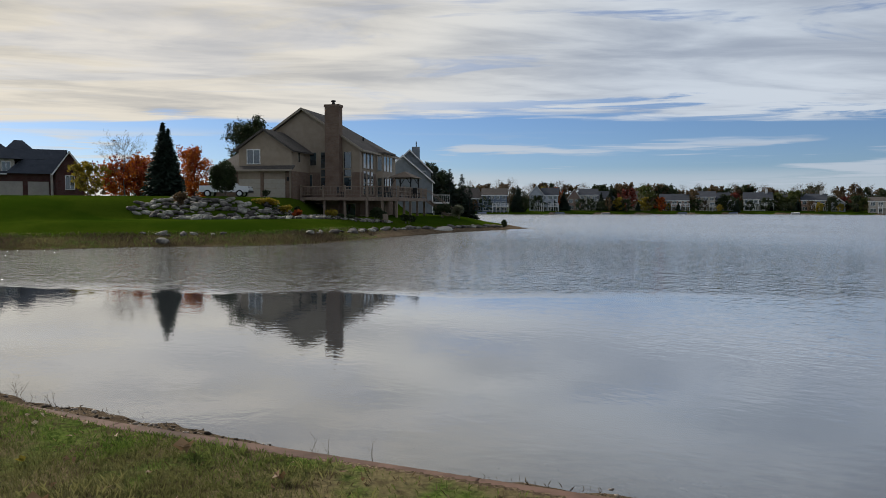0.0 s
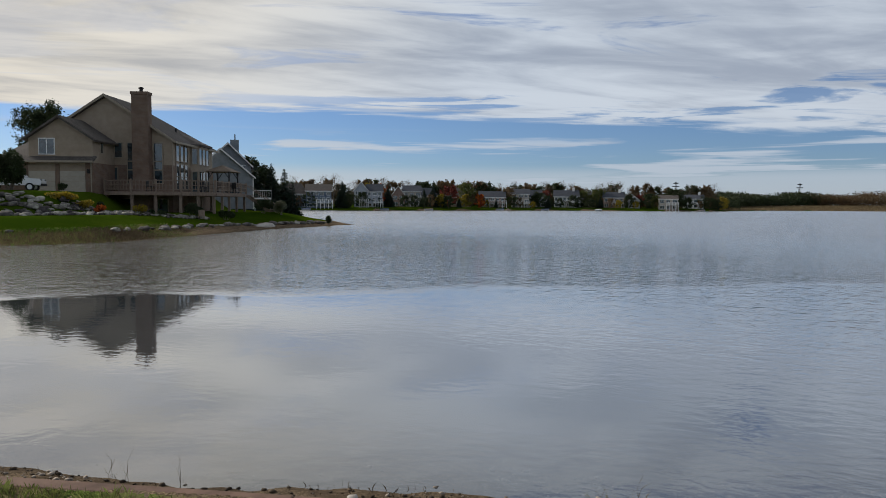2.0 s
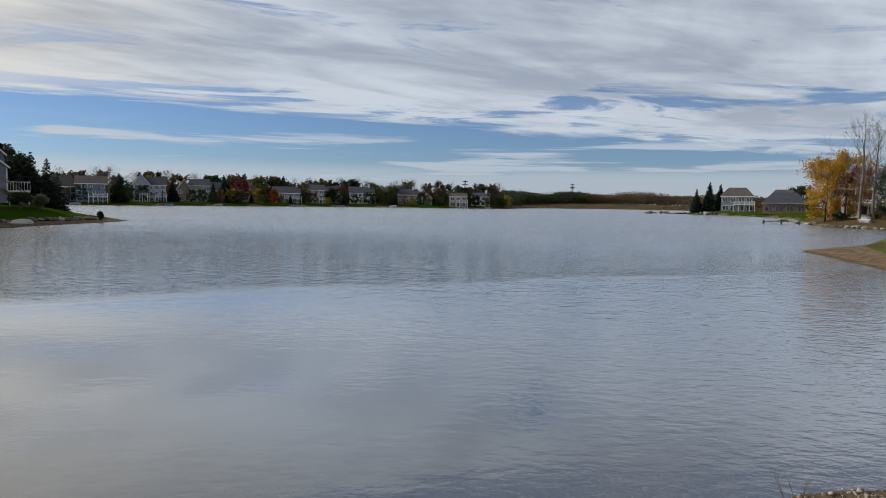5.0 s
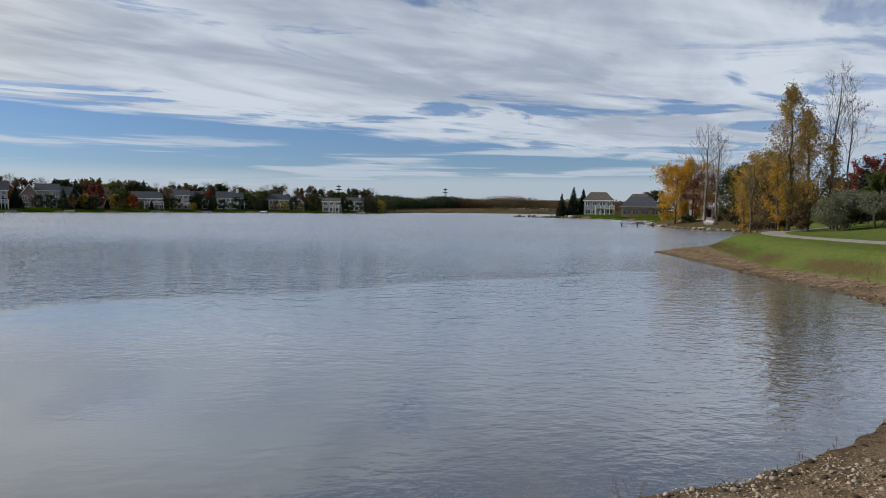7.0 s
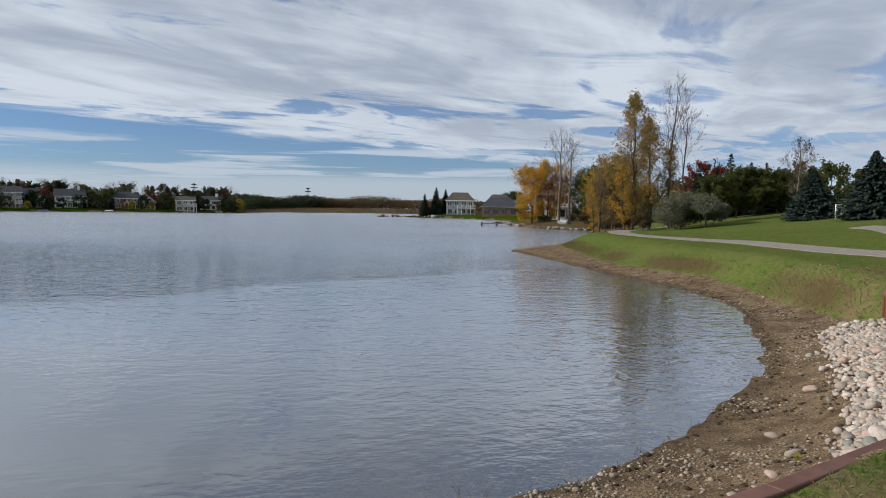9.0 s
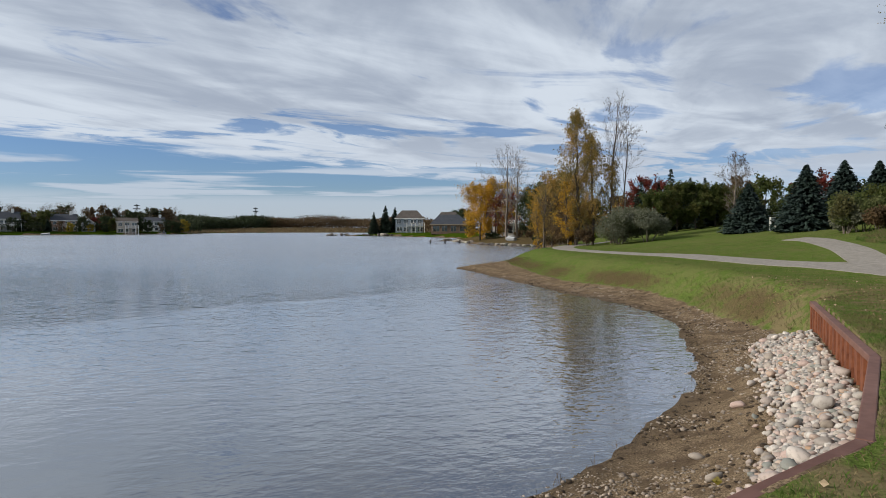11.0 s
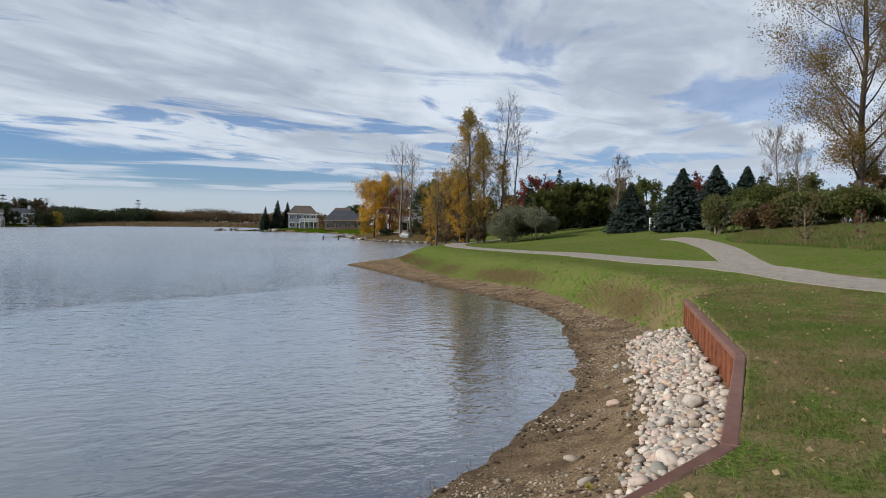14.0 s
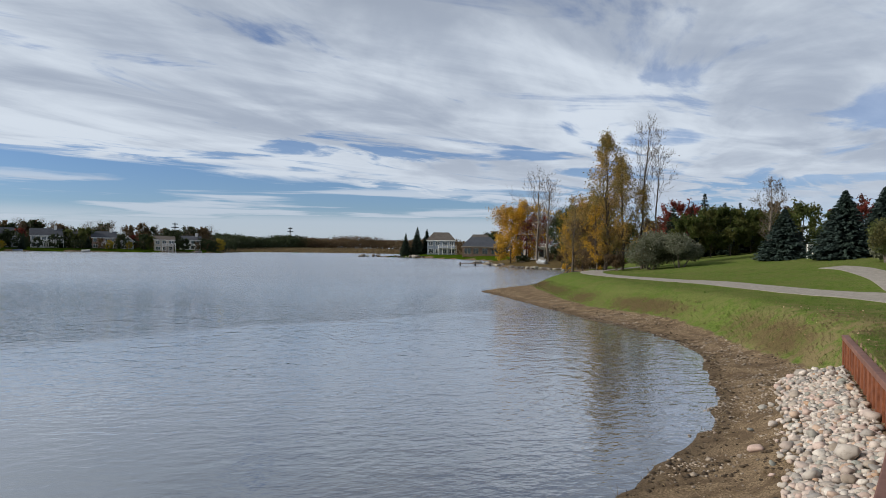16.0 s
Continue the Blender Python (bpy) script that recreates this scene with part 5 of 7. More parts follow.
for i in range(len(WALL) - 1):
    a0, a1 = offset(WALL, 0.045)[i:i + 2]
    b0, b1 = offset(WALL, -cap_w + 0.045)[i:i + 2]
    g = Geo()
    shift = 0.0015 * (i % 2)
    lo = 0.09
    sunk = [0.012 if p[0] < 2 else 0.0 for p in (a0, a1, b1, b0)]
    g.add([(p[0], p[1], p[2] + shift - k) for p, k in zip( (a0, a1, b1, b0), sunk)] + [(p[0], p[1], p[2] - lo) for p in (a0, a1, b1, b0)], [[0, 1, 2, 3], [7, 6, 5, 4], [0, 4, 5, 1], [1, 5, 6, 2], [2, 6, 7, 3], [3, 7, 4, 0]])
    c = part("cap", g, CAP if a0[0] > 2 else SOILED, wallt, "flat reddish-brown steel cap" if a0[0] > 2 else "soil-covered brown steel cap")
    bv = c.modifiers.new("edge", "BEVEL")
    bv.width, bv.segments = 0.012, 2
for i in range(len(WALL) - 1):
    a, b = Vector(WALL[i][:2]), Vector(WALL[i + 1][:2])
    if b.x < 3:
        continue
    d, n = (b - a).normalized(), Vector((-(b - a).normalized().y, (b - a).normalized().x))
    ln, s = (b - a).length, 0.0
    g, prof = Geo(), []
    while s < ln:
        for ds, o in ((0, 0.035), (0.20, 0.035), (0.225, -0.10), (0.425, -0.10), (0.45, 0.035)):
            if s + ds <= ln:
                prof.append((s + ds, o))
        s += 0.50
    za, zb = WALL[i][2] - 0.085, WALL[i + 1][2] - 0.085
    vs = []
    for s, o in prof:
        p = a + d * s + n * (o + 0.0)
        z = za + (zb - za) * s / ln
        vs += [(p.x, p.y, -0.3), (p.x, p.y, z)]
    m = len(prof)
    back = [(v[0] - n.x * 0.012, v[1] - n.y * 0.012, v[2]) for v in vs]
    k = len(vs)
    g.add(vs + back, [[2 * j, 2 * j + 2, 2 * j + 3, 2 * j + 1] for j in range(m - 1)] + [[k + 2 * j + 1, k + 2 * j + 3, k + 2 * j + 2, k + 2 * j] for j in range(m - 1)])
    part("sheet_pile", g, RUST, wallt, "rusty corrugated sheet steel")


def ribbon(line, width, up):
    """A strip that follows the ground along a smooth line."""
    pts = []
    for i in range(len(line) - 1):
        p0, p1, p2, p3 = (np.array(line[max(0, min(len(line) - 1, i + k))]) for k in (-1, 0, 1, 2))
        for t in np.arange(0, 1, 0.06):
            pts.append(0.5 * (2 * p1 + (p2 - p0) * t + (2 * p0 - 5 * p1 + 4 * p2 - p3) * t * t + (3 * p1 - p0 - 3 * p2 + p3) * t ** 3))
    pts.append(np.array(line[-1], float))
    pts = np.array(pts)
    d = np.gradient(pts, axis=0)
    n = np.stack([-d[:, 1], d[:, 0]], 1) / np.linalg.norm(d, axis=1, keepdims=True)
    rows = [pts + n * width * k for k in (-0.5, -0.25, 0, 0.25, 0.5)]
    v = np.concatenate([np.column_stack([r, laid(r[:, 0], r[:, 1]) + up]) for r in rows] + [np.column_stack([r, laid(r[:, 0], r[:, 1]) - 0.1]) for r in (rows[0], rows[-1])])
    m = len(pts)
    f = [[r * m + i, (r + 1) * m + i, (r + 1) * m + i + 1, r * m + i + 1] for r in range(4) for i in range(m - 1)]
    f += [[5 * m + i, i, i + 1, 5 * m + i + 1] for i in range(m - 1)] + [[4 * m + i, 6 * m + i, 6 * m + i + 1, 4 * m + i + 1] for i in range(m - 1)]
    g = Geo()
    g.add(v.tolist(), f)
    return g


ob = new("path", mesh("path", *(lambda g: (g.v, g.f))(ribbon(PATH_MAIN, 1.65, 0.02)), ASPHALT))
tagged(ob, "pale worn asphalt footpath curving along the shore lawn", "path", kind="structure")
ob = new("path", mesh("path", *(lambda g: (g.v, g.f))(ribbon(PATH_SIDE, 1.35, 0.024)), ASPHALT))
tagged(ob, "pale worn asphalt footpath branching over the rise", "path", kind="structure")

# big cottonwood and the growth on the rise
tree("cottonwood", "tall half-bare cottonwood with tan leaves", 52.7, 3.5, 19.0, 0.74, L_COTTON, 110000, 0.066, 61, levels=5, first=0.10, r0=0.23, up=1.0, twigs=1.0, boughs=36)
tree("poplar", "tall poplar with thinning ochre leaves", 55.7, 33.2, 10.9, 0.50, L_POPLAR, 8800, 0.095, 62, levels=4, first=0.06, up=1.6, boughs=34, peak=0.45)
tree("poplar", "tall poplar with thinning ochre leaves", 56.5, 32.0, 8.6, 0.52, L_POPLAR, 6500, 0.09, 63, levels=4, first=0.04, up=1.5, boughs=26, peak=0.45)
tree("poplar", "lower yellow poplar beside the path", 55.2, 33.6, 5.2, 0.5, L_YELLOW, 2200, 0.09, 64, levels=4, first=0.03, up=1.3, peak=0.45)
tree("poplar", "half-bare young poplar by the cove", 56.2, 36.8, 6.6, 0.55, L_POPLAR, 1500, 0.08, 65, levels=4, first=0.08, up=1.4)
tree("poplar", "young yellow poplar by the cove", 57.4, 38.2, 4.4, 0.5, L_YELLOW, 1300, 0.09, 69, levels=4, first=0.06, up=1.3)
tree("poplar", "lower ochre poplar beside the path", 57.3, 30.6, 6.6, 0.5, L_POPLAR, 2200, 0.085, 68, levels=4, first=0.03, up=1.4, peak=0.45)
tree("bare_poplar", "tall leafless poplar with upright branches", 58.2, 30.8, 11.9, 0.52, L_BROWN, 120, 0.07, 66, levels=5, up=2.2, bark=TWIG, r0=0.12, first=0.22, boughs=16)
tree("bare_poplar", "tall leafless poplar with upright branches", 58.9, 30.2, 9.8, 0.6, L_BROWN, 140, 0.07, 67, levels=5, up=1.8, bark=TWIG, r0=0.085, first=0.2, boughs=13)
for i, (x_, y_, w_, h_, m_, lab, n_) in enumerate(((55.4, 28.6, 5.6, 3.3, L_SILVER, "silvery green shrub beside the path", 6000), (55.8, 26.6, 4.6, 2.7, L_SILVER, "silvery green shrub beside the path", 3600), (55.6, 29.2, 2.6, 1.7, L_BROWN, "tangled brown shrub under the poplars", 1300), (54.8, 31.5, 2.4, 1.4, L_BROWN, "tangled brown shrub under the poplars", 1000), (57.0, 34.8, 3.2, 1.6, L_BROWN, "tangled brown shrub under the poplars", 1300), (60.5, 37.5, 3.4, 1.8, L_BROWN, "tangled brown shrub by the cove", 1200))):
    shrub("shrub", lab, x_, y_, w_, w_ * 0.8, h_, m_, int(n_ * 2.4), 0.095, 70 + i)
DG = ((74.0, 35.2, 6.6, L_RED), (70.5, 30.5, 5.4, L_GREEN), (71.5, 29.0, 5.2, L_GREEN), (73.0, 27.6, 4.8, L_GREEN), (74.5, 26.6, 4.2, L_GREEN), (76.5, 25.4, 3.6, L_BROWN), (68.8, 32.0, 4.6, L_GREEN))
for i, (x_, y_, h_, m_) in enumerate(DG):
    lab = {L_DARK: "dark green tree in the belt behind the lawn", L_RED: "dark red autumn tree in the belt behind the lawn", L_GREEN: "dull green tree turning yellow behind the lawn", L_BROWN: "low brown tree in the belt behind the lawn"}[m_]
    tree("belt_tree", lab, x_, y_, h_ * 0.74, 1.3, m_, 7500, 0.13, 80 + i, first=0.04, levels=3, twigs=1.7)
for i, (x_, y_, h_, r_) in enumerate(((71.0, 34.6, 5.6, 1.9), (74.6, 33.0, 6.6, 1.7), (74.9, 31.0, 5.5, 1.8), (76.3, 30.0, 5.2, 1.9), (77.6, 28.6, 4.6, 1.9), (79.6, 27.4, 4.2, 1.7), (73.0, 33.6, 5.4, 1.6))):
    conifer("spruce", "dark spruce in the belt behind the lawn", x_, y_, h_, r_, NEEDLE, 171 + i, n=1.2)
tree("bare_birch", "slim nearly bare tree with a few dark leaves", 61.2, 21.8, 6.0, 0.55, L_BROWN, 420, 0.075, 95, levels=5, bark=TWIG, up=1.6, first=0.15)
for i, (x_, y_, h_, r_) in enumerate(((57.8, 19.4, 3.75, 1.9), (54.0, 14.4, 4.45, 2.05), (57.6, 12.9, 4.5, 2.0), (62.2, 11.6, 4.65, 2.0), (61.5, 16.6, 3.6, 1.7))):
    conifer("blue_spruce", "dark blue-green spruce on the rise", x_, y_, h_ * 1.0, r_ * 1.22, BLUE_NEEDLE, 101 + i, n=2.1, group="spruces on the rise")
box_ = thing("garden_bench", "small white slatted bench between the spruces", "bench", pose(56.3, 17.0, lay(56.3, 17.0), 0, 0, -20))
for i in range(4):
    part("slat", Geo().box(-0.3, 0.3, 0.20, 0.24, 0.5 + i * 0.14, 0.6 + i * 0.14), WHITE, box_)
part("seat", Geo().box(-0.3, 0.3, -0.25, 0.22, 0.40, 0.45), WHITE, box_)
for x_ in (-0.27, 0.27):
    part("leg", Geo().box(x_ - 0.04, x_ + 0.04, -0.25, -0.17, 0, 0.4).box(x_ - 0.04, x_ + 0.04, 0.17, 0.25, 0, 1.0), WHITE, box_)
HEDGE = [(47.6, 10.7, 2.8, 1.7, L_SILVER), (48.2, 9.9, 3.2, 2.3, L_HEDGE), (47.0, 8.9, 1.8, 1.4, L_BROWN), (46.8, 7.6, 2.6, 1.7, L_BROWN), (49.6, 8.6, 4.0, 3.0, L_GREEN)]
rh = random.Random(5)
for i in range(12):
    y_ = 6.6 - i * 1.35
    HEDGE.append((47.4 + rh.uniform(-0.5, 0.5), y_, 3.2, rh.uniform(1.9, 2.4), (L_HEDGE, L_HEDGE, L_GREEN, L_HEDGE, L_HEDGE)[i % 5]))
    if i % 2 == 0:
        HEDGE.append((50.6 + rh.uniform(-0.5, 0.8), y_ + 0.6, 4.4, rh.uniform(2.3, 2.8), (L_GREEN, L_HEDGE, L_BROWN)[i // 2 % 3]))
for i, (x_, y_, w_, h_, m_) in enumerate(HEDGE):
    lab = {L_SILVER: "pale leafy shrub at the end of the thicket", L_HEDGE: "green and yellowish shrub in the thicket", L_GREEN: "dull green shrub in the thicket", L_BROWN: "half-bare brown shrub in the thicket"}[m_]
    shrub("thicket_shrub", lab, x_, y_, w_, w_ * 0.95, h_ * 0.82 + 0.35, m_, int(2200 * w_ * h_ / 2), 0.095, 120 + i)
tree("sapling", "tall thin leafless sapling behind the thicket", 50.2, 7.6, 5.6, 0.6, L_BROWN, 160, 0.05, 151, levels=5, bark=TWIG, up=1.3, first=0.25, r0=0.045)
tree("sapling", "thin leafless sapling behind the thicket", 49.6, 6.4, 5.0, 0.6, L_BROWN, 120, 0.05, 152, levels=5, bark=TWIG, up=1.3, first=0.25, r0=0.035)
tree("sapling", "small weedy sapling in the meadow", 36.0, 4.6, 1.5, 0.9, L_BROWN, 160, 0.08, 153, levels=3, bark=TWIG, first=0.1)
tree("sapling", "small weedy sapling in the meadow", 36.5, 2.6, 1.2, 0.8, L_RED, 90, 0.07, 154, levels=3, bark=TWIG, first=0.0)
tree("belt_tree", "dull tree behind the thicket", 62.0, 3.0, 3.3, 1.4, L_BROWN, 3000, 0.15, 155, first=0.0, levels=3, twigs=1.7)
tree("belt_tree", "dull tree behind the thicket", 66.0, 8.0, 3.5, 1.4, L_GREEN, 3000, 0.15, 156, first=0.0, levels=3, twigs=1.7)
tree("belt_tree", "dull tree behind the thicket", 64.0, -3.0, 3.3, 1.4, L_DARK, 3000, 0.15, 157, first=0.0, levels=3, twigs=1.7)
for i, (x_, y_) in enumerate(((67, 21), (70, 17), (72, 12), (80, 22), (82, 17))):
    tree("belt_tree", "dull green tree in the belt behind the spruces", x_, y_, 3.5, 1.4, (L_GREEN, L_RED, L_DARK, L_GREEN, L_DARK)[i], 3000, 0.15, 160 + i, first=0.0, levels=3, twigs=1.8)

# ---- the far shores ----
VILLA_BLUE = siding("light_blue_grey_siding", (0.20, 0.24, 0.29), (0.26, 0.30, 0.35))
def villa(name, label, x, y, w, d, h, roof_h, turn, wall, roof, z=None, levels=2, deck=True, hip=False, trim=None, gable_front=False, chimney=False, cols=4):
    """A lakeside house with its storeys, windows and a raised deck."""
    z = lay(x, y) if z is None else z
    ob = thing(name, label, "house", pose(x, y, z - 0.3, 0, 0, turn), "houses across the lake")
    tr_ = trim or WHITE
    if gable_front:
        part("wall", Geo().prism([(-w / 2, 0), (w / 2, 0), (w / 2, h), (0, h + roof_h), (-w / 2, h)], 0, d), wall, ob)
        k = roof_h / (w / 2)
        g = Geo()
        for s in (-1, 1):
            c = [(0, -0.4, h + roof_h + 0.15), (s * (w / 2 + 0.4), -0.4, h - 0.4 * k + 0.15), (s * (w / 2 + 0.4), d + 0.3, h - 0.4 * k + 0.15), (0, d + 0.3, h + roof_h + 0.15)]
            g.plate(c if s > 0 else c[::-1], 0.18)
        part("roof", g, roof, ob)
        g = Geo()
        for s in (-1, 1):
            g.prism([(0, h + roof_h - 0.15), (0, h + roof_h + 0.15), (s * (w / 2 + 0.4), h - 0.4 * k + 0.15), (s * (w / 2 + 0.4), h - 0.4 * k - 0.15)], -0.5, -0.38)
        part("bargeboard", g, tr_, ob)
    else:
        part("wall", Geo().box(-w / 2, w / 2, 0, d, 0, h), wall, ob)
        i_ = w * 0.22 if hip else -0.4
        part("roof", Geo().add([(-w / 2 - 0.4, -0.5, h), (w / 2 + 0.4, -0.5, h), (w / 2 + 0.4, d + 0.5, h), (-w / 2 - 0.4, d + 0.5, h), (-w / 2 + i_, d / 2, h + roof_h), (w / 2 - i_, d / 2, h + roof_h)], [[0, 1, 5, 4], [1, 2, 5], [2, 3, 4, 5], [3, 0, 4], [0, 3, 2, 1]]), roof, ob)
        part("fascia", Geo().box(-w / 2 - 0.42, w / 2 + 0.42, -0.55, -0.45, h - 0.2, h + 0.05), tr_, ob)
    lv = h / levels
    for k in range(levels):
        for c in range(cols):
            x0 = -w / 2 + w * (c + 0.22) / cols
            ww = w / cols * (0.56 if (c + k) % 3 else 0.7)
            window(ob, x0, x0 + ww, k * lv + lv * 0.30, k * lv + lv * 0.82, y=0, bars=1 if ww > 1.4 else 0, frame_mat=tr_)
    if deck:
        x0, x1, zz = (-w * 0.1, w * 0.55, lv * 1.02)
        dk = part("balcony", Geo().box(x0, x1, -2.6, 0, zz - 0.2, zz), tr_, ob, "raised balcony")
        n = 5
        for i in range(n):
            px_ = x0 + 0.1 + (x1 - x0 - 0.2) * i / (n - 1)
            part("post", Geo().box(px_ - 0.1, px_ + 0.1, -2.55, -2.35, -0.6, zz + 1.0), tr_, dk)
        part("handrail", Geo().box(x0, x1, -2.6, -2.5, zz + 0.95, zz + 1.05).box(x0, x1, -2.58, -2.52, zz + 0.3, zz + 0.36).box(x0, x1, -2.58, -2.52, zz + 0.6, zz + 0.66), tr_, dk)
    if chimney:
        part("chimney", Geo().box(w * 0.25, w * 0.25 + 1.0, d * 0.4, d * 0.4 + 1.0, h, h + roof_h + 1.2), tr_ if chimney == 2 else PINK_BRICK, ob)
    return ob


villa("villa", "slate-blue house with white windows and a white balcony", -13.5, 258, 9.0, 9, 6.2, 2.6, 3, DARK_SIDING, SHINGLE, levels=3, cols=4)
villa("villa", "slate-blue house wing with a wide grey roof", -22.5, 261, 9.5, 10, 5.2, 3.9, 3, DARK_SIDING, SHINGLE, levels=2, deck=False, hip=True, cols=4)
villa("villa", "pale house with a white front gable and balcony", 1.6, 266, 5.2, 9, 6.4, 3.2, -2, PALE_SIDING, SLATE, levels=3, gable_front=True, cols=2)
villa("villa", "pale house with white columns and balcony", 6.6, 268, 6.0, 9, 6.0, 3.0, -2, PALE_SIDING, SLATE, levels=3, cols=3)
villa("villa", "brick house with a steep gable facing the lake", 16.5, 284, 5.2, 9, 5.0, 3.6, -4, PINK_BRICK, SHINGLE, levels=2, gable_front=True, deck=False, cols=2)
villa("villa", "cream house with a shingled roof", 22.2, 287, 7.0, 9, 6.4, 2.6, -4, CREAM_SIDING, SLATE, levels=2, cols=3)
villa("villa", "brown house with a wide hipped roof among trees", 42.5, 298, 11, 9, 4.4, 3.9, -8, TAN_SIDING, SHINGLE, levels=1, hip=True, deck=False)
villa("villa", "long house with a dark roof and white balcony", 57.0, 296, 11, 9, 4.4, 2.8, -10, PINK_BRICK, SLATE, levels=2, cols=5)
villa("villa", "cream house with a gable and white balcony", 70.8, 303, 7.5, 9, 6.0, 2.4, -12, CREAM_SIDING, SLATE, levels=3, cols=3)
villa("villa", "white house with a dark roof and long balcony", 94.5, 313, 11.0, 9, 5.2, 3.0, -15, WHITE, SLATE, levels=2, cols=6, chimney=2)
villa("villa", "brick and cream house with a pale chimney", 116.0, 311, 9.0, 9, 4.8, 2.8, -18, PINK_BRICK, SLATE, levels=2, cols=4, chimney=2)
villa("villa", "pale house with a small gable", 124.5, 308, 5.0, 8, 3.6, 2.0, -20, PALE_SIDING, SLATE, levels=2, gable_front=True, deck=False, cols=2)
villa("villa", "cream house with a white stair and balcony", 136.5, 299, 8.0, 8, 5.0, 1.8, -22, CREAM_SIDING, SHINGLE, levels=2, cols=3)
villa("villa", "white house with a dark roof and two chimneys", 152.0, 307, 9.0, 8, 4.6, 2.0, -24, WHITE, SLATE, levels=2, cols=4, chimney=2, deck=False)
villa("villa", "pale blue-grey house with white trim above the shore", 185.0, 180.0, 10.0, 9, 5.4, 3.0, -46, VILLA_BLUE, SHINGLE, levels=2, cols=4, deck=True, hip=True)
villa("villa", "low brown house with a broad hipped roof", 173.0, 150.5, 11.5, 9, 3.2, 3.2, -49, TAN_BRICK, SLATE, levels=1, cols=4, deck=False, hip=True, trim=TRIM)
villa("villa", "brown house with a dark roof behind others", 187, 163, 9, 8, 4.6, 3.0, -49, TAN_SIDING, SHINGLE, levels=2, deck=False, hip=True, cols=3)
villa("villa", "white house half hidden behind autumn trees", 118.5, 89.0, 7.2, 7, 5.8, 2.9, -52, WHITE, SHINGLE, levels=2, gable_front=True, cols=3)

villa("villa", "dark-roofed brown house half hidden by lakeside trees", 29.5, 303, 10.0, 9, 4.6, 3.6, -5, TAN_BRICK, SLATE, levels=2, deck=False, hip=True, cols=4)
villa("villa", "grey house with a steep dark hipped roof", 79.5, 309, 9.0, 9, 4.6, 3.4, -13, GREY_SIDING, SLATE, levels=2, deck=False, hip=True, cols=3)
villa("villa", "cream house with a dark hipped roof among trees", 105.5, 318, 9.0, 9, 4.4, 3.0, -16, CREAM_SIDING, SLATE, levels=2, deck=False, hip=True, cols=3)

# trees round the far shore: a few grown once, then set out again
PROTO = {}
for key, mat, h, spread, n, kw in (("green", L_GREEN, 8, 1.1, 1300, {}), ("dark", L_DARK, 8, 1.1, 1300, {}), ("red", L_RED, 7, 1.1, 1200, {}), ("gold", L_GOLD, 6, 1.2, 1100, {}), ("brown", L_BROWN, 8.5, 1.0, 700, {}), ("orange", L_ORANGE, 7, 1.1, 1100, {}), ("bare", L_BROWN, 9.5, 0.8, 80, {"levels": 4, "bark": TWIG, "up": 1.2})):
    lab = {"green": "dull green lakeside tree", "dark": "dark green lakeside tree", "red": "dark red autumn tree by the lake", "gold": "yellow-green round tree by the lake", "brown": "brown thinning tree behind the houses", "orange": "orange-brown tree by the lake", "bare": "leafless tree behind the houses"}[key]
    how = {"levels": 3, "first": 0.05, "twigs": 2.0} | kw
    bark = how.pop("bark", None)
    PROTO[key] = (lab, tree_mesh(300 + len(PROTO), h, spread, n, 0.5 if key != "bare" else 0.2, **how), mat, bark or BARK)
PROTO["spruce"] = ("dark spruce on the far shore", conifer_mesh(320, 10, 3.1, 1.5), NEEDLE, BARK)
SHARED = {k: (mesh("trunk", w.v, w.f, bk, True), mesh("crown", *lv, mt)) for k, (lb, (w, lv), mt, bk) in PROTO.items()}
FAR_TREES = {}


def far_tree(kind, x, y, s, turn=0.0):
    ob = thing("far_tree", PROTO[kind][0], "tree", pose(x, y, lay(x, y) - 0.1, 0, 0, turn) @ Matrix.Scale(s, 4), "trees across the lake")
    for nm, me in zip(("trunk", "crown"), SHARED[kind]):
        new(nm, me).parent = ob
    return ob


for kind, x_, y_, s_ in (("spruce", -5.2, 259, 0.98), ("dark", -2.6, 258, 0.55), ("spruce", 12.0, 274, 0.8), ("spruce", 26.6, 281, 0.75), ("spruce", 30.2, 281, 0.95), ("red", 37.5, 285, 1.05), ("gold", 43.5, 285, 0.75), ("gold", 33.0, 280, 0.72), ("green", 45, 289, 1.1), ("orange", 50.2, 287, 0.7), ("brown", 64.5, 299, 0.9), ("dark", 79, 305, 0.75), ("red", 84.5, 312, 0.9), ("dark", 82, 300, 0.6), ("green", 103, 314, 0.85), ("green", 107, 312, 0.8), ("green", 110, 316, 0.95), ("dark", 105.5, 306, 0.4), ("red", 127.5, 310, 0.75), ("dark", 129.8, 304, 0.7), ("green", 132, 303, 0.62), ("dark", 143, 302, 0.8), ("dark", 146, 300, 0.6), ("dark", 158, 302, 0.6), ("dark", 161.5, 303, 0.55), ("gold", 166, 306, 0.85), ("dark", -24, 268, 1.0), ("gold", -28, 280, 1.2), ("brown", -20, 281, 1.0), ("bare", -13, 284, 1.15), ("bare", -9, 285, 1.2), ("bare", 10, 290, 1.1), ("gold", 5, 290, 1.25), ("orange", 8.5, 290, 1.1)):
    far_tree(kind, x_, y_, s_, x_ * 31)
rt = random.Random(8)
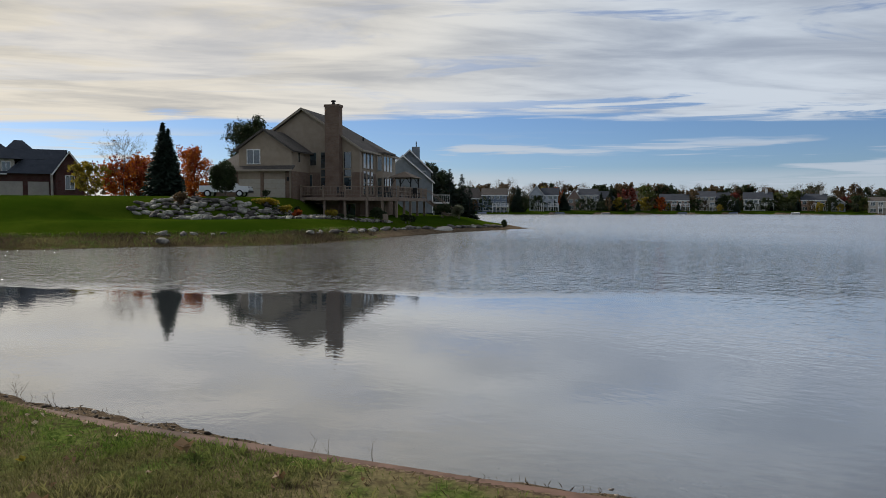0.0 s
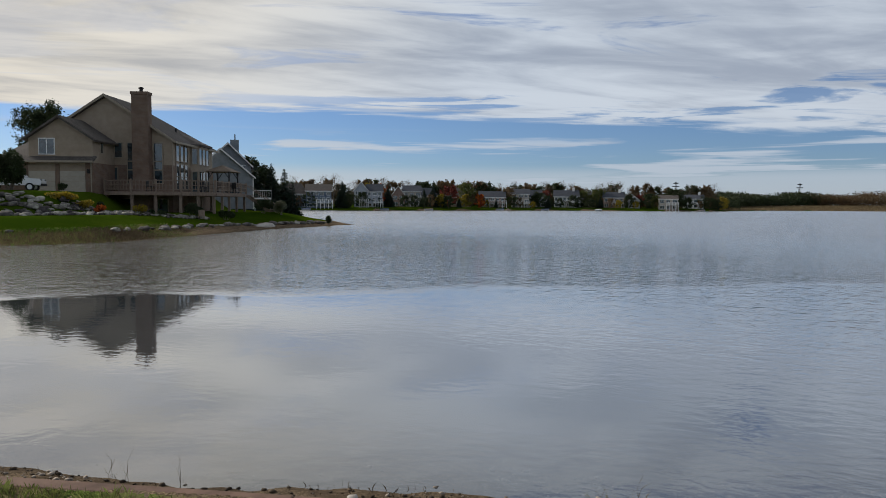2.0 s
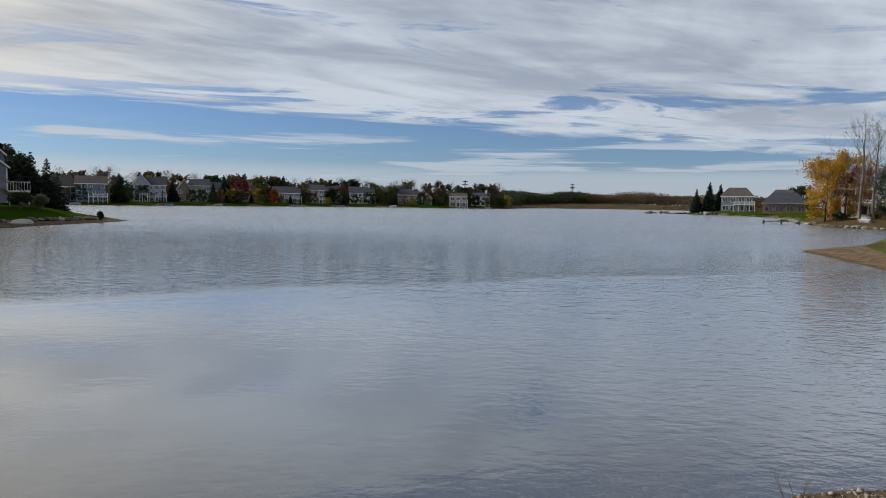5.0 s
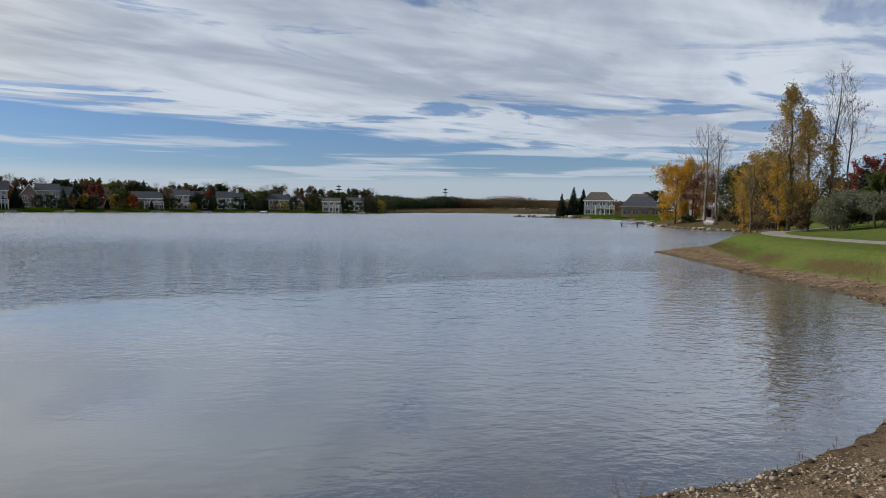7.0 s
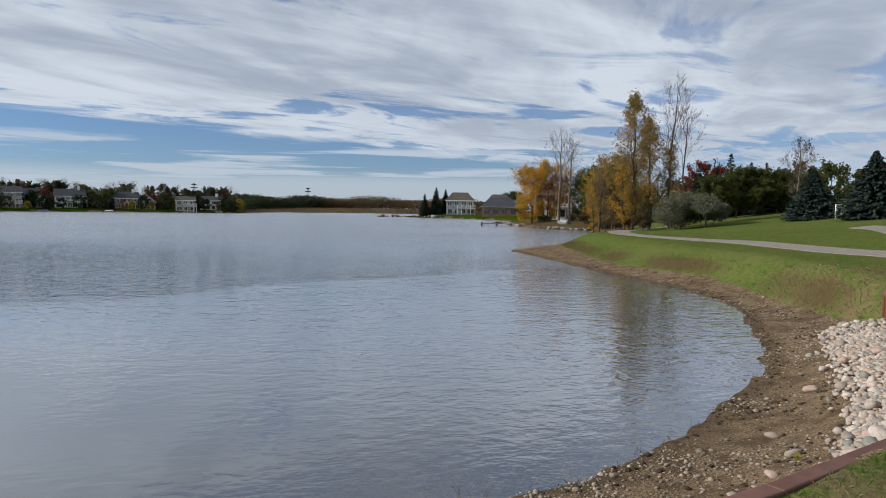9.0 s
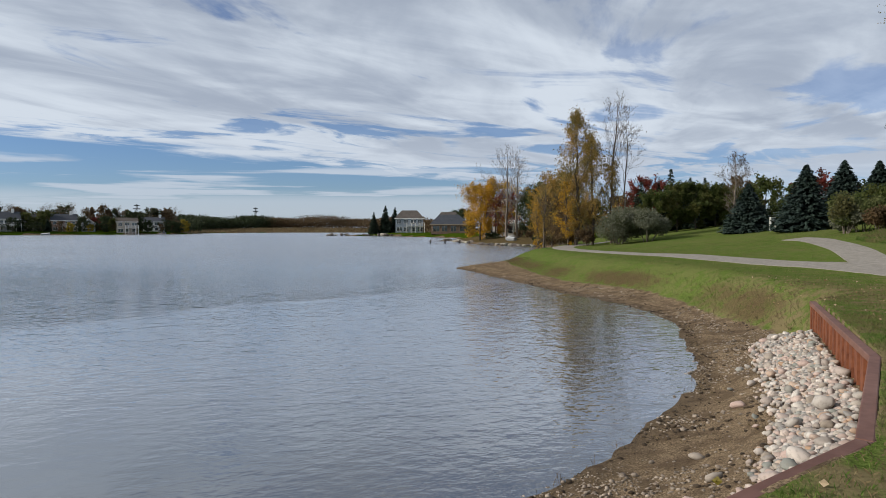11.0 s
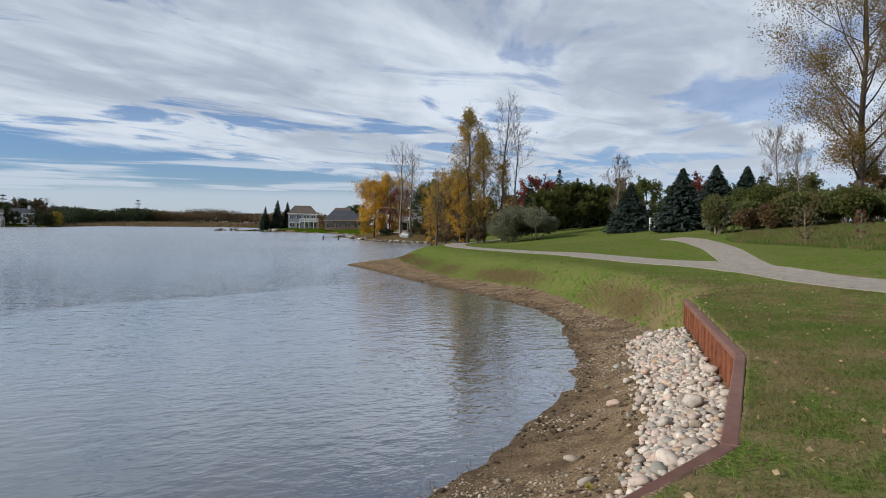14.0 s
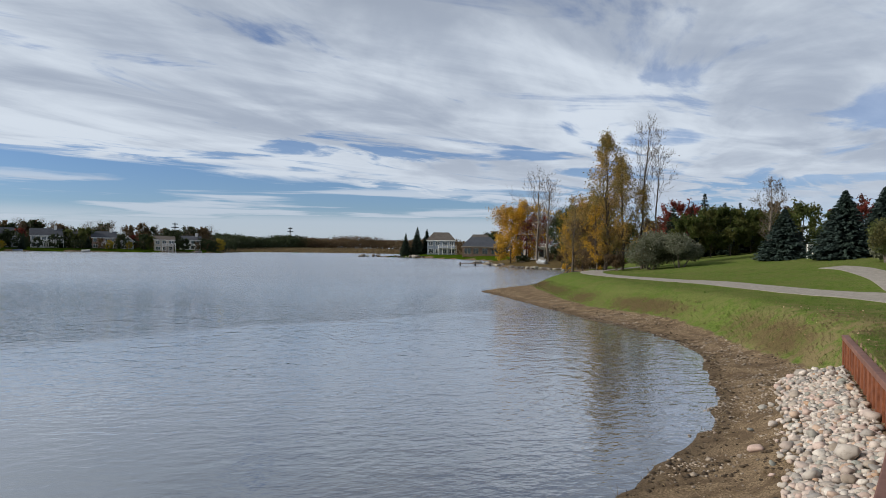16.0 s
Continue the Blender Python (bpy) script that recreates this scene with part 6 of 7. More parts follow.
for i in range(110):
    f = i / 109
    x_ = -30 + 200 * f + rt.uniform(-2, 2)
    y_ = 296 + 30 * min(1, max(0, (x_ + 10) / 90)) - 14 * max(0, (x_ - 120) / 60) + rt.uniform(0, 14)
    far_tree(rt.choice(("bare", "brown", "bare", "bare", "brown", "dark", "bare", "brown")), x_, y_, rt.uniform(0.85, 1.2), rt.uniform(0, 360))
for kind, x_, y_, s_ in (("spruce", 181.5, 195, 0.85), ("spruce", 185.5, 193, 1.08), ("spruce", 189.0, 191.5, 1.0), ("dark", 177, 145, 0.35), ("dark", 180, 141, 0.4), ("dark", 190, 158, 0.9), ("dark", 195, 164, 0.9)):
    far_tree(kind, x_, y_, s_, x_ * 17)
for i in range(26):
    x_ = 108 + i * 3.4 + rt.uniform(-2, 2)
    far_tree(rt.choice(("dark", "green", "dark", "brown")), x_, 34 + (x_ - 108) * 1.05 + rt.uniform(-4, 4), rt.uniform(0.6, 1.0), rt.uniform(0, 360))

for i in range(46):
    x_ = -24 + i * 4.1 + rt.uniform(-1.5, 1.5)
    y_ = float(np.interp(x_, [-30, 0, 25, 50, 75, 100, 125, 150, 170], [262, 262, 276, 290, 299, 306, 304, 302, 310])) + rt.uniform(-4, 6)
    far_tree(rt.choice(("dark", "green", "dark", "brown", "gold", "spruce", "dark")), x_, y_, rt.uniform(0.35, 0.65), rt.uniform(0, 360))

# across the cove: yellow tree and its neighbours
tree("maple", "bright yellow autumn tree at the water's edge", 110.4, 87.6, 9.7, 1.0, L_YELLOW, 9000, 0.19, 401, first=0.02, levels=4, twigs=1.6)
tree("maple", "bright yellow autumn tree at the water's edge", 112.2, 85.4, 10.3, 0.95, L_YELLOW, 7000, 0.19, 402, first=0.06, levels=4, twigs=1.6)
tree("maple", "dark red tree beside the yellow ones", 111.3, 82.0, 7.5, 1.1, L_RED, 3200, 0.17, 403, first=0.2, levels=4, twigs=1.4)
tree("bare_tree", "tall leafless tree with many stems", 104.1, 76.5, 15.2, 0.62, L_BROWN, 60, 0.15, 404, levels=5, bark=TWIG, up=1.5, first=0.2)
tree("bare_tree", "tall leafless tree with many stems", 105.7, 75.2, 13.6, 0.62, L_BROWN, 60, 0.15, 405, levels=5, bark=TWIG, up=1.5, first=0.2)
for i, (x_, y_, h_, m_, lab) in enumerate(((108.2, 74.0, 7.9, L_DARK, "dark green tree across the cove"), (110.9, 71.8, 9.0, L_GREEN, "green and yellow tree across the cove"), (107.0, 70.5, 8.4, L_GREEN, "green and yellow tree across the cove"), (112.6, 70.2, 9.9, L_ORANGE, "rusty orange tree across the cove"), (103.9, 67.6, 7.5, L_YELLOW, "yellow-leaved tree by the cove"), (100.3, 64.4, 8.1, L_POPLAR, "ochre tree by the cove"), (98.8, 62.7, 6.6, L_DARK, "dark tree by the cove"), (95.9, 60.4, 8.6, L_POPLAR, "ochre tree by the cove"), (103.7, 64.0, 10.3, L_POPLAR, "ochre tree by the cove"), (90.3, 58.0, 6.6, L_BROWN, "brown tree by the cove"), (114.8, 78.0, 7.2, L_DARK, "dark green tree across the cove"))):
    tree("cove_tree", lab, x_, y_, h_, 1.05, m_, 4600, 0.18, 410 + i, first=0.06, levels=3, twigs=1.9)
for i, (x_, y_, w_) in enumerate(((101.2, 68.8, 3.5), (99.0, 65.6, 3.5), (95.7, 62.5, 3.5), (106.3, 72.8, 3.0), (109.1, 77.2, 3.0), (110.4, 84.7, 3.0))):
    shrub("bank_shrub", "low brown and green growth on the cove bank", x_, y_, w_, 2.4, 1.6, (L_BROWN, L_DARK)[i % 2], 700, 0.2, 430 + i)
dk = thing("boat_dock", "narrow grey wooden dock in the cove", "dock", pose(104.5, 87.0, 0.0, 0, 0, 140))
part("walkway", Geo().box(-0.5, 6.5, -0.6, 0.6, 0.42, 0.52), DECK_WOOD, dk)
for x_ in (0.6, 3.4, 6.2):
    for y_ in (-0.5, 0.5):
        part("post", Geo().tube((x_, y_, -1.5), (x_, y_, 0.7), 0.07, 0.07, 6), DARK, dk)


def rowboat(name, label, x, y, turn, mat, ln=4.6, z=None):
    ob = thing(name, label, "boat", pose(x, y, 0.05 if z is None else z, 0, 0, turn))
    g, rows = Geo(), []
    for i in range(9):
        t = i / 8
        w_ = 0.9 * math.sin(math.pi * min(0.5, 0.12 + t * 0.55)) * (1 if t < 0.6 else 1 - (t - 0.6) ** 2 * 5.5)
        w_ = max(0.04, w_)
        rows.append([(t * ln - ln / 2, -w_, 0.42 + 0.15 * t * t), (t * ln - ln / 2, -w_ * 0.7, 0.0), (t * ln - ln / 2, w_ * 0.7, 0.0), (t * ln - ln / 2, w_, 0.42 + 0.15 * t * t)])
    v = [p for r_ in rows for p in r_]
    g.add(v, [[4 * i + k, 4 * i + 4 + k, 4 * i + 5 + k, 4 * i + 1 + k] for i in range(8) for k in range(3)] + [[0, 1, 2, 3], [35, 34, 33, 32]])
    part("hull", g, PALE_SIDING, ob, "pale grey hull", True)
    c = Geo()
    c.add([(p[0], p[1] * 0.96, p[2] + 0.02) for r_ in rows for p in (r_[0], (r_[0][0], 0, r_[0][2] + 0.25), r_[3])], [[3 * i + k, 3 * i + 3 + k, 3 * i + 4 + k, 3 * i + 1 + k] for i in range(8) for k in range(2)])
    part("cover", c, mat, ob)
    return ob


for i, (x_, y_, tn, m_, z_) in enumerate(((-17.5, 249.5, 10, BOAT_BLUE, None), (10.0, 258.5, 5, BOAT_BLUE, None), (27.0, 266.0, 5, DECK_WOOD, None), (57.5, 281.5, -8, BOAT_BLUE, None), (78, 288.5, -8, BOAT_BLUE, None), (103.5, 295.5, 0, WHITE, None), (148.5, 292, 0, BOAT_BLUE, None), (101.5, 73.5, 60, PALE_SIDING, None))):
    rowboat("boat", "small boat with a cover moored at the shore", x_, y_, tn, m_, 3.2, lay(x_, y_) - 0.05 if y_ < 200 else z_)
for i, (x_, y_) in enumerate(((7.5, 256.5), (61, 283.0), (147, 293.0))):
    d_ = thing("boat_dock", "small wooden dock on the far shore", "dock", pose(x_, y_, 0, 0, 0, -95))
    part("walkway", Geo().box(-2, 6, -0.6, 0.6, 0.4, 0.5), DECK_WOOD, d_)
    for a_, b_ in ((5.7, -0.6), (5.7, 0.4), (2.0, -0.6)):
        part("post", Geo().box(a_, a_ + 0.2, b_, b_ + 0.2, -1.5, 0.9), DECK_WOOD, d_)
rr = thing("shore_boulders", "grey rocks along the eastern shore", "boulders", Matrix())
for pts, n, lo, hi in (([(105.7, 85.5), (112.3, 95), (119, 102)], 22, 0.5, 1.1), ([(95.6, 63.5), (94.6, 70.0), (99.3, 79)], 26, 0.4, 0.9), ([(162.5, 200.5), (172, 190.0), (174.8, 178)], 16, 0.6, 1.5), ([(118, 103.5), (128, 111.5)], 14, 0.7, 1.5)):
    boulder_row(rr, pts, n, lo, hi, 0.2)


def woods(name, label, mat, seed, line, deep, n, h, size):
    """A belt of far woodland: clumps of leaves under an uneven top, with trunks."""
    nr = np.random.RandomState(seed)
    line = np.array(line, float)
    seg = np.linalg.norm(np.diff(line, axis=0), axis=1)
    cum = np.r_[0, np.cumsum(seg)]
    n = int(n * 2.2)
    t = nr.uniform(0, cum[-1], n)
    x_ = np.interp(t, cum, line[:, 0]) + nr.uniform(-deep, deep, n) * 0.5
    y_ = np.interp(t, cum, line[:, 1]) + nr.uniform(-deep, deep, n)
    top = h * (0.55 + 0.25 * np.sin(t * 0.13 + seed) * np.sin(t * 0.041) + 0.2 * np.abs(np.sin(t * 0.31 + seed * 2)) + 0.1 * np.abs(np.sin(t * 0.9)))
    f = nr.uniform(0, 1, n) ** 0.7
    z_ = land(x_, y_)[0] + top * f
    c = np.stack([x_, y_, z_], 1)
    v, q = leaf_cloud(nr, c, size * 0.6)
    return tagged(new(name, mesh(name, v, q, mat)), label, "woods", kind="stuff")


woods("far_woods", "dark green far woodland behind the marsh", L_DARK, 1, [(185, 380), (250, 430), (320, 450)], 14, 9000, 9.0, 1.5)
woods("far_woods", "brown far woodland behind the marsh", L_BROWN, 2, [(300, 440), (380, 420), (460, 400)], 18, 9000, 9.5, 1.4)
woods("far_woods", "dark belt of trees behind the far houses", L_DARK, 3, [(-140, 320), (-30, 320), (60, 335), (140, 330), (190, 345)], 12, 14000, 8.4, 1.1)
woods("far_woods", "brown belt of trees behind the far houses", L_BROWN, 4, [(-60, 312), (40, 326), (120, 326), (170, 320)], 8, 6000, 8.0, 0.9)
woods("far_woods", "rusty woodland edge behind the eastern shore", L_BROWN, 5, [(300, 330), (380, 300), (420, 200), (330, 120)], 20, 4500, 9.0, 1.6)
woods("far_woods", "dark trees behind the park", L_DARK, 6, [(330, 150), (220, 60), (150, 10), (120, -40)], 10, 6000, 6.5, 1.0)
woods("far_woods", "dark trees behind the brick house", L_BROWN, 7, [(-150, 120), (-100, 150), (-60, 160), (-25, 140)], 8, 4000, 5.5, 0.9)
# reeds of the marsh
nr = np.random.RandomState(9)
n = 45000
rx_, ry_ = nr.uniform(175, 345, n), nr.uniform(200, 430, n)
hz_, sn_, dr_ = land(rx_, ry_)[:3]
ok = (dr_ > 0.6) & (hz_ > 0.15)
rx_, ry_, hz_ = rx_[ok], ry_[ok], hz_[ok]
hh = nr.uniform(0.35, 0.8, len(rx_))
a_ = nr.uniform(0, 6.28, len(rx_))
wd = 0.3
v = np.stack([np.stack([rx_ - np.cos(a_) * wd, ry_ - np.sin(a_) * wd, hz_ - 0.1], 1), np.stack([rx_ + np.cos(a_) * wd, ry_ + np.sin(a_) * wd, hz_ - 0.1], 1), np.stack([rx_ + nr.normal(0, 0.4, len(rx_)), ry_, hz_ + hh], 1)], 1).reshape(-1, 3)
i_ = np.arange(len(rx_))[:, None] * 3
tagged(new("reeds", mesh("reeds", v, np.hstack([i_, i_ + 1, i_ + 2]), DRY_BLADE)), "tan dry reeds filling the marsh across the lake", "reeds", kind="stuff")
for x_, y_, h_ in ((262, 560, 34), (372, 560, 34)):
    py_ = thing("lattice_mast", "distant grey lattice mast above the woods", "mast", pose(x_, y_, 0.5))
    for sx_ in (-1, 1):
        for sy_ in (-1, 1):
            part("leg", Geo().tube((sx_ * 1.6, sy_ * 1.6, 0), (sx_ * 0.3, sy_ * 0.3, h_ * 0.62), 0.16, 0.1, 4), DARK, py_)
    part("crossarm", Geo().box(-3, 3, -0.1, 0.1, h_ * 0.5, h_ * 0.52).box(-2.2, 2.2, -0.1, 0.1, h_ * 0.58, h_ * 0.6), DARK, py_)

# ---- stones, pebbles, grass and litter ----
rs = random.Random(3)
STONES = [stone_mesh(200 + i, 0.68) for i in range(14)]
for me in STONES:
    me.materials.append(STONE)
fillt = thing("cobble_fill", "sloping bank of pale rounded river stones below the steel wall", "stones", Matrix())
FOOT = [(6.6, 2.7), (7.6, 2.8), (9.0, 2.9), (11.2, 3.4), (13.8, 4.35), (16.5, 5.35), (19.0, 6.1)]
spots = []
tries = 0
while len(spots) < 4600 and tries < 100000:
    tries += 1
    x_ = rs.uniform(6.3, 18.9)
    y_ = rs.uniform(1.9, 6.9)
    hi_ = np.interp(x_, [p[0] for p in FOOT], [p[1] for p in FOOT])
    lo_ = np.interp(x_, [w[0] for w in WALL], [w[1] for w in WALL])
    edge_ = (hi_ - y_)
    if y_ < lo_ + 0.12 or edge_ < rs.gauss(0, 0.12):
        continue
    k = min(0.21, max(0.06, rs.lognormvariate(-2.46, 0.36)))
    if all((x_ - a) ** 2 + (y_ - b) ** 2 > (0.36 * (k + c)) ** 2 for a, b, c in spots):
        spots.append((x_, y_, k))
zs = land([s[0] for s in spots], [s[1] for s in spots])[0]
order = sorted(range(len(spots)), key=lambda i: spots[i][0])
rest = []
for n_, i in enumerate(order):
    (x_, y_, k), z_ = spots[i], zs[i]
    m = pose(x_, y_, z_ + k * rs.uniform(0.12, 0.5), rs.uniform(-25, 25), rs.uniform(-25, 25), rs.uniform(0, 360)) @ Matrix.Diagonal((k * 1.15, k, k * rs.uniform(0.85, 1.15), 1))
    if n_ < 300:
        o = new("stone", rs.choice(STONES))
        o.parent, o.matrix_world = fillt, m
    else:
        rest.append((rs.choice(STONES), m))
# a second layer that fills the gaps
for i in range(1100):
    x_ = rs.uniform(6.5, 18.8)
    hi_ = np.interp(x_, [p[0] for p in FOOT], [p[1] for p in FOOT])
    lo_ = np.interp(x_, [w[0] for w in WALL], [w[1] for w in WALL])
    y_, k = rs.uniform(lo_ + 0.1, hi_ + 0.05), rs.uniform(0.07, 0.14)
    rest.append((rs.choice(STONES), (x_, y_, k)))


def joined(name, items, mat, sink=0.05):
    base = {}
    vs, fs, n = [], [], 0
    flat = [it for it in items if isinstance(it[1], tuple)]
    zz = iter(land([p[1][0] for p in flat], [p[1][1] for p in flat])[0]) if flat else iter(())
    for me, m in items:
        if me not in base:
            co = np.empty(len(me.vertices) * 3)
            me.vertices.foreach_get("co", co)
            base[me] = (co.reshape(-1, 3), np.array([p.vertices[:] for p in me.polygons]))
        if isinstance(m, tuple):
            x_, y_, k = m
            m = pose(x_, y_, next(zz) + k * sink, rs.uniform(-20, 20), rs.uniform(-20, 20), rs.uniform(0, 360)) @ Matrix.Diagonal((k * 1.15, k, k * 0.85, 1))
        a = np.array(m)
        v, f = base[me]
        vs.append(v @ a[:3, :3].T + a[:3, 3])
        fs.append(f + n)
        n += len(v)
    return mesh(name, np.concatenate(vs), np.concatenate(fs), mat, True)


o = new("stone_layer", joined("stone_layer", rest, STONE))
o.parent = fillt
tagged(o, kind="stuff")

# pebbles scattered on the beach, and small ones under the water's edge
SMALL = []
for i in range(6):
    bm = bmesh.new()
    bmesh.ops.create_icosphere(bm, subdivisions=1, radius=0.5)
    off = Vector((i * 7.1, 3, 1))
    for v in bm.verts:
        v.co = v.co * (1 + 0.35 * noise.noise(v.co * 2 + off))
        v.co.z *= 0.6
    me = bpy.data.meshes.new("pebble")
    bm.to_mesh(me)
    bm.free()
    SMALL.append(me)
nr = np.random.RandomState(12)
n = 420000
qx, qy = nr.uniform(-9, 36, n), nr.uniform(1.5, 27, n)
sd_, sp_ = -signed(LAKE, qx, qy), signed(PARK, qx, qy)
keep = (sp_ < -0.25) & (sd_ > -1.3) & (sd_ < 4.6)
keep &= nr.rand(n) < np.where(sd_ < 0, 0.35, 0.75) * np.where(qx > 5, 1.0, 0.5) * np.clip(22 / np.hypot(qx, qy) - 0.2, 0.15, 1)
clump = (wavy(qx, qy, 1.1) + wavy(qx + 5, qy, 2.7)) * 0.5
keep &= nr.rand(n) < np.clip(0.35 + clump * 1.2, 0.05, 1)
items = [(SMALL[i % 6], (x_, y_, float(np.clip(nr.lognormal(-3.75, 0.55), 0.010, 0.10)))) for i, (x_, y_) in enumerate(zip(qx[keep], qy[keep]))][:42000]
tagged(new("pebbles", joined("pebbles", items, PEBBLE, 0.12)), "small brown pebbles strewn over the beach", "pebbles", kind="stuff")
for i, (x_, y_, k, t_) in enumerate(((14.3, 5.2, 0.13, 1), (13.1, 4.7, 0.12, 2), (12.9, 4.6, 0.2, 3), (9.2, 3.55, 0.16, 4), (15.9, 5.6, 0.16, 5), (8.5, 3.5, 0.13, 6), (10.4, 4.2, 0.14, 7), (8.0, 3.65, 0.12, 8), (-2.55, 6.1, 0.2, 9), (0.0, 6.75, 0.12, 10))):
    s_ = tagged(new("beach_stone", STONES[t_]), "single pale stone lying on the beach", "stone")
    s_.matrix_world = pose(x_, y_, lay(x_, y_) + k * 0.2, 5, 8, i * 50) @ Matrix.Diagonal((k * 1.3, k, k * 0.8, 1))

# dark clods and wet leaf clumps on the beach
n = 70000
qx, qy = nr.uniform(-9, 34, n), nr.uniform(2, 24, n)
sd_, sp_ = -signed(LAKE, qx, qy), signed(PARK, qx, qy)
keep = (sp_ < -0.25) & (sd_ > 0.02) & (sd_ < 4.6) & (nr.rand(n) < np.clip(0.22 + 0.5 * wavy(qx + 2, qy, 1.9) + 0.5 * (sd_ < 0.35), 0, 0.8))
items = [(SMALL[i % 6], (x_, y_, float(np.clip(nr.lognormal(-3.3, 0.45), 0.02, 0.10)))) for i, (x_, y_) in enumerate(zip(qx[keep], qy[keep]))][:9000]
tagged(new("clods", joined("clods", items, CLOD, 0.1)), "dark damp clods and leaf clumps on the beach", "clods", kind="stuff")

# blades of grass near the camera's way
def blades(name, label, mat, n, xr, yr, want, tall, wide, seed, dens, lean=0.5, kind="grass"):
    nr = np.random.RandomState(seed)
    x_, y_ = nr.uniform(*xr, n), nr.uniform(*yr, n)
    z_, sn, dr, md, _ = land(x_, y_)
    ok = want(x_, y_, z_, sn, dr, md) & (nr.rand(n) < dens(x_, y_))
    x_, y_, z_ = x_[ok], y_[ok], z_[ok]
    m = len(x_)
    a, b = nr.uniform(0, 6.283, m), nr.uniform(0, 6.283, m)
    h = tall * nr.uniform(0.45, 1.25, m)
    far = np.clip(np.hypot(x_, y_) / 9, 1, 3.2)
    w = wide * far * nr.uniform(0.7, 1.2, m)
    l = h * lean * nr.uniform(0.2, 1.2, m)
    ca, sa, cb, sb = np.cos(a) * w, np.sin(a) * w, np.cos(b) * l, np.sin(b) * l
    v = np.stack([np.stack([x_ - ca, y_ - sa, z_ - 0.01], 1), np.stack([x_ + ca, y_ + sa, z_ - 0.01], 1), np.stack([x_ + ca * 0.6 + cb * 0.4, y_ + sa * 0.6 + sb * 0.4, z_ + h * 0.6], 1), np.stack([x_ + cb, y_ + sb, z_ + h], 1)], 1).reshape(-1, 3)
    i = np.arange(m)[:, None] * 4
    return tagged(new(name, mesh(name, v, np.hstack([i, i + 1, i + 2, i + 3]), mat)), label, kind, kind="stuff")


def off_path(x_, y_):
    d = np.full(x_.shape, 99.0)
    for line in (PATH_MAIN, PATH_SIDE):
        for (ax, ay), (bx, by) in zip(line, line[1:]):
            t = np.clip(((x_ - ax) * (bx - ax) + (y_ - ay) * (by - ay)) / ((bx - ax) ** 2 + (by - ay) ** 2), 0, 1)
            d = np.minimum(d, np.hypot(x_ - ax - t * (bx - ax), y_ - ay - t * (by - ay)))
    return d > 1.15


def tuft(x_, y_):
    return np.clip(0.45 + 0.55 * wavy(x_, y_, 2.2) + 0.45 * wavy(x_ + 3, y_ + 8, 5.5), 0.05, 1)


def behind(x_, y_, z_, sn, dr, md):
    return (signed(PARK, x_, y_) > 0.10 - 0.05 * (x_ < 3) * wavy(x_, y_, 1.7)) & (dr < 0.4)


blades("lawn_grass", "short green lawn grass by the lake", GREEN_BLADE, 420000, (-7.5, 3.5), (1.6, 8.5), behind, 0.034, 0.0022, 21, lambda x_, y_: tuft(x_, y_) * (np.hypot(x_, y_) > 1.5), 0.8)
blades("lawn_grass", "longer green tufts in the lawn by the lake", BLADE, 90000, (-7.5, 3.5), (1.6, 8.5), behind, 0.065, 0.0022, 34, lambda x_, y_: (tuft(x_ + 4, y_) > 0.82) * (np.hypot(x_, y_) > 1.5) * 0.8, 0.7)
blades("lawn_grass", "short green lawn grass behind the wall", BLADE, 190000, (4.0, 17), (-3.0, 5.0), lambda *q: behind(*q) & (q[1] > -0.6 + 0.0 * q[0]) & (q[1] < 1.0 + 0.32 * q[0]), 0.036, 0.0024, 22, lambda x_, y_: tuft(x_, y_), 0.9)
blades("lawn_grass", "short green lawn grass around the path", BLADE, 260000, (16, 48), (-1.0, 33), lambda *q: behind(*q) & off_path(q[0], q[1]), 0.04, 0.0034, 23, lambda x_, y_: np.clip(tuft(x_, y_) * 18 / np.hypot(x_, y_), 0.1, 1), 0.9)
blades("dry_grass", "straw-coloured dead blades among the lawn", DRY_BLADE, 170000, (-7, 24), (-2.5, 9), behind, 0.03, 0.002, 24, lambda x_, y_: (1 - tuft(x_, y_)) * np.where(x_ < 4, 0.5, 0.8) * (np.hypot(x_, y_) > 1.5), 1.4)
blades("bank_weeds", "brown dead weeds on the bank above the beach", STEM, 80000, (19, 44), (4, 35), lambda x_, y_, z_, sn, dr, md: dr > 0.3, 0.09, 0.0013, 25, lambda x_, y_: np.clip(0.3 + 0.7 * wavy(x_, y_, 0.9), 0.04, 0.8), 0.9, "weeds")
blades("bank_weeds", "green weeds on the bank above the beach", GREEN_BLADE, 120000, (19, 44), (4, 35), lambda x_, y_, z_, sn, dr, md: dr > 0.15, 0.08, 0.0018, 26, lambda x_, y_: np.clip(0.4 - 0.6 * wavy(x_, y_, 0.9), 0.1, 0.8), 0.9, "weeds")
blades("meadow_grass", "tall pale meadow grass before the thicket", DRY_BLADE, 130000, (30, 50), (-8, 9), lambda x_, y_, z_, sn, dr, md: (md > 0.3) & off_path(x_, y_), 0.17, 0.0022, 27, lambda x_, y_: np.full(x_.shape, 0.22), 0.7)
blades("meadow_grass", "tall green meadow grass before the thicket", BLADE, 190000, (28, 50), (-8, 9), lambda x_, y_, z_, sn, dr, md: (md > 0.15) & off_path(x_, y_), 0.17, 0.0026, 28, lambda x_, y_: np.full(x_.shape, 0.6), 0.7)
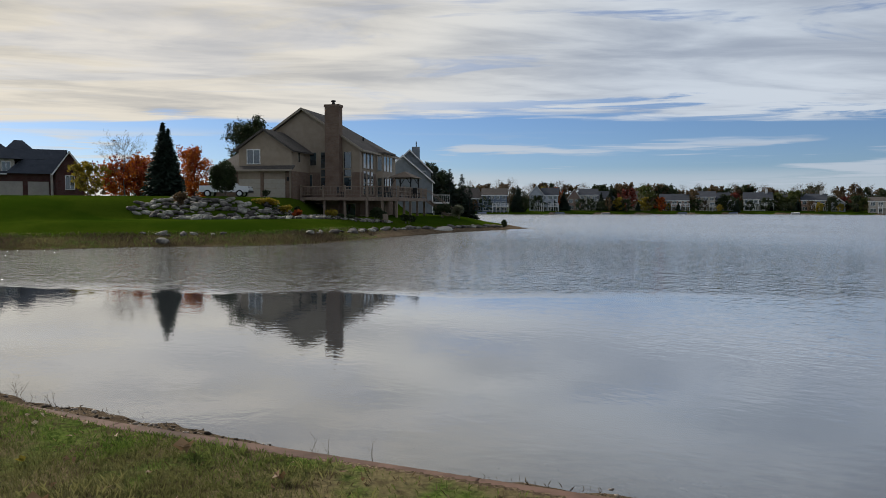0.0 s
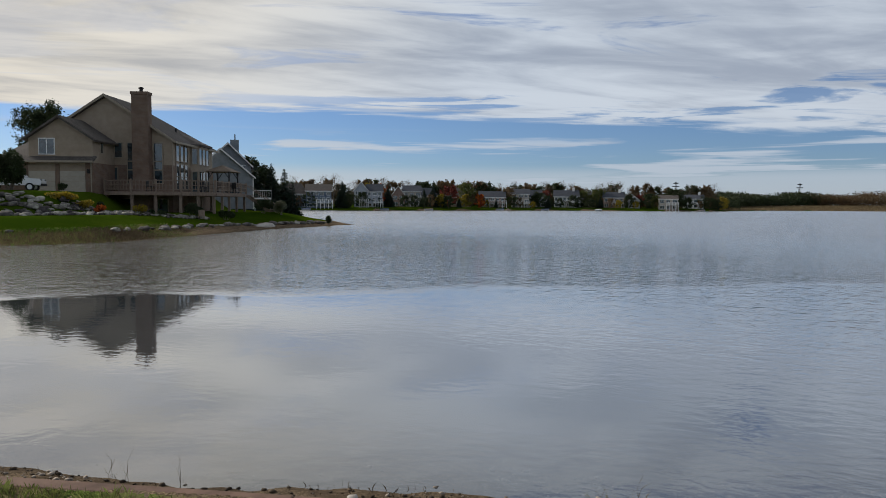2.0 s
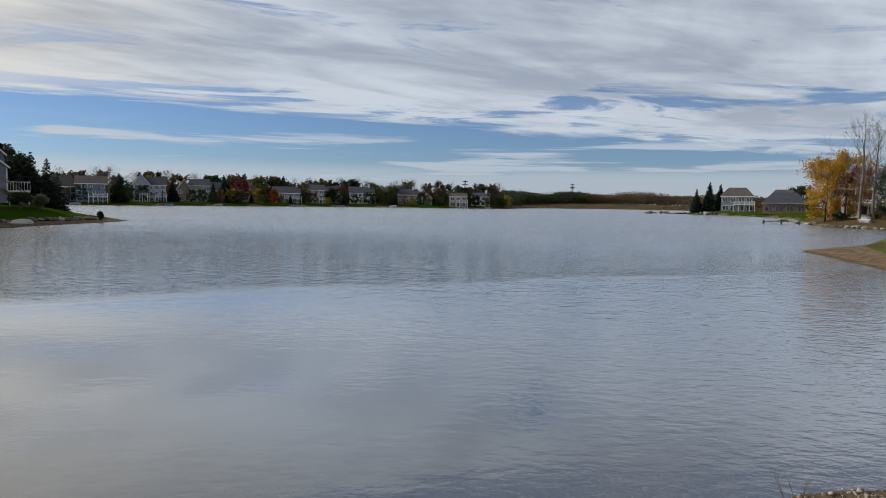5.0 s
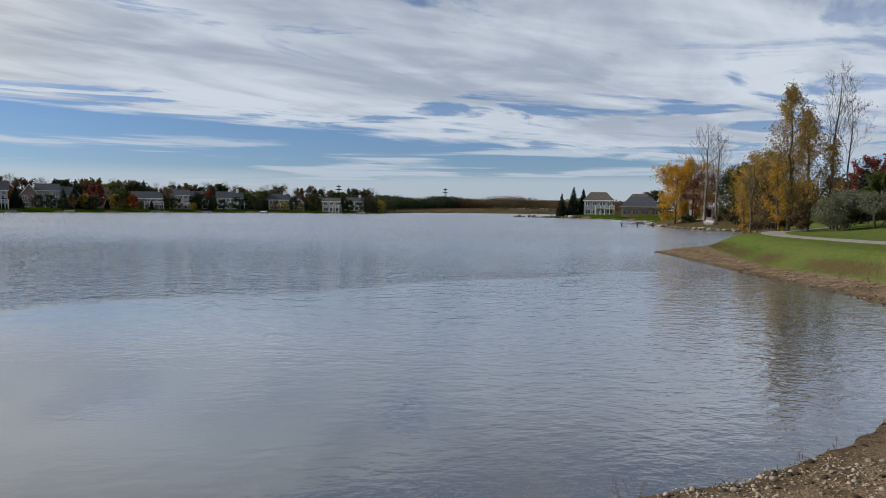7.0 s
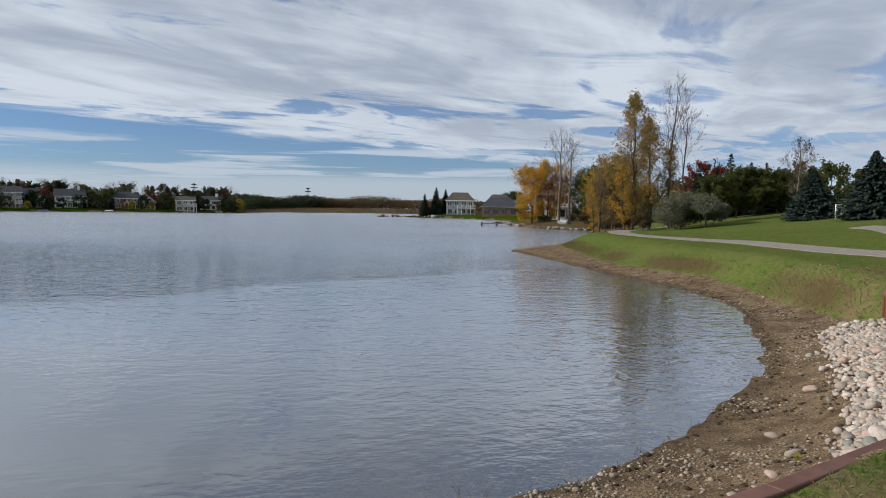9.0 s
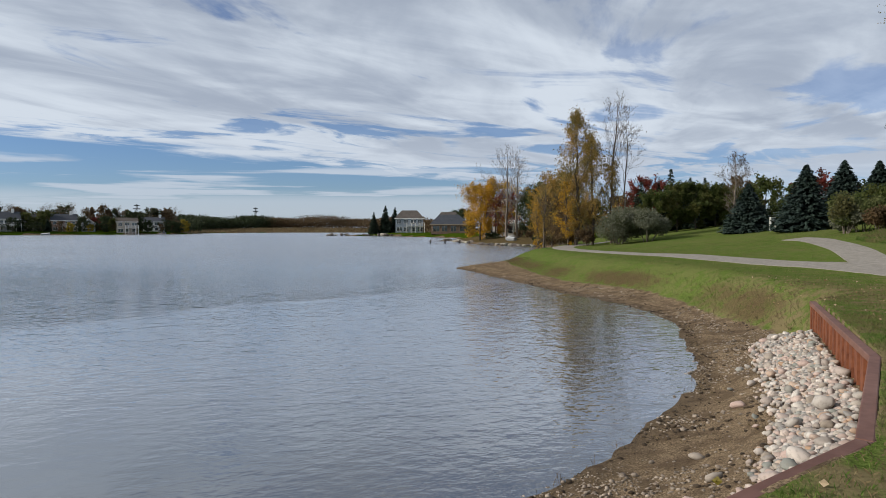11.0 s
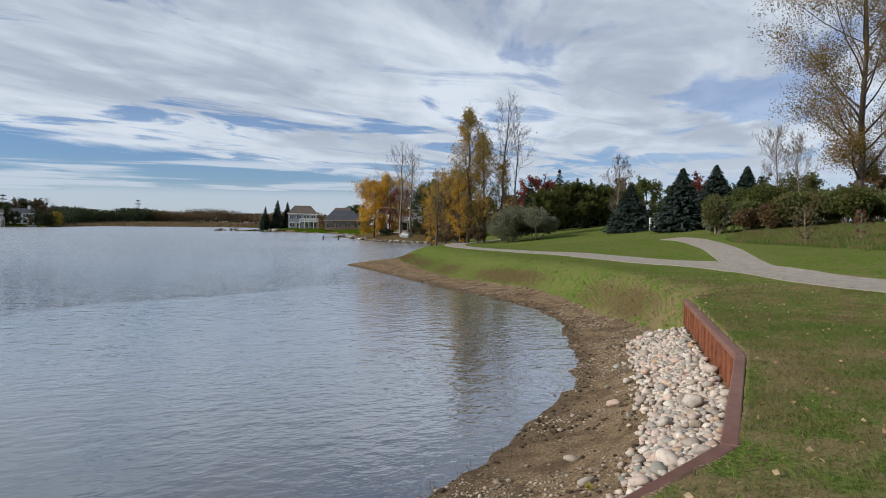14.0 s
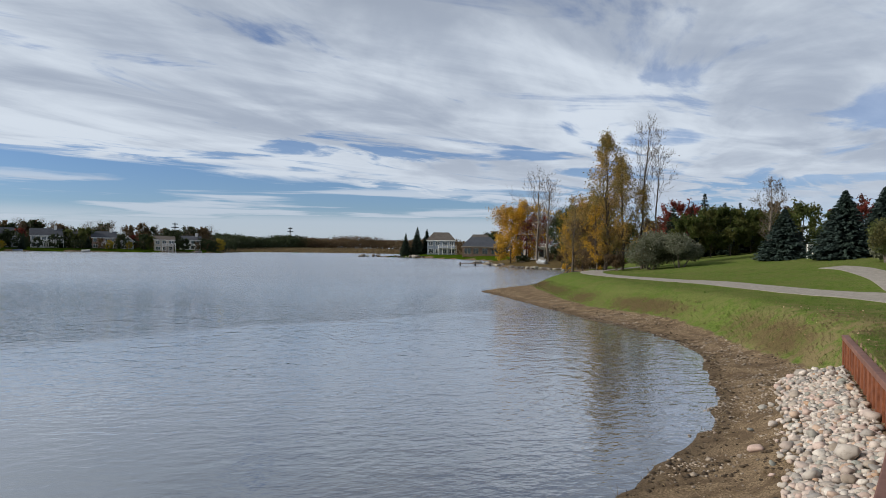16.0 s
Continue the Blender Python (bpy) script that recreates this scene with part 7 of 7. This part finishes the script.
blades("shore_weeds", "brown dead weeds along the western shore", STEM, 110000, (-50, -12), (38, 64), lambda x_, y_, z_, sn, dr, md: dr > 0.2, 0.2, 0.0045, 29, lambda x_, y_: np.clip(0.4 + 0.5 * wavy(x_, y_, 0.7), 0.05, 0.8), 0.9, "weeds")
blades("shore_weeds", "tan and green grass along the western shore", BLADE, 110000, (-50, -12), (38, 66), lambda x_, y_, z_, sn, dr, md: dr > 0.05, 0.14, 0.0045, 36, lambda x_, y_: np.clip(0.35 - 0.5 * wavy(x_, y_, 0.7), 0.05, 0.7), 0.9, "weeds")


def shore_tufts(x_, y_, z_, sn, dr, md):
    d = -signed(LAKE, x_, y_)
    return (d > -0.12) & (d < 0.55) & (signed(PARK, x_, y_) < -0.4)


blades("shore_weeds", "thin dead weeds at the water's edge", STEM, 110000, (-9, 40), (4, 33), shore_tufts, 0.055, 0.0016, 30, lambda x_, y_: np.clip(wavy(x_, y_, 1.7) * 1.2 + 0.25, 0.03, 0.9), 0.9, "weeds")
blades("beach_litter", "dead stalks lying on the beach", DRY_BLADE, 26000, (5, 26), (2.2, 14), lambda x_, y_, z_, sn, dr, md: (signed(PARK, x_, y_) < -0.5) & (-signed(LAKE, x_, y_) > 0.1), 0.03, 0.004, 31, lambda x_, y_: np.clip(wavy(x_, y_, 2.3), 0, 1), 3.0, "litter")

# fallen leaves
nr = np.random.RandomState(33)
n = 5200
fx, fy = np.r_[nr.uniform(-7, 4, n // 4), nr.uniform(4, 26, n - n // 4)], np.r_[nr.uniform(1.4, 8, n // 4), nr.uniform(-2, 9, n - n // 4)]
ok = (signed(PARK, fx, fy) > 0.1) & (np.hypot(fx, fy) > 1.5) & (nr.rand(n) < 0.3)
c = np.stack([fx[ok], fy[ok], land(fx[ok], fy[ok])[0] + 0.028], 1)
tagged(new("fallen_leaves", mesh("fallen_leaves", *leaf_cloud(nr, c, 0.038, flat=0.85, long=1.25), FALLEN)), "tan and brown fallen leaves on the lawn", "leaves", kind="stuff")
for x_, y_, k, lab, m_ in ((-3.2, 4.0, 0.055, "yellow fallen leaf on the lawn", L_GOLD), (8.9, 3.4, 0.07, "bright yellow fallen leaf on the beach", L_GOLD), (-2.24, 4.27, 0.10, "pale fallen leaf on the lawn", FALLEN), (-2.6, 3.35, 0.10, "pale curled leaf on the lawn", FALLEN), (-1.45, 3.87, 0.06, "tan curled leaf on the lawn", FALLEN)):
    v, f = leaf_cloud(np.random.RandomState(int(k * 100)), np.zeros((3, 3)) + np.array([[0, 0, 0.5], [0.2, 0.1, 0.5], [-0.2, 0, 0.55]]) * k, k, flat=0.8, long=1.2)
    tagged(new("fallen_leaf", mesh("fallen_leaf", v, f, m_)), lab, "leaf").location = (x_, y_, lay(x_, y_) + 0.02)


def weed(label, x_, y_, h, seed, mat=None):
    """A dead stalk with a few side shoots."""
    rng = random.Random(seed)

    def grow(g, p, d, ln, r, lv):
        for i in range(3):
            d = (d + Vector((rng.uniform(-1, 1), rng.uniform(-1, 1), 0)) * 0.22).normalized()
            q = p + d * ln / 3
            g.tube(p, q, r, r * 0.8, 4, False)
            if lv < 2 and rng.random() < 0.7:
                a = rng.uniform(0, 6.28)
                grow(g, q, (d * 0.7 + Vector((math.cos(a), math.sin(a), 0.3)) * 0.6).normalized(), ln * rng.uniform(0.35, 0.6), r * 0.6, lv + 1)
            p, r = q, r * 0.8

    ob = thing("dead_weed", label, "weed", pose(x_, y_, lay(x_, y_)))
    for i in range(rng.randint(1, 3)):
        g = Geo()
        grow(g, Vector((rng.uniform(-0.05, 0.05), rng.uniform(-0.05, 0.05), -0.05)), Vector((rng.uniform(-0.25, 0.25), rng.uniform(-0.25, 0.25), 1)).normalized(), h * 0.7, 0.0032, 0)
        new("stalk", mesh("stalk", g.v, g.f, mat or STEM, True)).parent = ob


for i, (x_, y_, h) in enumerate(((6.35, 5.55, 0.42), (6.55, 5.5, 0.34), (-7.6, 9.55, 0.42), (-7.3, 9.5, 0.2), (-7.0, 9.4, 0.25), (-2.2, 7.55, 0.4), (-2.5, 7.75, 0.3), (-1.75, 7.5, 0.35), (2.6, 6.3, 0.35), (2.3, 6.4, 0.25), (9.0, 5.25, 0.3), (9.9, 5.3, 0.3), (10.5, 5.35, 0.25))):
    weed("thin dead weed stalk at the water's edge", x_, y_, h, 500 + i)
for i, (x_, y_, h, n_) in enumerate(((2.05, 5.75, 0.3, 60), (4.3, 5.0, 0.26, 50))):
    g = Geo()
    rng = random.Random(700 + i)
    for _ in range(n_):
        a, l = rng.uniform(0, 6.28), rng.uniform(0, 0.5)
        b = Vector((math.cos(a), math.sin(a), 0))
        hh_ = h * rng.uniform(0.5, 1.1)
        g.add([b * 0.06 * l + Vector((0.006, 0, -0.02)), b * 0.06 * l - Vector((0.006, 0, 0.02)), b * (0.06 * l + hh_ * 0.45) + Vector((0, 0, hh_))], [[0, 1, 2]])
    ob = thing("grass_tuft", "tuft of green and tan grass on the beach", "grass", pose(x_, y_, lay(x_, y_)))
    new("leaves", mesh("leaves", g.v, g.f, (BLADE, DRY_BLADE)[i])).parent = ob
